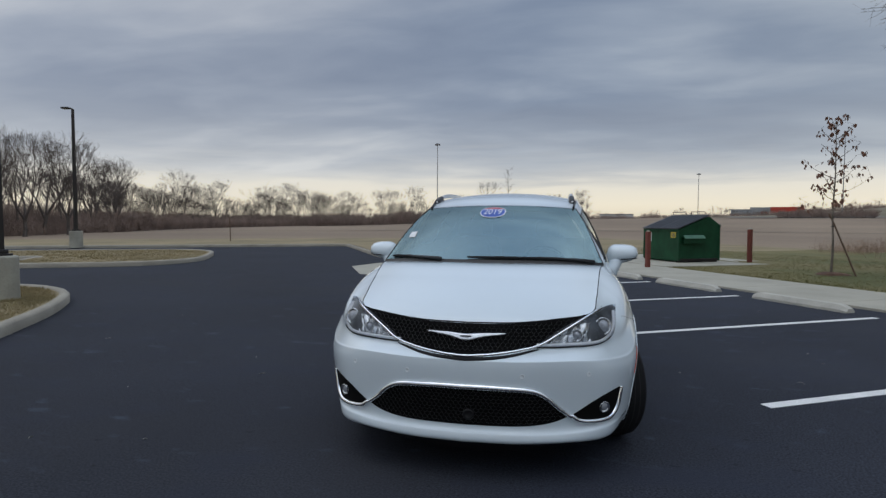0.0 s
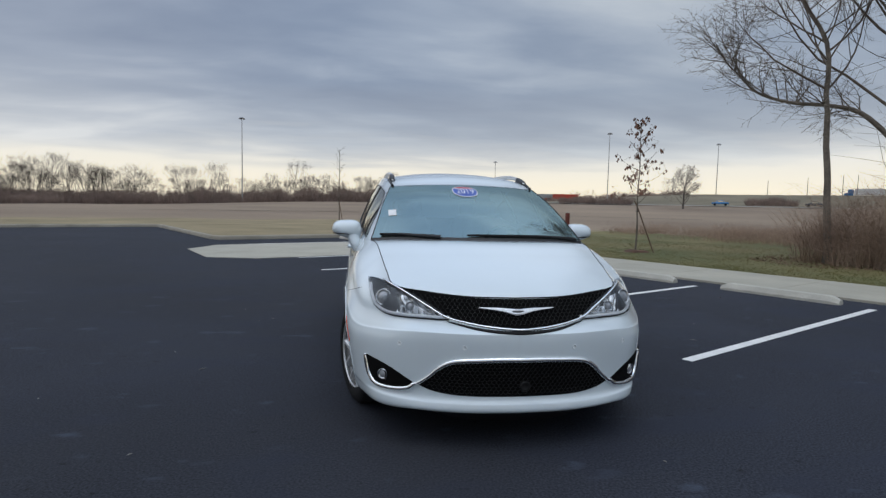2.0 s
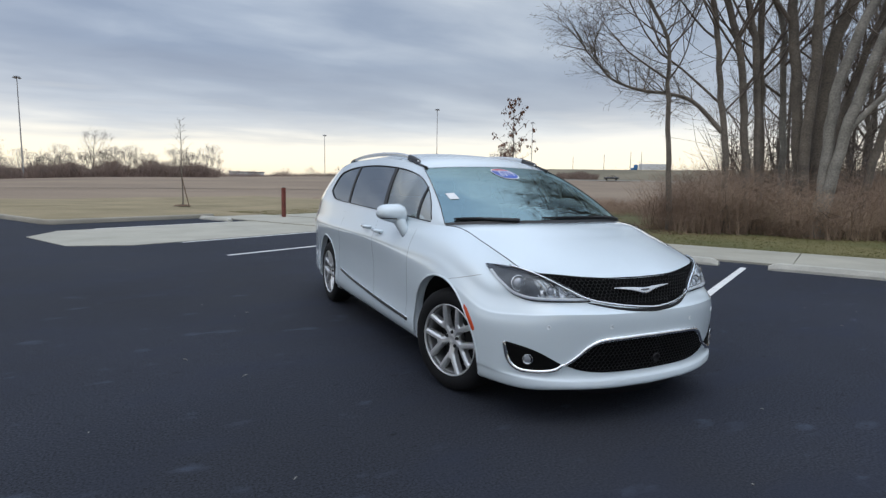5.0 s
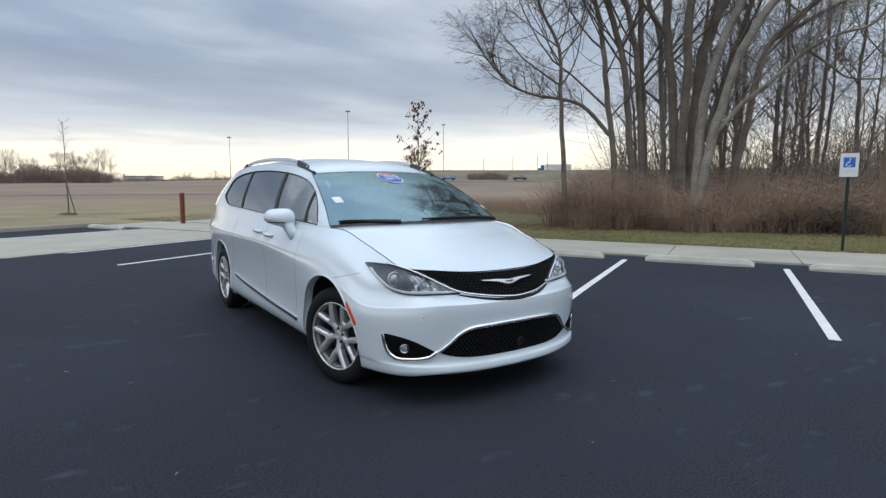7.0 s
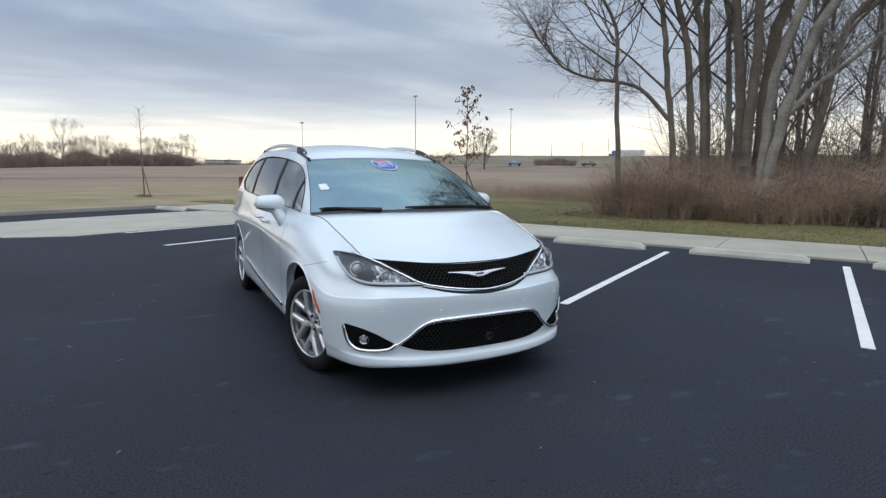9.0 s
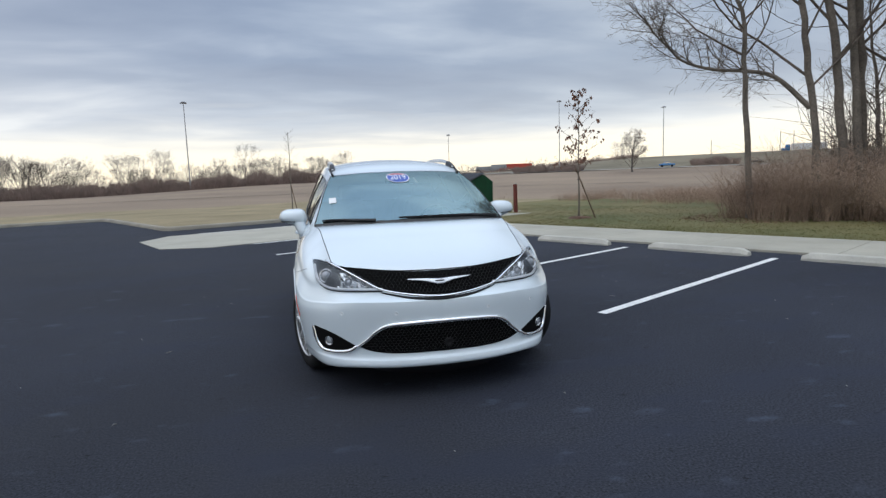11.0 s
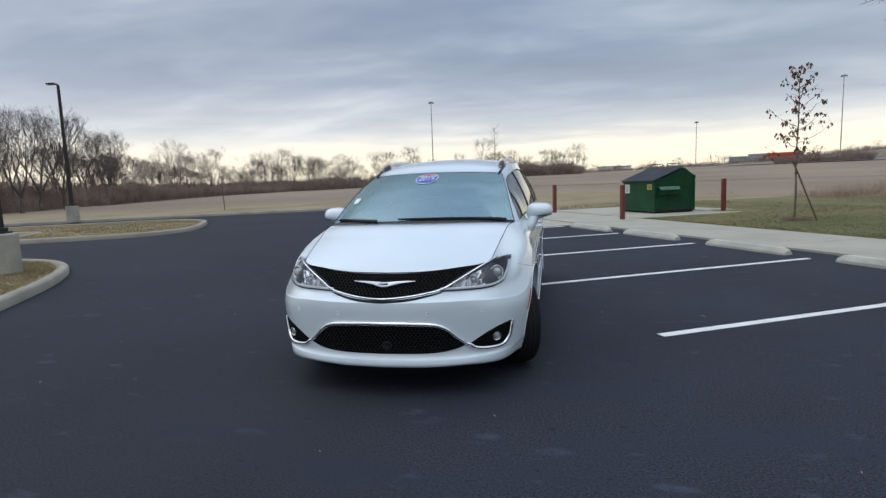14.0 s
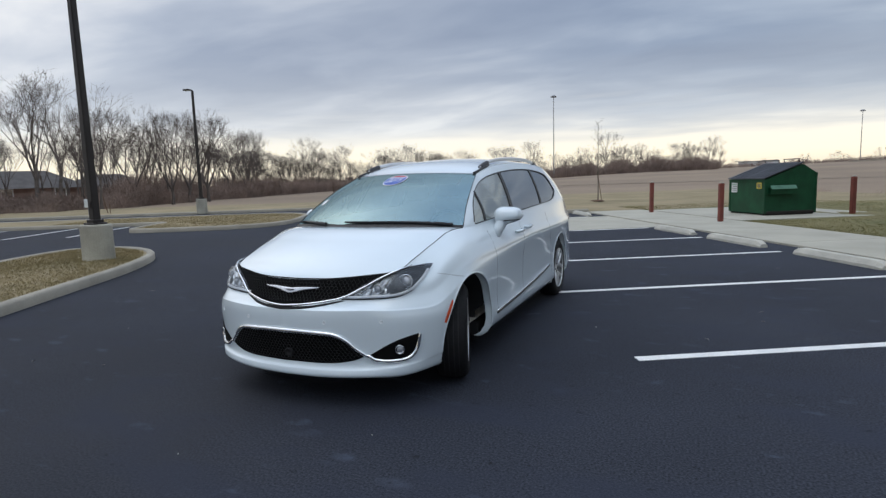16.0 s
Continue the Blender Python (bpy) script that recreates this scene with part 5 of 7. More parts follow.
for u0, v0, u1, v1 in ((0.93, 0.018, 0.44, 0.036), (0.36, 0.018, 0.060, 0.050)):
    wiper = new("wiper")
    wiper.parent = van
    bm = bmesh.new()
    tube(bm, [ws_at(u0 + (u1 - u0) * k / 16, v0 + (v1 - v0) * k / 16, 0.012) for k in range(17)], [0.006 + 0.0065 * math.sin(math.pi * k / 16) ** 0.5 for k in range(17)], 6)
    part("blade", bm, M_RUBBER, wiper, "black wiper blade")
    bm = bmesh.new()
    tube(bm, [ws_at(u0 + (u1 - u0) * (0.55 * k / 10), 0.004 + (v0 + (v1 - v0) * 0.5) * k / 10, 0.016) for k in range(11)], [0.013 - 0.004 * k / 10 for k in range(11)], 6)
    part("arm", bm, M_BLACKPL, wiper)

# black frit along the top of the screen, the year sticker and a paper slip
bm = bmesh.new()
grid_mesh(bm, [[p + Vector((0, -0.003, 0.004)) for p in ws_rows[-1]], [p + Vector((0, -0.003, 0.003)) for p in [a.lerp(b, 0.2) for a, b in zip(ws_rows[-1], ws_rows[-2])]]])
part("screen_trim", bm, M_BLACKPL, van)


def screen_disc(bm, pts, off):
    vs = [bm.verts.new(on_screen(x, z, off)[0]) for x, z in pts]
    c = bm.verts.new(on_screen(sum(p[0] for p in pts) / len(pts), sum(p[1] for p in pts) / len(pts), off)[0])
    for i in range(len(vs)):
        bm.faces.new((c, vs[i], vs[(i + 1) % len(vs)]))


sticker = new("year_sticker")
sticker.parent = van
sticker["label"] = "round red and blue year sticker inside the windscreen"
SX, SZ = -0.034, 1.492


def badge_outline(kx, kz):
    return [(SX + kx * math.cos(a) * abs(math.cos(a)) ** -0.25 if abs(math.cos(a)) > 1e-3 else SX, SZ + kz * (math.sin(a) if math.sin(a) < 0 else 0.85 * math.sin(a))) for a in [0.01 + k * 2 * math.pi / 48 for k in range(48)]]


bm = bmesh.new()
screen_disc(bm, badge_outline(0.106, 0.048), 0.004)
part("rim", bm, M_STICKWHITE, sticker, "white rim")
bm = bmesh.new()
o = badge_outline(0.098, 0.043)
screen_disc(bm, [(x, min(z, SZ + 0.020)) for x, z in o] , 0.006)
part("field", bm, M_BLUE, sticker, "blue lower field")
bm = bmesh.new()
screen_disc(bm, [(x, max(z, SZ + 0.022)) for x, z in o if z > SZ + 0.006], 0.0064)
part("field", bm, M_RED, sticker, "red upper field")
txt = bpy.data.curves.new("digits", "FONT")
txt.body, txt.align_x, txt.align_y, txt.size, txt.extrude = "2019", "CENTER", "CENTER", 0.076, 0.0
tmp = bpy.data.objects.new("tmp", txt)
scene.collection.objects.link(tmp)
dme = bpy.data.meshes.new_from_object(tmp.evaluated_get(bpy.context.evaluated_depsgraph_get()))
bpy.data.objects.remove(tmp)
bm = bmesh.new()
bm.from_mesh(dme)
for v in bm.verts:
    v.co = on_screen(SX + v.co.x, SZ - 0.005 + 0.86 * v.co.y, 0.0095)[0]
part("digits", bm, M_STICKWHITE, sticker, "white digits")
bm = bmesh.new()
grid_mesh(bm, [[on_screen(-0.650 + dx, 1.306 + dz + 0.1 * dx, 0.003)[0] for dx in (-0.03, 0, 0.03)] for dz in (-0.022, 0, 0.022)])
part("paper_slip", bm, M_PAPER, van, "small white paper behind the windscreen")

# wheels
# silver barrel darkened: the shade behind the spokes is put into its colour
M_BARREL = mat("shaded_barrel", (0.24, 0.245, 0.25), 0.42, 0.6, var=0.15, scale=6, fine=60)


def wheel(at, steer, sgn):
    w = new("wheel")
    w.parent = van
    w["label"] = "silver alloy wheel with five forked spokes and black tyre"
    m = Matrix.Translation(at) @ pose(0, 0, 0, 0, 0, steer) @ pose(0, 0, 0, 0, 90 * sgn, 0) @ Matrix.Scale(0.962, 4)
    bm = bmesh.new()
    W = 0.118
    lathe(bm, [(0.246, -W + 0.012), (0.268, -W), (0.305, -W - 0.004), (0.340, -W + 0.008), (0.360, -W + 0.03), (0.3655, -0.05), (0.366, 0), (0.3655, 0.05),
               (0.360, W - 0.03), (0.340, W - 0.008), (0.305, W + 0.004), (0.268, W), (0.246, W - 0.012)], 64, m, close=True)
    part("tyre", bm, M_RUBBER, w, "black rubber tyre", smooth=True)
    bm = bmesh.new()
    for o in (-0.055, -0.02, 0.02, 0.055):
        lathe(bm, [(0.3665, o - 0.004), (0.3672, o), (0.3665, o + 0.004), (0.364, o)], 64, m, close=True)
    part("tread_groove", bm, M_SEAM, w)
    bm = bmesh.new()
    lathe(bm, [(0.252, W - 0.002), (0.257, W - 0.010), (0.250, W - 0.02), (0.243, W - 0.022), (0.246, W - 0.006)], 64, m, close=True)
    part("rim", bm, M_ALLOY, w, smooth=True)
    bm = bmesh.new()
    lathe(bm, [(0.244, W - 0.022), (0.232, W - 0.05), (0.226, -W + 0.02), (0.240, -W + 0.02)], 48, m, close=True)
    part("barrel", bm, M_BARREL, w, "silver inner barrel darkened for shade", smooth=True)
    bm = bmesh.new()
    lathe(bm, [(0.205, -0.03), (0.195, -0.005), (0.05, 0.022), (0.0005, 0.022)], 40, m)
    part("brake", bm, M_SEAM, w, "dark brake behind the spokes", smooth=True)
    bm = bmesh.new()
    for k in range(5):
        a0 = k * 2 * math.pi / 5 + 0.61
        c, s2 = math.cos(a0), math.sin(a0)

        def bar(run):
            rows = []
            for px, py, wd, zt in run:
                rows.append([Vector((px * c - (py + o) * s2, px * s2 + (py + o) * c, z)) for o, z in ((-wd, zt - 0.05), (-wd, zt - 0.014), (-wd * 0.45, zt), (wd * 0.45, zt), (wd, zt - 0.014), (wd, zt - 0.05))])
            grid_mesh(bm, [r + [r[0]] for r in rows])
        # stem at the hub, then two arms that part towards the rim
        bar([(0.030, 0, 0.028, W - 0.040), (0.06, 0, 0.025, W - 0.034), (0.09, 0, 0.025, W - 0.026), (0.115, 0, 0.029, W - 0.020), (0.132, 0, 0.034, W - 0.020), (0.142, 0, 0.030, W - 0.026)])
        for d in (-1, 1):
            run = []
            for j in range(10):
                t = j / 9
                run.append((0.100 + 0.148 * t, (0.008 + 0.090 * t) * d, 0.0240 - 0.001 * t + 0.006 * max(0.0, t - 0.75) * 4, W - 0.0235 + 0.014 * t + 0.004 * math.sin(math.pi * t)))
            bar(run)
    bmesh.ops.remove_doubles(bm, verts=bm.verts, dist=1e-5)
    bmesh.ops.recalc_face_normals(bm, faces=bm.faces)
    bmesh.ops.transform(bm, matrix=m, verts=bm.verts)
    part("spokes", bm, M_ALLOY, w, "five forked silver spokes")
    bm = bmesh.new()
    lathe(bm, [(0.070, 0.02), (0.068, W - 0.05), (0.060, W - 0.042), (0.034, W - 0.040), (0.026, W - 0.033), (0.022, W - 0.036), (0.0005, W - 0.036)], 32, m)
    part("hub", bm, M_ALLOY, w, smooth=True)
    # nuts coloured black to imitate the shade of their recesses
    for k in range(5):
        a = k * 2 * math.pi / 5 + 0.61 + math.pi / 5
        bm = bmesh.new()
        lathe(bm, [(0.0125, W - 0.05), (0.0125, W - 0.036), (0.009, W - 0.030), (0.0005, W - 0.029)], 10, m @ Matrix.Translation((0.052 * math.cos(a), 0.052 * math.sin(a), 0)))
        part("wheel_nut", bm, M_BLACKPL, w, "wheel nut darkened like its shaded recess", smooth=True)


STEER = 20
for ax, st in ((0.0, STEER), (3.089, 0)):
    for s in (1, -1):
        wheel((s * (0.832 if ax == 0.0 else 0.855), ax - (0.018 if ax == 0.0 else 0.0), 0.353), st if s > 0 else st * 0.88, s)

# dark wheel wells and floor
for ay in AXLES:
    for s in (1, -1):
        bm = bmesh.new()
        arc = [radians(-20 + k * 220 / 18) for k in range(19)]
        vs = grid_mesh(bm, [[Vector((s * x, ay + 0.43 * math.cos(a), WZ + 0.43 * math.sin(a))) for x in (0.45, 0.955 if math.sin(a) > 0.12 else 0.84)] for a in arc])
        bm.faces.new([r[0] for r in vs])
        part("wheel_well", bm, M_SEAM, van, "dark plastic wheel arch liner")
bm = bmesh.new()
box(bm, (-0.86, 0.45, 0.165), (0.86, 2.64, 0.30), 0.02)
box(bm, (-0.45, -0.72, 0.165), (0.45, 0.46, 0.30), 0.02)
box(bm, (-0.45, 2.63, 0.19), (0.45, 4.05, 0.36), 0.02)
part("underbody", bm, M_SEAM, van, "black underbody")
bm = bmesh.new()
line = spline([(-0.64, -0.64, 0), (-0.50, -0.735, 0), (-0.28, -0.805, 0), (0, -0.83, 0), (0.28, -0.805, 0), (0.50, -0.735, 0), (0.64, -0.64, 0)], 41)
grid_mesh(bm, [[p + Vector((0, dy, max(z, 0.135 + 0.11 * abs(p.x / 0.64) ** 3) if z < 0.2 else 0.25)) for p in line] for dy, z in ((-0.01, 0.225), (0, 0.135), (0.02, 0.128), (0.04, 0.135), (0.04, 0.225))])
bmesh.ops.recalc_face_normals(bm, faces=bm.faces)
part("air_dam", bm, M_BLACKPL, van, "black rubber lip under the bumper", smooth=True)

# cabin
cabin = new("cabin")
cabin.parent = van
cabin["label"] = "dark dashboard with pale seats"
bm = bmesh.new()
rows = []
for y, z in ((0.10, 1.03), (0.30, 1.075), (0.55, 1.085), (0.72, 1.06), (0.80, 0.98), (0.78, 0.80), (0.72, 0.45)):
    rows.append([Vector((x, y + 0.18 * (x / 0.8) ** 2, z - 0.015 * (x / 0.8) ** 2)) for x in [-0.76 + 1.52 * k / 16 for k in range(17)]])
grid_mesh(bm, rows)
bmesh.ops.recalc_face_normals(bm, faces=bm.faces)
part("dashboard", bm, M_TRIM, cabin, smooth=True)
bm = bmesh.new()
for s in (-1, 1):
    grid_mesh(bm, [[Vector((s * 0.845, y, z)) for y in (0.5, 1.4, 2.4, 3.8)] for z in (0.35, 0.8, 1.09)])
grid_mesh(bm, [[Vector((x, y, 0.34)) for y in (0.1, 3.9)] for x in (-0.86, 0.86)])
grid_mesh(bm, [[Vector((x, 3.9, z)) for x in (-0.85, 0.85)] for z in (0.34, 1.2)])
part("lining", bm, M_SEAT, cabin, "pale beige door linings")
bm = bmesh.new()
grid_mesh(bm, [[p + Vector((0, 0.04 if j == 0 else 0, -0.035)) for p in r] for j, r in enumerate(roof_rows[::4])])
part("headliner", bm, M_SEAT, cabin, "pale cloth headliner", smooth=True)
for sx in (-0.40, 0.40):
    for y0 in (1.25, 2.15):
        bm = bmesh.new()
        box(bm, (sx - 0.25, y0, 0.55), (sx + 0.25, y0 + 0.52, 0.72), 0.06)
        rows = []
        for z, w, d in ((0.66, 0.24, 0.10), (0.90, 0.255, 0.11), (1.10, 0.24, 0.10), (1.25, 0.17, 0.07)):
            yc = y0 + 0.50 + (z - 0.66) * 0.30
            rows.append([Vector((sx + w * math.copysign(abs(math.cos(a)) ** 0.5, math.cos(a)), yc + d * math.copysign(abs(math.sin(a)) ** 0.6, math.sin(a)), z)) for a in [k * 2 * math.pi / 20 for k in range(20)]])
        vs = grid_mesh(bm, rows, closed=True)
        bm.faces.new(vs[-1])
        bmesh.ops.recalc_face_normals(bm, faces=bm.faces)
        part("seat", bm, M_SEAT, cabin, "pale cloth seat", smooth=True)
        bm = bmesh.new()
        box(bm, (sx - 0.13, y0 + 0.63, 1.27), (sx + 0.13, y0 + 0.73, 1.43), 0.04, None, 3)
        part("headrest", bm, M_SEAT, cabin, smooth=True)
bm = bmesh.new()
wm = Matrix.Translation((0.38, 0.92, 1.03)) @ pose(0, 0, 0, 62, 0, 0)
ringp = [wm @ Vector((0.185 * math.cos(a), 0.185 * math.sin(a), 0)) for a in [k * 2 * math.pi / 32 for k in range(33)]]
tube(bm, ringp, [0.016] * 33, 8, cap=False)
box(bm, (-0.17, -0.03, -0.02), (0.17, 0.03, 0.02), 0.01, wm)
part("steering_wheel", bm, M_TRIM, cabin, smooth=True)
bm = bmesh.new()
box(bm, (-0.12, 0.0, -0.035), (0.12, 0.03, 0.035), 0.012, Matrix.Translation((0, 1.02, 1.47)))
part("inside_mirror", bm, M_TRIM, cabin, smooth=True)

# ---- trees, brush and distance ----
class Soup:
    """Vertices and faces gathered for one mesh."""

    def __init__(self):
        self.v, self.f = [], []

    def limb(self, pts, radii, n):
        prev, base = None, None
        for i, p in enumerate(pts):
            d = (pts[min(i + 1, len(pts) - 1)] - pts[max(i - 1, 0)])
            d = d.normalized() if d.length > 1e-9 else Vector((0, 0, 1))
            x = d.orthogonal().normalized() if prev is None else (prev - d * prev.dot(d))
            x = x.normalized() if x.length > 1e-6 else d.orthogonal().normalized()
            prev, y = x, d.cross(x)
            k0 = len(self.v)
            for k in range(n):
                a = k * 2 * math.pi / n
                q = p + (x * math.cos(a) + y * math.sin(a)) * radii[i]
                self.v.append((q.x, q.y, q.z))
            if base is not None and n == 2:
                self.f.append((base, base + 1, k0 + 1, k0))
            elif base is not None:
                for k in range(n):
                    self.f.append((base + k, base + (k + 1) % n, k0 + (k + 1) % n, k0 + k))
            base = k0

    def mesh(self, name, material, smooth=True):
        me = bpy.data.meshes.new(name)
        me.from_pydata(self.v, [], self.f)
        me.materials.append(material)
        if smooth:
            me.polygons.foreach_set("use_smooth", [True] * len(me.polygons))
        me.update()
        return me


def branch(soup, rnd, start, direction, length, r, level, lift=0.2, twist=0.26, sides=None, kids=(5, 5, 4), min_r=0.004):
    """A wandering branch with children."""
    n = 2 if level >= 2 else max(4, min(8, int(length / 0.35)))
    pts, radii = [start.copy()], [r]
    d = direction.normalized()
    p = start.copy()
    for i in range(n):
        d = (d + Vector((rnd.gauss(0, 1), rnd.gauss(0, 1), rnd.gauss(0, 0.7))) * twist * 0.4 + Vector((0, 0, lift * 0.35))).normalized()
        p = p + d * length / n
        pts.append(p.copy())
        radii.append(max(min_r, r * (1 - 0.80 * (i + 1) / n)))
    soup.limb(pts, radii, (sides or (6, 4, 3, 2))[min(level, 3)])
    if level >= len(kids):
        return
    for k in range(kids[level]):
        f = 0.25 + 0.75 * (k + rnd.random()) / kids[level]
        i = min(n - 1, int(f * n))
        q = pts[i].lerp(pts[i + 1], f * n - i if f * n - i < 1 else 1)
        dd = (pts[i + 1] - pts[i]).normalized()
        side = dd.cross(Vector((rnd.gauss(0, 1), rnd.gauss(0, 1), rnd.gauss(0, 1)))).normalized()
        nd = dd * rnd.uniform(0.45, 0.9) + side * rnd.uniform(0.5, 0.9)
        branch(soup, rnd, q, nd, length * rnd.uniform(0.42, 0.68) * (1.1 - 0.4 * f), max(min_r, radii[i] * 0.55), level + 1, lift, twist, sides, kids, min_r)


def bare_tree(name, trunk_pts, r0, seed, height=None, n_limbs=12, limb_from=0.3, limb_len=0.42, kids=(5, 5, 4), label="", bark=None, group="", spread=0.7, sides=10, min_r=0.004, r_top=0.25, twig_sides=None, twigs=None, twist=0.26, lift=0.22):
    rnd = random.Random(seed)
    base = Vector(trunk_pts[0])
    pts = [Vector(p) for p in trunk_pts]
    if height:
        d = (pts[-1] - pts[-2]).normalized()
        while pts[-1].z < height:
            d = (d * 0.9 + Vector((rnd.gauss(0, 0.10), rnd.gauss(0, 0.10), 0.25))).normalized()
            pts.append(pts[-1] + d * 1.3)
    pts = [p - base for p in pts]
    n = max(12, len(pts) * 3)
    run = even(spline([tuple(p) for p in pts], n))
    for i, p in enumerate(run):
        if 0 < i:
            p += Vector((rnd.gauss(0, 0.02), rnd.gauss(0, 0.02), 0))
    total = run[-1].z
    t = thing(name, tuple(base), 0, label=label, category="tree", group=group)
    soup = Soup()
    radii = [r0 * (1 - (1 - r_top) * (i / (n - 1)) ** 1.1) * (1 + 0.35 * max(0, 1 - i / (n * 0.06))) for i in range(n)]
    soup.limb(run, radii, sides)
    trunk = new("trunk", soup.mesh("trunk", bark or M_BARK))
    trunk.parent = t
    soup = Soup()
    for k in range(n_limbs):
        f = limb_from + (1 - limb_from) * (k + rnd.random() * 0.8) / n_limbs
        i = min(n - 2, int(f * (n - 1)))
        q = run[i].lerp(run[i + 1], rnd.random())
        az = k * 2.4 + rnd.uniform(-0.5, 0.5)
        up = rnd.uniform(0.35, 0.9) + 0.5 * f
        dd = Vector((math.cos(az) * spread, math.sin(az) * spread, up))
        branch(soup, rnd, q, dd, total * limb_len * (1.15 - 0.75 * f) * rnd.uniform(0.75, 1.2), radii[i] * rnd.uniform(0.34, 0.52), 0, lift, twist, twig_sides, kids, min_r)
    crown = new("crown", soup.mesh("crown", twigs or M_TWIG))
    crown.parent = t
    crown["label"] = "bare branches and twigs"
    return t, run, base


def fork_tree(name, at, height, clear, r0, seed, levels, label, bark, twigs, group="", wide=0.5, min_r=0.008, leaders=3, sprigs=3):
    """A tree whose trunk parts into leaders that fork again and again into a rounded crown."""
    rnd = random.Random(seed)
    t = thing(name, at, 0, label=label, category="tree", group=group)
    soup = Soup()
    lean = Vector((rnd.gauss(0, 0.05), rnd.gauss(0, 0.05), 1)).normalized()
    run = [lean * clear * k / 6 + Vector((rnd.gauss(0, 0.03), rnd.gauss(0, 0.03), 0)) * (k > 0) for k in range(7)]
    soup.limb(run, [r0 * (1.25 if k == 0 else 1 - 0.06 * k) for k in range(7)], 8)
    trunk = new("trunk", soup.mesh("trunk", bark))
    trunk.parent = t
    soup = Soup()
    shrink = 0.80
    first = (height - clear) * (1 - shrink) / (1 - shrink ** levels) * 1.12

    def grow(p, d, length, r, k):
        pts, radii = [p], [r]
        for i in range(3):
            d = (d + Vector((rnd.gauss(0, 0.09), rnd.gauss(0, 0.09), 0.05 + 0.05 * rnd.random()))).normalized()
            pts.append(pts[-1] + d * length / 3)
            radii.append(max(min_r, r * (1 - 0.1 * (i + 1))))
        soup.limb(pts, radii, 6 if k == 0 else 4 if k < 3 else 3)
        for i in range(sprigs if k > 0 else 1):
            q = pts[rnd.choice((1, 2, 3))]
            e = (d * 0.5 + Vector((rnd.gauss(0, 0.6), rnd.gauss(0, 0.6), rnd.gauss(0.25, 0.4)))).normalized() * length * rnd.uniform(0.5, 1.0)
            soup.limb([q, q + e * 0.55, q + e + Vector((0, 0, 0.06 * length))], [max(min_r, r * 0.35), min_r, min_r * 0.6], 2)
        if k + 1 >= levels:
            return
        turn = rnd.uniform(0, 2 * math.pi)
        n = 3 if rnd.random() < 0.12 else 2
        side = d.orthogonal().normalized()
        for i in range(n):
            a = turn + i * 2 * math.pi / n + rnd.uniform(-0.4, 0.4)
            out = side * math.cos(a) + d.cross(side) * math.sin(a)
            m = 0.16 if i == 0 and rnd.random() < 0.5 else rnd.uniform(0.35, 0.62)
            grow(pts[-1], (d + out * m).normalized(), length * shrink * rnd.uniform(0.8, 1.15), max(min_r, r * (0.74 if m < 0.3 else 0.6)), k + 1)
    for i in range(leaders):
        a = i * 2 * math.pi / leaders + rnd.uniform(-0.5, 0.5)
        f = (1.0, 0.84, 0.7, 0.92, 0.6)[i % 5]
        k = min(5, int(f * 6))
        grow(run[k].lerp(run[k + 1], f * 6 - k), Vector((math.cos(a) * wide, math.sin(a) * wide, 1)).normalized(), first * (1.1 - 0.25 * rnd.random()), r0 * rnd.uniform(0.45, 0.66), 0)
    crown = new("crown", soup.mesh("crown", twigs))
    crown.parent = t
    crown["label"] = "bare branches and twigs"
    return t


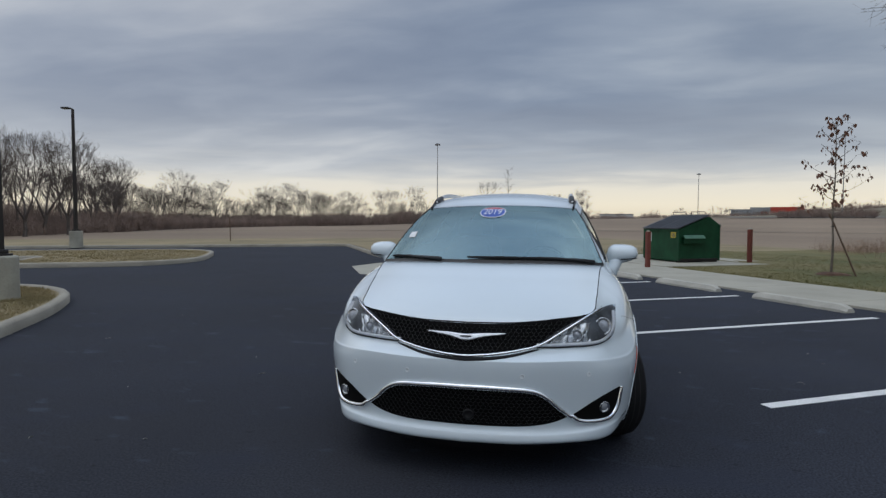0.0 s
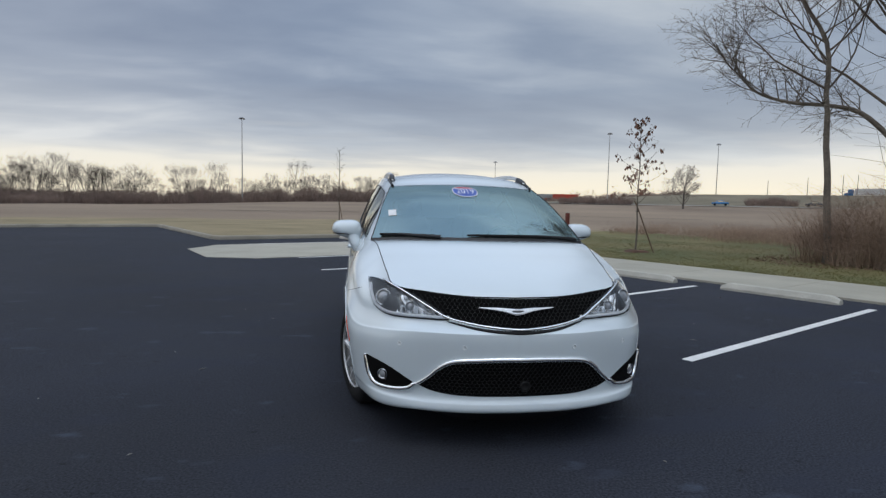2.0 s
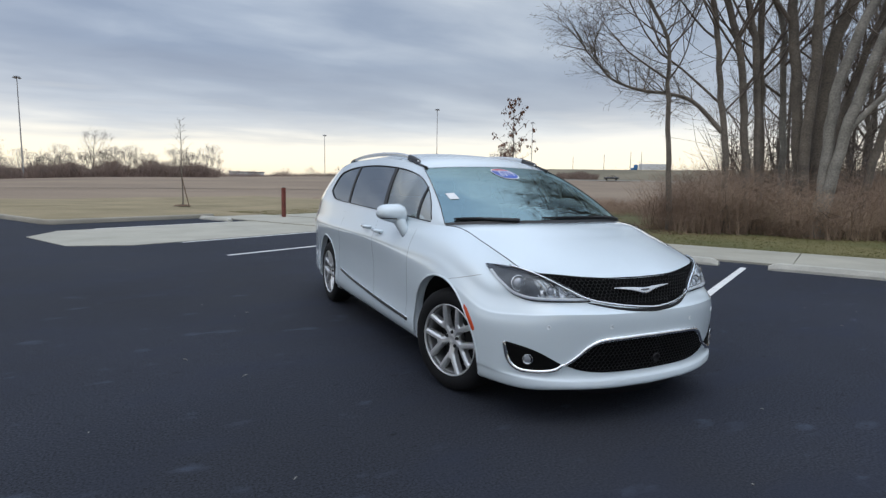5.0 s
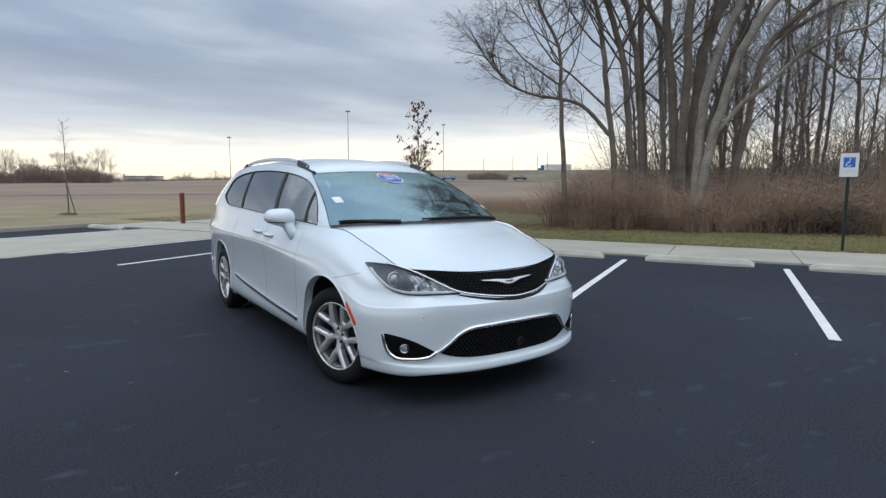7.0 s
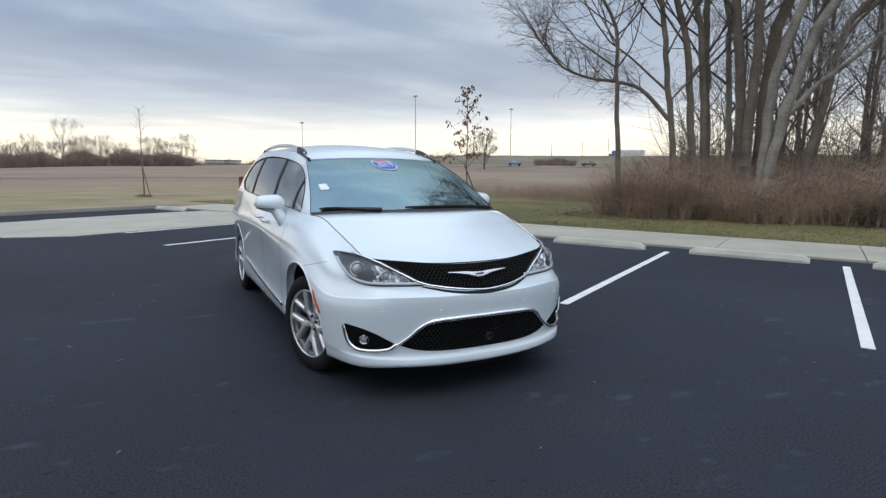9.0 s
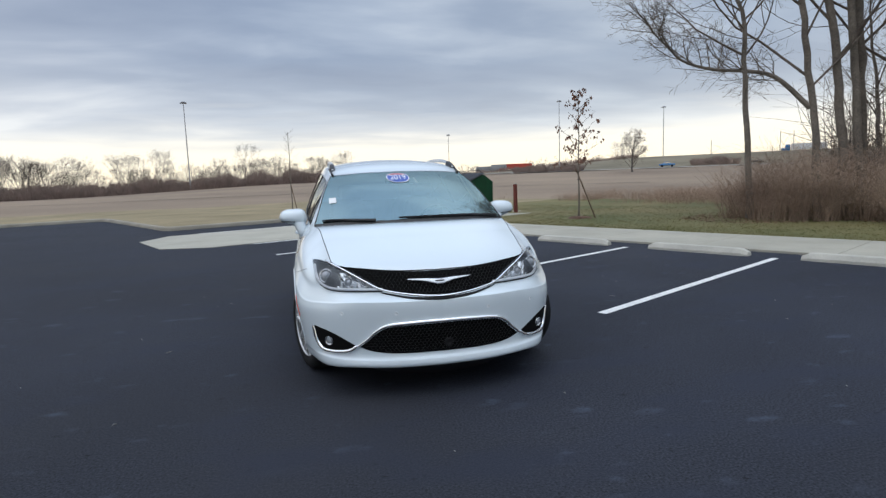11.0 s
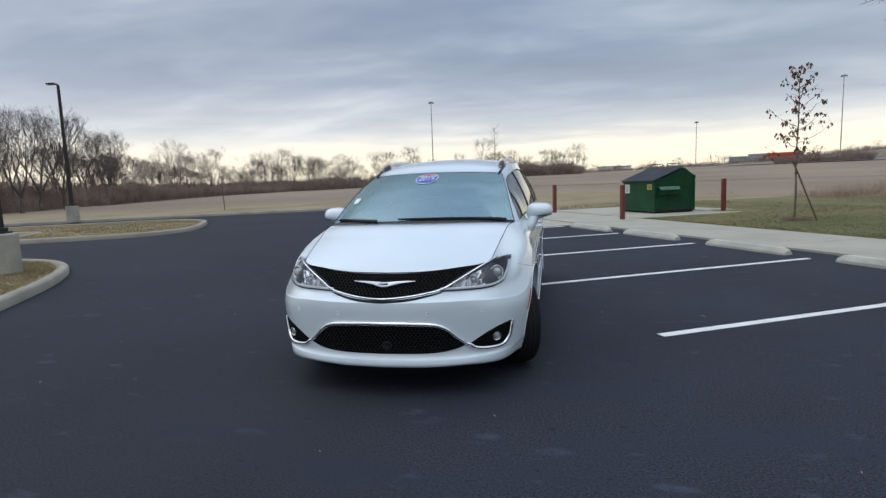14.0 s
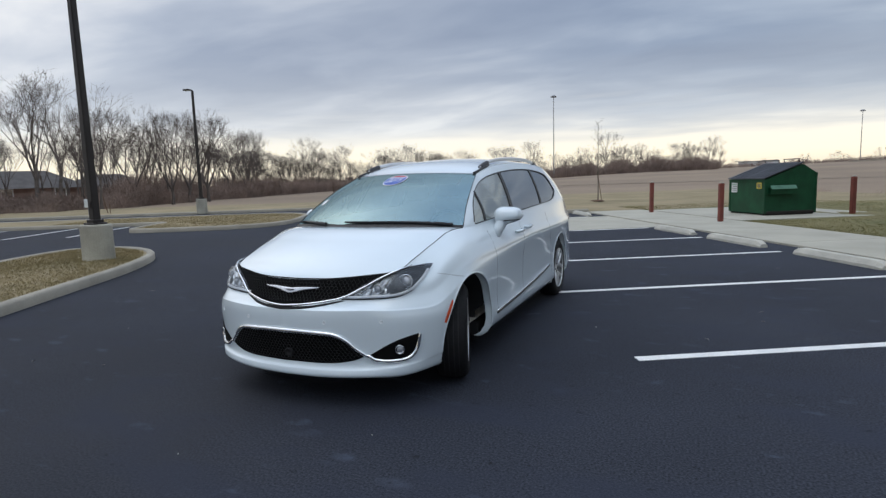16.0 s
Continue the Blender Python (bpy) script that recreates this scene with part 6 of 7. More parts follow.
# grove beside the pavement
GROVE = "grove of bare trees"
GL = "tall bare winter tree with grey-brown bark"
grove = [(0.105, [(12.96, 8.58, -0.1), (12.88, 8.69, 2.37), (12.75, 8.89, 4.04), (12.62, 9.05, 5.99), (12.43, 9.29, 7.52)], 18, 14, 0.26, M_BARK),
         (0.125, [(13.66, 8.45, -0.1), (13.59, 8.54, 2.39), (13.38, 8.82, 5.53), (13.2, 9.05, 6.6), (13.0, 9.32, 7.65)], 20, 12, 0.30, M_BARK),
         (0.115, [(14.03, 8.3, -0.1), (13.97, 8.37, 2.4), (13.79, 8.61, 5.54), (13.64, 8.81, 7.0), (13.47, 9.03, 7.65)], 21, 11, 0.30, M_BARK),
         (0.12, [(14.4, 8.48, -0.1), (14.33, 8.55, 2.42), (14.2, 8.72, 5.61), (14.13, 8.82, 7.7)], 21, 11, 0.30, M_BARK),
         (0.11, [(15.34, 8.38, -0.1), (15.28, 8.46, 2.44), (15.14, 8.65, 5.71), (15.07, 8.73, 6.9), (14.83, 9.06, 7.9)], 19, 11, 0.26, M_BARK_PALE),
         (0.165, [(14.83, 7.54, -0.1), (14.77, 7.64, 2.39), (14.61, 7.84, 5.0), (14.5, 7.97, 6.55), (14.45, 8.06, 7.6)], 23, 11, 0.32, M_BARK),
         (0.16, [(14.6, 7.2, -0.1), (14.53, 7.29, 2.37), (14.57, 7.23, 4.9), (14.56, 7.25, 6.4), (14.58, 7.22, 7.4)], 23, 11, 0.34, M_BARK),
         (0.205, [(15.47, 7.36, -0.1), (15.4, 7.46, 2.4), (15.49, 7.34, 5.53), (15.69, 7.07, 6.7), (15.83, 6.89, 7.5)], 23, 12, 0.30, M_BARK),
         (0.155, [(13.74, 6.34, -0.1), (13.78, 6.28, 1.2), (13.87, 6.16, 3.92), (14.12, 5.83, 5.74), (14.39, 5.47, 6.9)], 20, 12, 0.36, M_BARK_PALE),
         (0.15, [(13.62, 6.18, -0.1), (13.68, 6.1, 0.9), (13.88, 5.82, 2.95), (14.18, 5.42, 5.03), (14.52, 4.96, 6.24), (14.75, 4.66, 6.75)], 19, 12, 0.36, M_BARK_PALE),
         (0.12, [(15.2, 6.1, -0.1), (15.35, 5.88, 1.96), (15.58, 5.55, 4.47), (15.79, 5.27, 5.86), (16.13, 4.82, 6.4), (16.7, 4.1, 7.2)], 14, 12, 0.30, M_BARK),
         (0.15, [(18.8, 8.9, -0.3), (18.8, 8.9, 2.2), (18.9, 8.6, 4.9), (19.2, 8.0, 7.3)], 17, 10, 0.25, M_BARK)]
for k, (r, pts, h, nl, lf, bk) in enumerate(grove):
    bare_tree("tree", pts, r, 100 + k, h, nl + (9 if k < 7 else 4), lf * (0.68 if k < 6 else 0.9), 0.30, (5, 5, 4) if k < 7 else (5, 4, 3), GL if bk is M_BARK else "leaning bare winter tree with pale grey bark", bk, GROVE, 0.8, 10, 0.006)
# slim tree at the edge of the grove, with a fanned crown
bare_tree("tree", [(11.51, 9.48, -0.1), (11.47, 9.55, 1.61), (11.34, 9.71, 4.52), (11.33, 9.73, 5.66), (11.1, 10.02, 6.6), (10.76, 10.46, 7.85)], 0.098, 42, 10.0, 32, 0.44, 0.42, (7, 7, 6), "slim bare tree with a fan of fine twigs", None, GROVE, 1.0, min_r=0.005, r_top=0.2)


def long_limb(owner, pts, r, kids, seed, length, label, aim, bark, droop=0.06):
    """A long limb through plan points (world), hung with twigs, as a part of its tree."""
    rnd = random.Random(seed)
    base = owner.matrix_world.translation
    run = even(spline([tuple(Vector(p) - base) for p in pts], 28))
    soup = Soup()
    soup.limb(run, [r * (1 - 0.78 * i / 27) for i in range(28)], 7)
    for k in range(kids):
        i = min(26, 5 + k * 22 // kids)
        dd = Vector((rnd.uniform(-0.5, 0.5), rnd.uniform(-0.5, 0.5), rnd.uniform(-0.15, 0.9))) + Vector(aim) * 0.5
        branch(soup, rnd, run[i], dd, length * rnd.uniform(0.6, 1.3), 0.018, 1, droop, 0.4, None, (0, 8, 6), 0.0045)
    ob = new("limb", soup.mesh("limb", bark))
    ob.parent = owner
    ob["label"] = label


trees = [o for o in bpy.data.objects if o.name.split(".")[0] == "tree" and o.parent is None]
long_limb(trees[0], [(12.79, 8.82, 3.12), (12.13, 9.34, 4.03), (11.46, 9.73, 4.29), (10.86, 10.34, 4.44), (10.26, 10.98, 4.81), (9.95, 11.39, 5.38), (9.71, 11.71, 5.84), (9.51, 11.91, 6.39)], 0.075, 38, 9, 1.35, "long low limb with hanging twigs", (-0.8, 0.3, 0), M_BARK)
long_limb(trees[9], [(13.88, 5.82, 2.95), (14.31, 5.24, 3.85), (14.69, 4.75, 4.35), (15.14, 4.14, 5.11), (15.67, 3.44, 5.64), (16.11, 2.85, 5.79), (16.4, 2.5, 6.2), (16.9, 1.9, 6.7)], 0.085, 30, 10, 1.5, "long arching limb of pale bark", (0.5, -0.6, 0.2), M_BARK_PALE)
long_limb(trees[9], [(15.30, 3.95, 5.25), (15.6, 3.5, 4.8), (15.85, 3.2, 4.48), (16.12, 2.83, 4.39), (16.5, 2.35, 4.42), (16.9, 1.8, 4.7)], 0.04, 18, 12, 0.9, "drooping side limb", (0.4, -0.5, -0.1), M_BARK)
long_limb(trees[10], [(15.79, 5.27, 5.86), (16.2, 4.75, 6.2), (16.66, 4.11, 6.65), (17.3, 3.3, 7.1), (18.0, 2.4, 7.4), (18.6, 1.6, 8.1)], 0.075, 26, 11, 1.6, "long spreading limb", (0.5, -0.6, 0.3), M_BARK)

# thin trees further back in the grove
thin, _, _ = bare_tree("tree", [(29.4, 11.3, -0.4), (29.4, 11.4, 4.5), (29.5, 11.3, 8.8)], 0.11, 61, 12, 9, 0.35, 0.3, (5, 4, 3), "thin bare tree deep in the grove", None, GROVE, 0.6, 7, 0.006)
fan, _, _ = bare_tree("tree", [(22.0, 9.6, -0.4), (22.1, 9.6, 3.0), (22.2, 9.7, 6.0)], 0.13, 66, 11, 15, 0.2, 0.36, (5, 4, 2), "slender bare tree with many low branches", M_BARK, GROVE, 0.75, 8, 0.0055)
rnd = random.Random(37)
for x, y, lx, ly, sc in ((18.3, 9.6, 6, 10, 0.85), (24.0, 10.8, 3, 4, 1.1), (25.0, 3.0, 4, 5, 1.0), (21.5, 11.6, 5, -6, 1.0)):
    copy_thing(fan, Matrix.Translation((x, y, -0.25)) @ pose(0, 0, 0, lx, ly, 0) @ pose(0, 0, 0, 0, 0, rnd.uniform(0, 360)) @ Matrix.Scale(sc, 4))
rnd = random.Random(31)
for k in range(26):
    b = -4 - k * 0.9 + rnd.uniform(-1, 1)
    a = rnd.uniform(24, 40)
    p = lot(a, b, -0.1)
    copy_thing(fan if k % 7 == 0 else thin, Matrix.Translation(p) @ pose(0, 0, 0, rnd.uniform(-3, 3), rnd.uniform(-3, 3), rnd.uniform(0, 360)) @ Matrix.Scale(rnd.uniform(0.75, 1.25), 4))
# twiggy growth far back between the trunks
for k in range(9):
    az, d = radians(53 + 24 * (k + rnd.random()) / 9), rnd.uniform(30, 44)
    copy_thing(fan, Matrix.Translation((-2.5 + d * math.sin(az), -3.7 + d * math.cos(az), -0.2)) @ pose(0, 0, 0, rnd.uniform(-6, 6), rnd.uniform(-6, 6), rnd.uniform(0, 360)) @ Matrix.Scale(rnd.uniform(0.5, 0.95), 4))
for x, y in ((28.8, 10.3), (30.9, 10.5), (30.2, 9.5), (28.9, 7.3), (24.0, 8.6), (25.5, 12.0), (22.5, 12.8)):
    copy_thing(thin, Matrix.Translation((x, y, -0.2)) @ pose(0, 0, 0, rnd.uniform(-3, 3), rnd.uniform(-3, 3), rnd.uniform(0, 360)) @ Matrix.Scale(rnd.uniform(0.8, 1.15), 4))


def stems(name, places, material, h, r, kids, label, category, seed, bend=0.25, twig=0.45):
    """A thicket of thin upright stems as one mass."""
    rnd = random.Random(seed)
    soup = Soup()
    for p, s in places:
        hh = h * s * rnd.uniform(0.55, 1.2)
        d = Vector((rnd.gauss(0, bend), rnd.gauss(0, bend), 1))
        q = [p, p + d * hh * 0.35, p + d * hh * 0.7 + Vector((rnd.gauss(0, bend * 0.2), rnd.gauss(0, bend * 0.2), 0)) * hh, p + d * hh + Vector((rnd.gauss(0, bend * 0.4), rnd.gauss(0, bend * 0.4), 0)) * hh]
        soup.limb(q, [r, r * 0.8, r * 0.55, r * 0.25], 3)
        for k in range(kids):
            f = rnd.uniform(0.2, 0.95)
            s0 = q[0].lerp(q[3], f)
            e = s0 + Vector((rnd.gauss(0, twig), rnd.gauss(0, twig), rnd.uniform(0.2, 0.7))) * hh * 0.35
            soup.limb([s0, s0.lerp(e, 0.55) + Vector((0, 0, 0.02)), e], [r * 0.6, r * 0.45, r * 0.2], 2)
    ob = new(name, soup.mesh(name, material, False))
    return tagged(ob, label, category, kind="stuff")


# brush under the grove
rnd = random.Random(77)
places = []
for k in range(11500):
    b = rnd.uniform(-30, 3.7)
    front = 14.5 - 0.70 * smooth01(0.2, 2.0, b) + 0.7 * smooth01(2.9, 3.7, b) + 0.22 * math.sin(b * 0.9) + 0.2 * math.sin(b * 2.3 + 1) + 0.55 * smooth01(-1.5, -4.5, b) + 0.03 * abs(b) + 0.5 * noise.noise(Vector((b * 1.9, 4, 0)))
    a = front + abs(rnd.gauss(0, 1.0)) * (0.8 if k % 3 == 0 else 3.2)
    places.append((lot(a, b, 0.02), 0.80 + 0.26 * smooth01(front, front + 2.0, a) + 0.25 * noise.noise(Vector((a * 0.4, b * 0.4, 0)))))
stems("brush", places, M_BRUSH, 1.75, 0.0062, 6, "dense reddish-brown leafless brush under the trees", "brush", 5, 0.31, 0.7)
places = []
for k in range(6500):
    a, b = rnd.uniform(19, 34), rnd.uniform(-34, 7)
    if b > 3.0 + (a - 19) * 0.22 + 0.6 * math.sin(a * 1.3):
        continue
    places.append((lot(a, b, 0.0), (0.62 + 0.4 * rnd.random()) * (1 + 0.85 * smooth01(0.5, -8, b))))
stems("brush", places, M_BRUSH, 2.0, 0.011, 6, "tall reddish-brown brush behind the trees", "brush", 6)
# young growth behind the trunks, head-high and thin
places = []
for k in range(520):
    az, d = radians(rnd.uniform(51, 73)), rnd.uniform(21, 33)
    places.append((Vector((-2.5 + d * math.sin(az), -3.7 + d * math.cos(az), 0.0)), 0.6 + 0.8 * rnd.random()))
stems("young_growth", places, M_TWIG, 3.6, 0.016, 14, "thin grey-brown leafless young growth among the trees", "brush", 23, 0.16, 0.5)
# dark tangle of cut branches in front of the brush
places = [(lot(16.0 + rnd.gauss(0, 0.5), -4.0 + rnd.gauss(0, 0.8), 0.02), 0.5 + 0.6 * rnd.random()) for k in range(260)]
M_DEADWOOD = mat("dead_wood", (0.075, 0.052, 0.042), 0.95, var=0.3, scale=2, fine=10)
stems("brush_pile", places, M_DEADWOOD, 0.95, 0.012, 8, "low dark pile of cut branches beside the brush", "brush pile", 24, 0.8, 0.9)
# dry weeds along the edge of the field
places = []
for k in range(5200):
    b = rnd.uniform(2, 40)
    a = 23.5 + abs(rnd.gauss(0, 1.0)) * 4.0 + 1.5 * noise.noise(Vector((b * 0.3, 0, 0)))
    if noise.noise(Vector((a * 0.25, b * 0.25, 7))) + 0.9 * smooth01(16, 4, b) < -0.15 + 0.02 * (b - 2):
        continue
    places.append((lot(a, b, 0.0), 0.5 + 0.5 * smooth01(20, 6, b)))
M_WEED = mat("dry_weeds", (0.30, 0.210, 0.150), 0.95, var=0.3, scale=0.6, fine=8)
stems("dry_weeds", places, M_WEED, 0.55, 0.004, 4, "tan dry weeds along the field edge", "weeds", 8)


places = []
for k in range(7000):
    a, b = rnd.uniform(20.5, 33), rnd.uniform(2.5, 17)
    if noise.noise(Vector((a * 0.3, b * 0.3, 3))) + 0.9 * smooth01(16, 5, b) < 0.15:
        continue
    places.append((lot(a, b, 0.0), 0.6 + 0.5 * rnd.random()))
stems("dry_weeds", places, M_WEED, 0.7, 0.005, 5, "low tan weeds at the edge of the field", "weeds", 14, 0.3, 0.6)


# saplings
M_LEAF = mat("dead_leaf", (0.21, 0.105, 0.072), 0.8, var=0.35, scale=9, fine=40)
M_MULCH = mat("mulch", (0.115, 0.062, 0.038), 0.95, var=0.35, scale=6, fine=40, bump=0.8, bump_scale=40)
M_STAKE = mat("stake_wood", (0.13, 0.085, 0.055), 0.85, var=0.2, scale=4, fine=40)


def leaf_mesh(size):
    bm = bmesh.new()
    rows = []
    for t, w in ((0, 0.06), (0.25, 0.5), (0.5, 0.8), (0.75, 0.5), (1.0, 0.08)):
        rows.append([Vector((t * size, s * w * size * 0.42, size * 0.16 * (abs(s) * w) - 0.25 * size * t * t)) for s in (-1, 0, 1)])
    grid_mesh(bm, rows)
    return mesh_of(bm, "leaf", M_LEAF)


def sapling(at, h, leaves, seed, label, stake_az):
    rnd = random.Random(seed)
    t = thing("sapling", at, 0, label=label, category="tree")
    soup = Soup()
    run = [Vector((0.012 * math.sin(i * 0.9), 0.012 * math.cos(i * 1.3), h * i / 12)) for i in range(13)]
    soup.limb(run, [0.031 * (1 - 0.85 * i / 12) + 0.003 for i in range(13)], 8)
    trunk = new("trunk", soup.mesh("trunk", M_BARK))
    trunk.parent = t
    soup = Soup()
    tips = []
    for k in range(22):
        f = 0.38 + 0.60 * k / 21
        p = Vector((0, 0, h * f))
        az = k * 2.4
        ln = (0.265 - 0.24 * (f - 0.38)) * h * rnd.uniform(0.6, 1.05) * (1.0 if leaves else 0.75)
        d = Vector((math.cos(az), math.sin(az), rnd.uniform(0.25, 0.8)))
        q = [p]
        for j in range(4):
            d = (d + Vector((rnd.gauss(0, 0.15), rnd.gauss(0, 0.15), 0.12))).normalized()
            q.append(q[-1] + d * ln / 4)
        soup.limb(q, [0.011, 0.009, 0.007, 0.005, 0.003], 4)
        for j in range(3):
            s0 = q[2].lerp(q[4], j / 2)
            e = s0 + Vector((rnd.gauss(0, 1), rnd.gauss(0, 1), rnd.gauss(0.3, 0.6))).normalized() * ln * 0.35
            soup.limb([s0, e], [0.004, 0.002], 3)
            tips += [e, s0, s0.lerp(e, 0.6)]
    crown = new("crown", soup.mesh("crown", M_TWIG))
    crown.parent = t
    if leaves:
        lm = leaf_mesh(0.096)
        rnd.shuffle(tips)
        count = 0
        for p in tips:
            if count > 285:
                break
            for j in range(rnd.choice((1, 2, 3, 4))):
                lf = new("leaf", lm)
                lf.parent = t
                o = Vector((rnd.gauss(0, 0.04), rnd.gauss(0, 0.04), rnd.gauss(-0.01, 0.03)))
                lf.matrix_basis = Matrix.Translation(p + o) @ pose(0, 0, 0, rnd.uniform(-60, 60), rnd.uniform(20, 90), rnd.uniform(0, 360)) @ Matrix.Scale(rnd.uniform(0.75, 1.3), 4)
                count += 1
    d = Vector((math.cos(stake_az), math.sin(stake_az), 0))
    bm = bmesh.new()
    tube(bm, [d * 0.55 + Vector((0, 0, -0.03)), d * 0.02 + Vector((0, 0, 1.35)), d * -0.10 + Vector((0, 0, 1.62))], [0.022, 0.022, 0.02], 6)
    part("stake", bm, M_STAKE, t, "leaning brown support stake")
    bm = bmesh.new()
    tube(bm, [Vector((0.05 * math.cos(a), 0.05 * math.sin(a), 1.28)) for a in [k * 2 * math.pi / 12 for k in range(13)]], [0.008] * 13, 5, cap=False)
    part("tie", bm, M_BLACKPL, t)
    bm = bmesh.new()
    rows = [[Vector((r * (1 + 0.12 * math.sin(3 * a + seed)) * math.cos(a), r * (1 + 0.12 * math.sin(3 * a + seed)) * math.sin(a), z)) for a in [k * 2 * math.pi / 28 for k in range(28)]] for r, z in ((0.40, 0.0), (0.31, 0.035), (0.18, 0.055), (0.05, 0.07))]
    grid_mesh(bm, rows, closed=True)
    for v in bm.verts:
        v.co.z += 0.02 * noise.noise(v.co * 9)
    bmesh.ops.recalc_face_normals(bm, faces=bm.faces)
    part("mulch_ring", bm, M_MULCH, t, "ring of dark mulch at the foot")
    return t


sapling(lot(12.85, 7.5, 0.06), 4.0, True, 3, "young tree with withered brown leaves, staked on the lawn", radians(-35))
sapling(lot(11.4, 25.6, 0.08), 4.3, False, 4, "bare young tree held by a stake on the lawn", radians(-60))


# left-hand woods, the far tree line and single trees
WOODS = "bare woods beyond the road"
M_BARK_FAR = mat("woods_bark", (0.105, 0.088, 0.078), 0.95, var=0.3, scale=2.0, fine=12)
M_TWIG_FAR = mat("woods_twigs", (0.100, 0.082, 0.074), 0.95, var=0.25, scale=0.8, fine=6)
model_a = fork_tree("tree", (-42.6, 22.3, -0.1), 10.2, 3.6, 0.17, 71, 7, "tall bare tree in the woods", M_BARK_FAR, M_TWIG_FAR, WOODS, 0.27, 0.007, 3, 2)
model_b = fork_tree("tree", (-45.3, 32.6, -0.1), 8.3, 1.8, 0.17, 72, 7, "broad bare tree in the woods", M_BARK_FAR, M_TWIG_FAR, WOODS, 0.50, 0.007, 3, 2)
model_c = fork_tree("tree", (-40.4, 25.8, -0.1), 9.2, 3.4, 0.11, 73, 6, "slender bare tree in the woods", M_BARK_FAR, M_TWIG_FAR, WOODS, 0.25, 0.007, 3, 2)
rnd = random.Random(15)


def wood_edge(az):
    """Distance of the edge of the woods in the direction az, in degrees."""
    return 44.5 + 27 * max(0.0, (62 + az) / 17) ** 1.4


def put(model, x, y, s, z=None):
    copy_thing(model, Matrix.Translation((x, y, (terrain(x, y) if z is None else z) - 0.05)) @ pose(0, 0, 0, rnd.uniform(-2, 2), rnd.uniform(-2, 2), rnd.uniform(0, 360)) @ Matrix.Scale(s, 4))


for m, x, y, s in ((model_a, -41.9, 23.6, 0.95), (model_b, -47.0, 40.3, 1.08), (model_b, -46.0, 42.0, 1.05), (model_b, -43.5, 35.2, 0.98), (model_c, -47.5, 38.2, 1.0), (model_b, -48.5, 36.0, 0.9),
                  (model_a, -50.0, 31.0, 0.85), (model_c, -44.5, 29.5, 0.8), (model_c, -46.0, 24.5, 1.0), (model_a, -46.5, 19.0, 1.0), (model_a, -44.0, 16.0, 1.05), (model_c, -43.0, 18.0, 0.95),
                  (model_b, -53.9, 53.2, 0.72), (model_b, -52.6, 55.0, 0.68), (model_b, -56.0, 50.5, 0.78), (model_c, -51.0, 46.0, 0.85), (model_b, -58.0, 58.0, 0.75)):
    put(m, x, y, s)
for k in range(62):
    u = rnd.random()
    az = radians(-43 - 30 * u)
    d = wood_edge(-43 - 30 * u) + 4 + rnd.uniform(0, 24)
    put(rnd.choice((model_a, model_c, model_c, model_c, model_b)), d * math.sin(az), d * math.cos(az), rnd.uniform(0.6, 0.95))
M_THICKET = mat("thicket_stems", (0.215, 0.155, 0.132), 0.95, var=0.3, scale=0.4, fine=5, second=(0.30, 0.225, 0.185))
places = []
for k in range(9000):
    u = rnd.random()
    az = radians(-42.5 - 30 * u)
    e = wood_edge(-42.5 - 30 * u) + 0.9 * math.sin(az * 60) - 0.5
    d = e + abs(rnd.gauss(0, 7))
    places.append((Vector((d * math.sin(az), d * math.cos(az), -0.1)), (0.5 + 0.5 * smooth01(e, e + 4, d)) * (1 - 0.5 * smooth01(53.5, 58, -math.degrees(az))) * (1 + 0.5 * noise.noise(Vector((az * 20, d * 0.1, 0))))))
stems("brush", places, M_THICKET, 2.5, 0.017, 8, "brown leafless undergrowth along the woods", "brush", 12, 0.22, 0.42)

# undergrowth that trails off from the woods towards the far tree line
places = []
for k in range(7000):
    u = rnd.random()
    az = radians(-44 + 17 * u)
    d = 72 * (2.5 ** u) + abs(rnd.gauss(0, 5)) + 3 * noise.noise(Vector((u * 20, 1, 0)))
    places.append((Vector((d * math.sin(az), d * math.cos(az), terrain(d * math.sin(az), d * math.cos(az)) - 0.1)), 0.75 + 0.5 * noise.noise(Vector((u * 30, d * 0.05, 0)))))
stems("brush", places, M_THICKET, 2.6, 0.03, 6, "brown leafless scrub trailing off along the field", "brush", 13, 0.22, 0.42)

M_BARK_LINE = mat("far_bark", (0.092, 0.076, 0.068), 0.95, var=0.3, scale=1.0, fine=5)
FAR = "far tree line"
far_models = []
for k, (h, w, c) in enumerate(((12.5, 0.5, 2.6), (11, 0.62, 1.8), (9.5, 0.8, 1.2), (13.5, 0.36, 3.6))):
    far_models.append(fork_tree("tree", (-60 - 12 * k, 190 - 2 * k, terrain(-60, 190) - 0.1), h, c, 0.16, 80 + k, 6, "distant bare tree in the far tree line", M_BARK_LINE, M_BARK_LINE, FAR, w, 0.014, 3, 2))
for k in range(190):
    az = -44 + 47 * ((k + rnd.random()) / 190) ** 1.25
    dens = 0.55 + 0.45 * noise.noise(Vector((az * 0.35, 3, 0))) + 0.35 * smooth01(-22, -34, az)
    if rnd.random() > 0.45 + dens * 0.7:
        continue
    d = 195 + rnd.uniform(0, 30) - 35 * smooth01(-20, -44, az)
    big = 0.50 + 0.55 * max(0, noise.noise(Vector((az * 0.5, 9, 0))) + 0.25) + rnd.uniform(-0.1, 0.18)
    put(rnd.choice(far_models), d * math.sin(radians(az)), d * math.cos(radians(az)), big * (1.15 if az < -22 else 1.0))
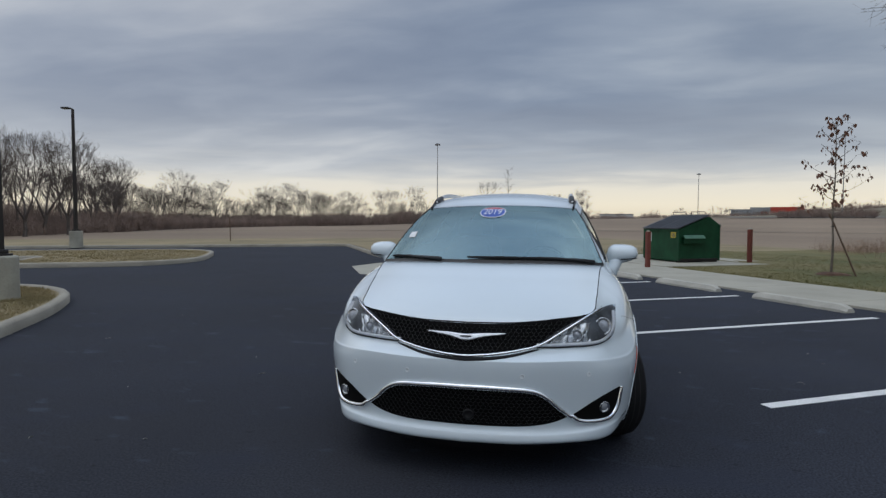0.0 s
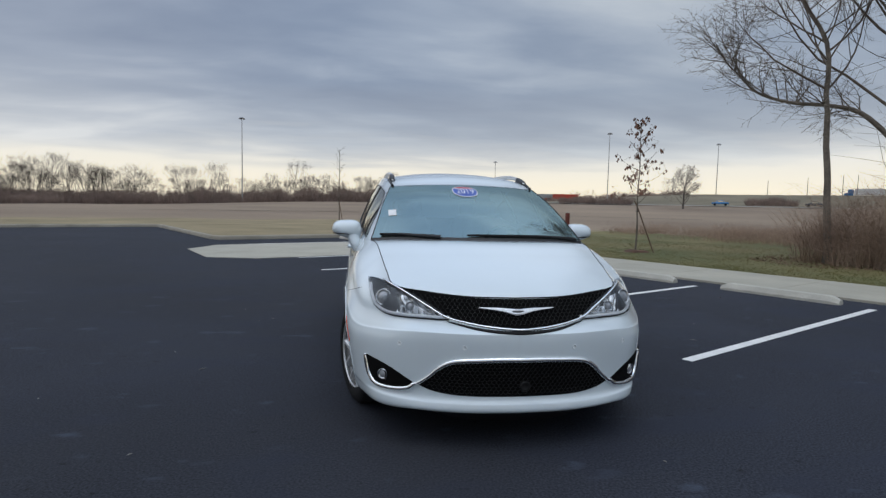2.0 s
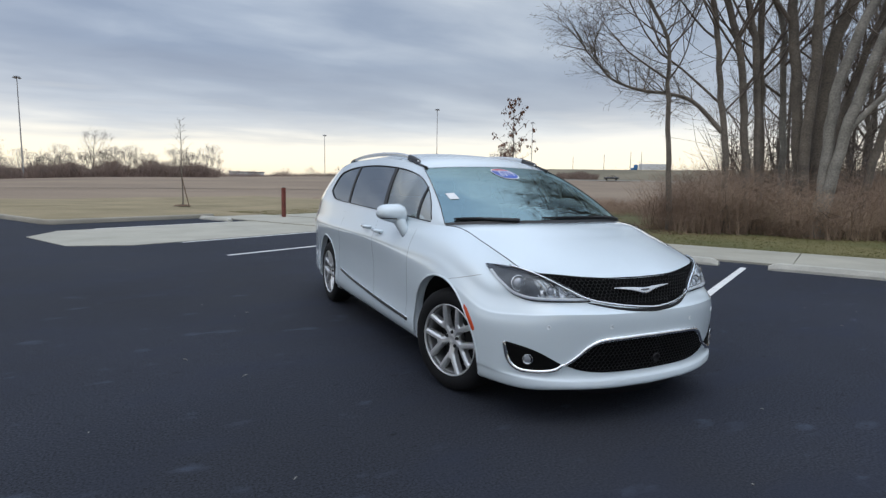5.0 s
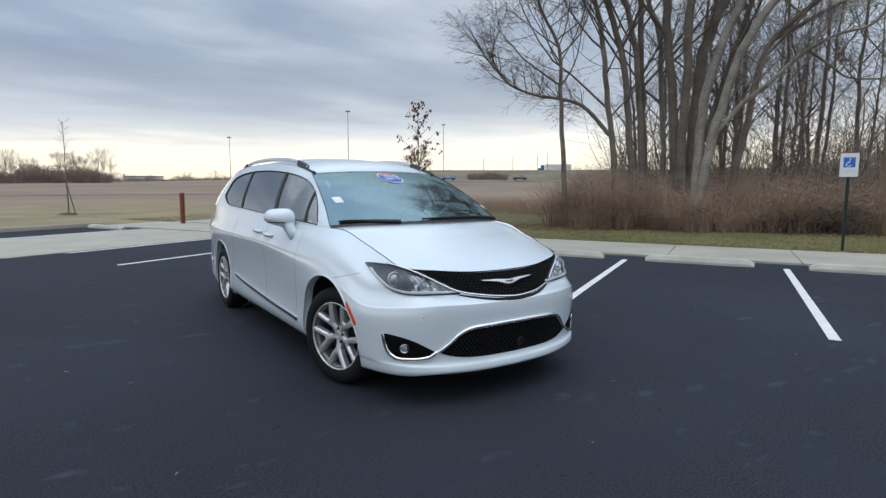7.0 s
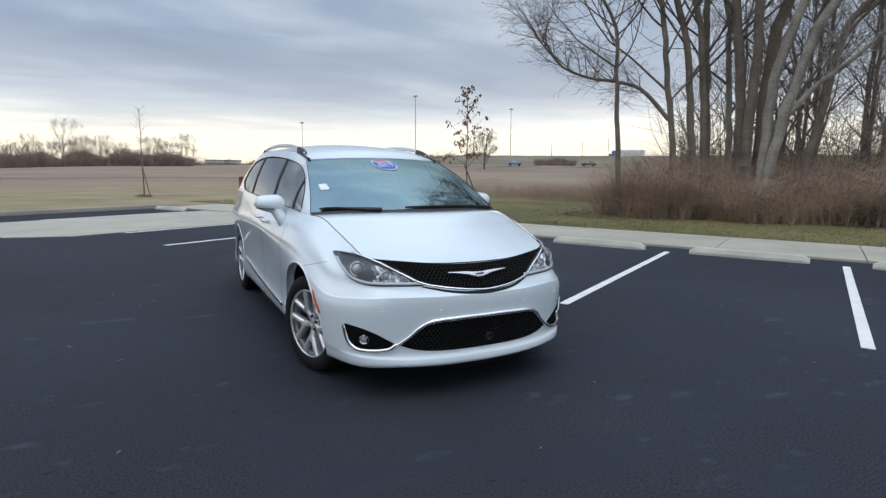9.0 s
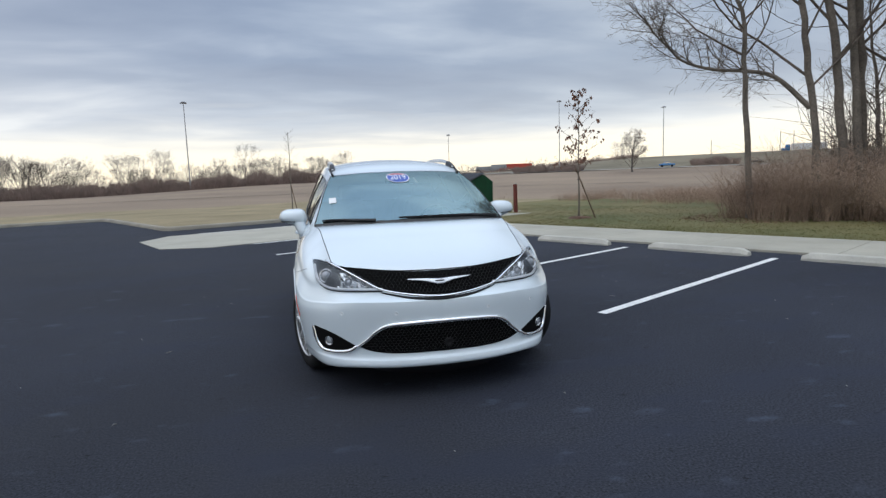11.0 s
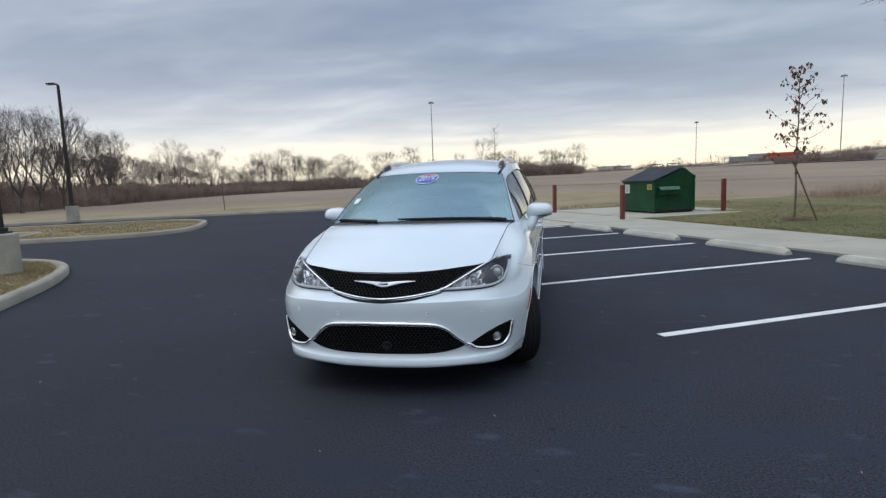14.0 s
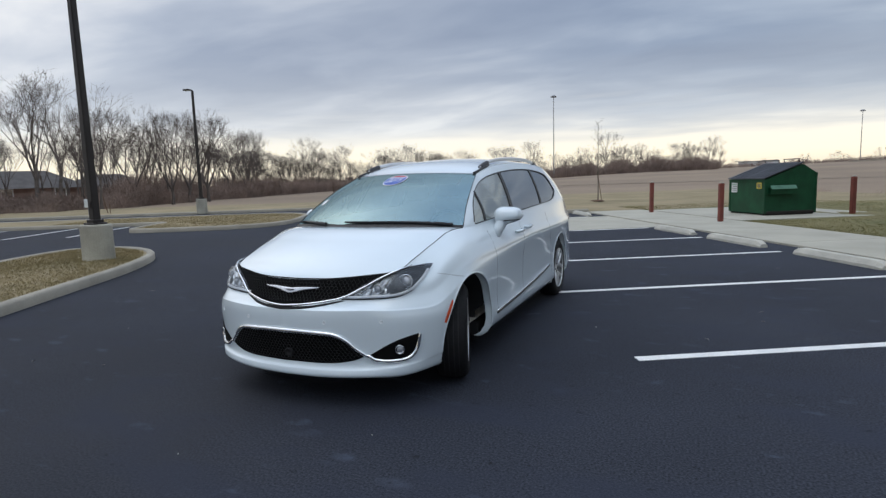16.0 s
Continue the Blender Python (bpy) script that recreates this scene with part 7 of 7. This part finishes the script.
for k in range(26):
    az = 3 + 26 * rnd.random()
    d = 250 + rnd.uniform(0, 60)
    put(far_models[2], d * math.sin(radians(az)), d * math.cos(radians(az)), rnd.uniform(0.25, 0.5))


def far_brush(name, az0, az1, d0, depth, h, n, label, seed, r=0.16):
    """A low distant thicket: many small ragged upright slivers."""
    rnd = random.Random(seed)
    soup = Soup()
    for k in range(n):
        az = radians(rnd.uniform(az0, az1))
        d = d0 + rnd.uniform(0, depth)
        x, y = d * math.sin(az), d * math.cos(az)
        z = terrain(x, y) - 0.2
        hh = h * (0.55 + 0.6 * max(0, 0.5 + noise.noise(Vector((math.degrees(az) * 0.6, seed, 0))))) * rnd.uniform(0.5, 1.15)
        p = Vector((x, y, z))
        e = p + Vector((rnd.gauss(0, 0.35) * hh, rnd.gauss(0, 0.35) * hh, hh))
        soup.limb([p, p.lerp(e, 0.5) + Vector((rnd.gauss(0, 0.1), 0, 0)) * hh, e], [r, r * 0.7, r * 0.2], 3)
    ob = new(name, soup.mesh(name, M_THICKET, False))
    tagged(ob, label, "brush", kind="stuff")


far_brush("far_brush", -46, 3, 184, 30, 4.6, 22000, "brown distant thicket under the far tree line", 3, 0.095)
far_brush("far_brush", 2, 32, 255, 40, 2.6, 5200, "low brown thicket along the distant road", 4, 0.08)
far_brush("far_brush", 20, 27, 178, 10, 2.8, 2200, "dark low thicket in the distant field", 5, 0.07)
far_brush("far_brush", 37, 41, 196, 14, 2.6, 1300, "dark scrub on the distant bank", 6, 0.07)
bare_tree("tree", [(79.0, 127.4, terrain(79, 127) - 0.1), (79.0, 127.4, 2.4 + terrain(79, 127))], 0.22, 91, 7.8 + terrain(79, 127), 22, 0.10, 0.60, (6, 6, 6), "round bare tree alone in the field", M_BARK_FAR, "", 0.95, 7, 0.014, 0.25, (5, 3, 2, 2), M_TWIG)

# ---- distance: masts, road, traffic, houses ----
M_MAST = mat("mast_steel", (0.32, 0.32, 0.33), 0.6, 0.3, var=0.15, scale=1, fine=8)
M_ROADPALE = mat("pale_road", (0.30, 0.29, 0.27), 0.9, var=0.1, scale=0.2, fine=3)
M_TRUCKRED = mat("trailer_red", (0.48, 0.055, 0.03), 0.5, var=0.1, scale=0.5, fine=5)
M_TRUCKWHITE = mat("trailer_white", (0.66, 0.67, 0.68), 0.5, var=0.06, scale=0.5, fine=5)
M_TRUCKGREY = mat("trailer_grey", (0.30, 0.31, 0.32), 0.5, var=0.1, scale=0.5, fine=5)
M_CARBLUE = mat("blue_car_paint", (0.02, 0.15, 0.36), 0.35, var=0.05, coat=0.6)
M_CARDARK = mat("dark_car_paint", (0.03, 0.028, 0.03), 0.35, var=0.05, coat=0.6)
M_ROOF = mat("roof_shingle", (0.075, 0.068, 0.066), 0.9, var=0.2, scale=1.5, fine=12)
M_SIDING = mat("house_siding", (0.30, 0.28, 0.26), 0.8, var=0.1, scale=0.8, fine=10)
M_BRICKWALL = mat("house_brick", (0.20, 0.13, 0.11), 0.9, var=0.2, scale=1.5, fine=14)


def polar(az, d, dz=0.0):
    x, y = d * math.sin(radians(az)), d * math.cos(radians(az))
    return Vector((x, y, terrain(x, y) + dz))


def mast(az, d, h):
    t = thing("light_mast", polar(az, d), 0, label="tall thin steel motorway light mast", category="light mast", group="motorway masts")
    bm = bmesh.new()
    tube(bm, [Vector((0, 0, -0.2)), Vector((0, 0, h * 0.5)), Vector((0, 0, h))], [0.19, 0.15, 0.10], 8)
    part("pole", bm, M_MAST, t)
    bm = bmesh.new()
    lathe(bm, [(0.7, h - 0.5), (0.85, h - 0.35), (0.7, h - 0.2), (0.25, h)], 14)
    part("lamp_ring", bm, M_MAST, t)
    for k in range(6):
        bm = bmesh.new()
        a = k * math.pi / 3
        box(bm, (0.6, -0.2, h - 0.7), (1.0, 0.2, h - 0.45), 0.06, pose(0, 0, 0, 0, 0, math.degrees(a)))
        part("lamp_head", bm, M_MAST, t)


mast(-12.2, 187, 27.0)
mast(24.6, 222, 26.2)
mast(34.35, 262, 21.6)
mast(13.3, 290, 21.6)
for az, d, h in ((41.5, 262, 7), (45.0, 262, 8), (44.0, 262, 8), (38.5, 266, 6), (30.6, 262, 8)):
    t = thing("utility_pole", polar(az, d), 0, label="thin dark pole on the motorway bank", category="pole", group="bank poles")
    bm = bmesh.new()
    tube(bm, [Vector((0, 0, -0.2)), Vector((0, 0, h))], [0.16, 0.11], 6)
    part("pole", bm, M_MAST, t)


def arc_strip(name, az0, az1, d0, d1, dz, material, label, n=40):
    bm = bmesh.new()
    grid_mesh(bm, [[polar(az0 + (az1 - az0) * k / n, d, dz) for k in range(n + 1)] for d in (d0, (d0 + d1) / 2, d1)])
    bmesh.ops.recalc_face_normals(bm, faces=bm.faces)
    for f in bm.faces:
        if f.normal.z < 0:
            f.normal_flip()
    tagged(part(name, bm, material, smooth=True), label, "road", kind="structure")


arc_strip("far_road", 16, 62, 176, 183, 0.25, M_ROADPALE, "pale distant road across the field")
M_BANK = mat("bank_grass", (0.150, 0.130, 0.080), 0.95, var=0.2, scale=0.05, fine=2.5, second=(0.21, 0.175, 0.115))
bm = bmesh.new()
rows = []
for d in (188, 197, 206, 215, 224, 233, 242, 251, 260, 269, 282, 300, 325):
    rows.append([polar(13 + 52 * k / 60, d + 3 * math.sin(k * 0.7), 0.10) for k in range(61)])
grid_mesh(bm, rows)
bmesh.ops.recalc_face_normals(bm, faces=bm.faces)
for f in bm.faces:
    if f.normal.z < 0:
        f.normal_flip()
tagged(part("bank", bm, M_BANK, smooth=True), "olive-brown grassy motorway bank", "bank", kind="structure")
M_FURROW = mat("dark_stubble", (0.19, 0.148, 0.105), 0.95, var=0.2, scale=0.05, fine=2)
arc_strip("field_furrow", -70, 34, 84, 86.0, 0.05, M_FURROW, "dark furrow line across the stubble field", 80)


def semi(az, d, trailer, cab, heading, dz=0.09):
    t = thing("lorry", polar(az, d, dz), -az + heading, label="articulated lorry on the distant motorway", category="lorry", group="motorway lorries")
    bm = bmesh.new()
    box(bm, (-7.2, -1.25, 1.15), (6.6, 1.25, 4.0), 0.06)
    part("trailer", bm, trailer, t)
    bm = bmesh.new()
    box(bm, (6.9, -1.2, 0.9), (8.9, 1.2, 3.7), 0.35)
    box(bm, (8.6, -1.0, 0.9), (10.4, 1.0, 2.1), 0.25)
    part("cab", bm, cab, t, smooth=True)
    bm = bmesh.new()
    box(bm, (8.86, -1.0, 2.3), (8.96, 1.0, 3.1), 0.03)
    part("windscreen", bm, M_GLASS_DARK, t)
    for x in (-5.8, -4.5, 5.2, 7.4, 9.6):
        for y in (-1.0, 1.0):
            bm = bmesh.new()
            lathe(bm, [(0.3, -0.2), (0.52, -0.18), (0.52, 0.18), (0.3, 0.2)], 14, Matrix.Translation((x, y, 0.52)) @ pose(0, 0, 0, 90, 0, 0))
            part("wheel", bm, M_RUBBER, t)


semi(20.4, 302, M_TRUCKRED, M_TRUCKRED, 180)
semi(17.4, 306, M_TRUCKGREY, M_TRUCKWHITE, 0)
semi(46.0, 303, M_TRUCKWHITE, M_CARBLUE, 180)


def far_car(az, d, paint, name, label, pickup, dz=0.3):
    t = thing(name, polar(az, d, dz), -az, label=label, category="car")
    prof = [(-2.3, 0.45), (-2.3, 0.95), (-1.2, 1.05), (-0.7, 1.6), (0.7, 1.65), (1.1 if pickup else 1.7, 1.05), (2.3, 1.0), (2.35, 0.45)]
    bm = bmesh.new()
    a = [bm.verts.new((x, -0.9, z)) for x, z in prof]
    b = [bm.verts.new((x, 0.9, z)) for x, z in prof]
    bm.faces.new(a)
    bm.faces.new(b[::-1])
    for i in range(len(prof)):
        j = (i + 1) % len(prof)
        bm.faces.new((a[j], a[i], b[i], b[j]))
    bmesh.ops.recalc_face_normals(bm, faces=bm.faces)
    bmesh.ops.bevel(bm, geom=bm.edges[:], offset=0.07, segments=2, affect="EDGES")
    part("body", bm, paint, t, smooth=True)
    for y in (-0.92, 0.9):
        bm = bmesh.new()
        box(bm, (-0.75, y, 1.1), (0.85, y + 0.02, 1.5), 0.0)
        part("window", bm, M_GLASS_DARK, t)
    for x in (-1.45, 1.45):
        for y in (-0.82, 0.82):
            bm = bmesh.new()
            lathe(bm, [(0.18, -0.11), (0.34, -0.1), (0.34, 0.1), (0.18, 0.11)], 16, Matrix.Translation((x, y, 0.34)) @ pose(0, 0, 0, 90, 0, 0))
            part("wheel", bm, M_RUBBER, t)


far_car(34.9, 181, M_CARBLUE, "pickup_truck", "small blue pickup on the distant road", True)
far_car(42.3, 181, M_CARDARK, "far_car", "small dark car on the distant road", False)

# low pale building and a roadside board far off
t = thing("warehouse", polar(5.9, 330), -6, label="low pale building far beyond the field", category="building")
bm = bmesh.new()
box(bm, (-9, -5, -0.5), (9, 5, 3.0), 0.05)
part("wall", bm, M_TRUCKWHITE, t)
bm = bmesh.new()
box(bm, (-9.3, -5.3, 3.0), (9.3, 5.3, 3.5), 0.05)
part("roof", bm, M_TRUCKGREY, t)
t = thing("roadside_board", polar(18.4, 300, 0.0), -18, label="pale roadside board on legs far off", category="board")
bm = bmesh.new()
box(bm, (-4.2, -0.15, 2.4), (4.2, 0.15, 4.6), 0.03)
part("panel", bm, M_TRUCKGREY, t)
for x in (-3.2, 3.2):
    bm = bmesh.new()
    box(bm, (x - 0.15, -0.12, -2), (x + 0.15, 0.12, 2.6), 0.02)
    part("leg", bm, M_MAST, t)


def house(x, y, rz, w, d, eave, ridge, wall_m):
    z = terrain(x, y)
    t = thing("house", (x, y, z), rz, label="low house with dark shingle roof behind the woods", category="house", group="houses behind the woods")
    bm = bmesh.new()
    box(bm, (-w / 2, -d / 2, -0.3), (w / 2, d / 2, eave), 0.0)
    part("wall", bm, wall_m, t)
    bm = bmesh.new()
    o = 0.5
    pts = [(-w / 2 - o, -d / 2 - o, eave - 0.15), (w / 2 + o, -d / 2 - o, eave - 0.15), (w / 2 + o, d / 2 + o, eave - 0.15), (-w / 2 - o, d / 2 + o, eave - 0.15), (-w / 2 + d * 0.4, 0, ridge), (w / 2 - d * 0.4, 0, ridge)]
    v = [bm.verts.new(p) for p in pts]
    for q in ((0, 1, 5, 4), (1, 2, 5), (2, 3, 4, 5), (3, 0, 4), (3, 2, 1, 0)):
        bm.faces.new([v[i] for i in q])
    bmesh.ops.recalc_face_normals(bm, faces=bm.faces)
    part("roof", bm, M_ROOF, t, "dark hipped shingle roof")
    for k in range(3):
        win = new("window")
        win.parent = t
        xx = -w * 0.32 + k * w * 0.32
        bm = bmesh.new()
        box(bm, (xx - 0.55, -d / 2 - 0.05, 0.9), (xx + 0.55, -d / 2 + 0.02, 2.1), 0.0)
        part("frame", bm, M_TRUCKWHITE, win)
        bm = bmesh.new()
        box(bm, (xx - 0.46, -d / 2 - 0.06, 1.0), (xx + 0.46, -d / 2 - 0.04, 2.0), 0.0)
        part("pane", bm, M_GLASS_DARK, win)


house(-69, 34.5, 62, 15, 9, 2.2, 4.1, M_BRICKWALL)
house(-67.5, 45.5, 55, 9, 7, 2.2, 3.7, M_SIDING)
house(-73, 22, 70, 13, 9, 2.3, 4.2, M_SIDING)

# small utility box on a post beside the road
t = thing("utility_box", (-29.2, 17.3, 0.05), 40, label="small pale utility box on a post", category="utility box")
bm = bmesh.new()
box(bm, (-0.05, -0.05, -0.1), (0.05, 0.05, 0.55), 0.01)
part("post", bm, M_MAST, t)
bm = bmesh.new()
box(bm, (-0.2, -0.12, 0.5), (0.2, 0.12, 0.98), 0.03)
part("cabinet", bm, M_LABEL_WHITE, t)

# ---- grass blades, litter ----
def grass(name, spots, label, seed, h=0.06, blades=None):
    """Short grass as one mass of bent blades."""
    rnd = random.Random(seed)
    v, f = [], []
    for p in spots:
        for _ in range(3):
            a = rnd.uniform(0, 6.283)
            w, hh = rnd.uniform(0.0025, 0.0055), h * rnd.uniform(0.5, 1.3)
            lx, ly = rnd.gauss(0, 0.5) * hh, rnd.gauss(0, 0.5) * hh
            x, y, z = p.x + rnd.gauss(0, 0.03), p.y + rnd.gauss(0, 0.03), p.z - 0.01
            k = len(v)
            c, s = math.cos(a) * w, math.sin(a) * w
            v += [(x - c, y - s, z), (x + c, y + s, z), (x + lx * 0.5 + c * 0.7, y + ly * 0.5 + s * 0.7, z + hh * 0.65), (x + lx, y + ly, z + hh * 0.9)]
            f += [(k, k + 1, k + 2), (k, k + 2, k + 3)]
    me = bpy.data.meshes.new(name)
    me.from_pydata(v, [], f)
    me.materials.append(blades or M_BLADE)
    me.update()
    tagged(new(name, me), label, "grass", kind="stuff")


M_BLADE_DRY = mat("dry_blades", (0.235, 0.192, 0.088), 0.9, var=0.2, scale=0.5, fine=6, second=(0.33, 0.26, 0.14))
M_BLADE = mat("grass_blades", (0.118, 0.126, 0.037), 0.9, var=0.15, scale=0.4, fine=6, second=(0.192, 0.157, 0.060))
rnd = random.Random(21)


def inside_of(ring, p):
    """Whether the plan point p lies inside the closed plan outline ring."""
    hit = False
    for a, b in zip(ring, ring[1:] + ring[:1]):
        if (a.y > p.y) != (b.y > p.y) and p.x < a.x + (b.x - a.x) * (p.y - a.y) / (b.y - a.y):
            hit = not hit
    return hit


ring = rounded([(-4.73, -30), (-4.73, 6.0), (-5.06, 7.9), (-6.05, 9.14), (-7.25, 9.35), (-7.57, 8.35), (-7.57, -30)], [0.2, 0.9, 0.9, 0.9, 0.8, 0.8, 0.2])
spots = []
while len(spots) < 26000:
    a, b = rnd.uniform(-7.6, -4.7), 9.4 - 15 * rnd.random() ** 1.3
    p = lot(a, b, 0.118)
    if (a + 5.70) ** 2 + (b - 7.15) ** 2 > 0.1 and inside_of(ring, p):
        spots.append(p)
grass("grass", spots, "short dry yellow grass on the parking island", 1, 0.042, M_BLADE_DRY)
ring = rounded([(-9.0, 15.56), (-3.9, 15.56), (-3.9, 23.4), (-44.8, 23.4), (-44.8, 19.35), (-9.0, 19.35)], [0.8, 3.1, 3.1, 0.3, 0.3, 0.4])
spots = []
while len(spots) < 12000:
    p = lot(rnd.uniform(-14, -3.8), rnd.uniform(15.5, 23.5), 0.118)
    if inside_of(ring, p):
        spots.append(p)
grass("grass", spots, "short dry grass on the far parking island", 2, 0.045, M_BLADE_DRY)
spots = []
while len(spots) < 26000:
    a, b = 10.3 + 9.0 * rnd.random() ** 1.6, rnd.uniform(-14, 20)
    if a < 15.35 and 10.75 < b < 16.8:
        continue
    if (a - 12.85) ** 2 + (b - 7.5) ** 2 < 0.3:
        continue
    spots.append(lot(a, b, lawn_height(a, b)))
grass("grass", spots, "short winter grass beside the pavement", 3, 0.038)

# leaf litter under the brush
M_LITTER = mat("leaf_litter", (0.17, 0.105, 0.065), 0.95, var=0.35, scale=2, fine=12)
v, f = [], []
for k in range(9000):
    b = rnd.uniform(-24, 4.6)
    a = 14.5 - 1.2 * smooth01(0.2, 1.8, b) + abs(rnd.gauss(0, 1.0)) * 1.6 + 0.35 * math.sin(b * 1.7)
    p = lot(a, b, lawn_height(a, b) + rnd.uniform(0.005, 0.03))
    r, an = rnd.uniform(0.02, 0.05), rnd.uniform(0, 6.28)
    n0 = len(v)
    for q in range(4):
        v.append((p.x + r * math.cos(an + q * 1.571), p.y + r * math.sin(an + q * 1.571) * 0.6, p.z + rnd.uniform(-0.012, 0.02)))
    f.append((n0, n0 + 1, n0 + 2, n0 + 3))
me = bpy.data.meshes.new("leaf_litter")
me.from_pydata(v, [], f)
me.materials.append(M_LITTER)
me.update()
tagged(new("leaf_litter", me), "brown fallen leaves along the brush", "leaves", kind="stuff")

# a few bits of grit and twig on the asphalt
M_GRIT = mat("grit", (0.20, 0.19, 0.175), 0.9, var=0.3, scale=30)
soup = Soup()
for k in range(60):
    a, b = rnd.uniform(-5, 7), rnd.uniform(-5, 9)
    p = lot(a, b, 0.004)
    if abs(p.x) < 1.0 and -0.9 < p.y < 4.2:
        continue
    an, ln = rnd.uniform(0, 6.28), rnd.choice((0.006, 0.009, 0.014, 0.02, 0.035))
    d = Vector((math.cos(an), math.sin(an), 0)) * ln
    soup.limb([p - d, p + Vector((rnd.gauss(0, 0.2) * ln, rnd.gauss(0, 0.2) * ln, 0.004)), p + d], [0.002, 0.0035, 0.0015], 4)
ob = new("grit", soup.mesh("grit", M_GRIT))
tagged(ob, "scattered grit and bits of twig on asphalt", "litter", kind="stuff")

# two thin stakes left standing on the far verge
def verge_stake(x, y, h, lean, label, short):
    t = thing("stake", (x, y, 0.02), 0, label=label, category="stake")
    bm = bmesh.new()
    tube(bm, [Vector((0, 0, -0.05)), Vector((lean * 0.5, 0, h * 0.5)), Vector((lean, 0, h))], [0.030, 0.028, 0.024], 7)
    part("shaft", bm, M_STAKE, t)
    if short:
        bm = bmesh.new()
        tube(bm, [Vector((0.10, 0.05, -0.05)), Vector((0.12, 0.05, h * 0.55))], [0.022, 0.02], 7)
        part("brace", bm, M_STAKE, t)


verge_stake(-19.6, 27.8, 1.55, -0.05, "thin bare wooden stake on the verge beside the asphalt", False)
verge_stake(-30.0, 19.0, 1.25, -0.38, "leaning thin wooden stake on the verge", True)
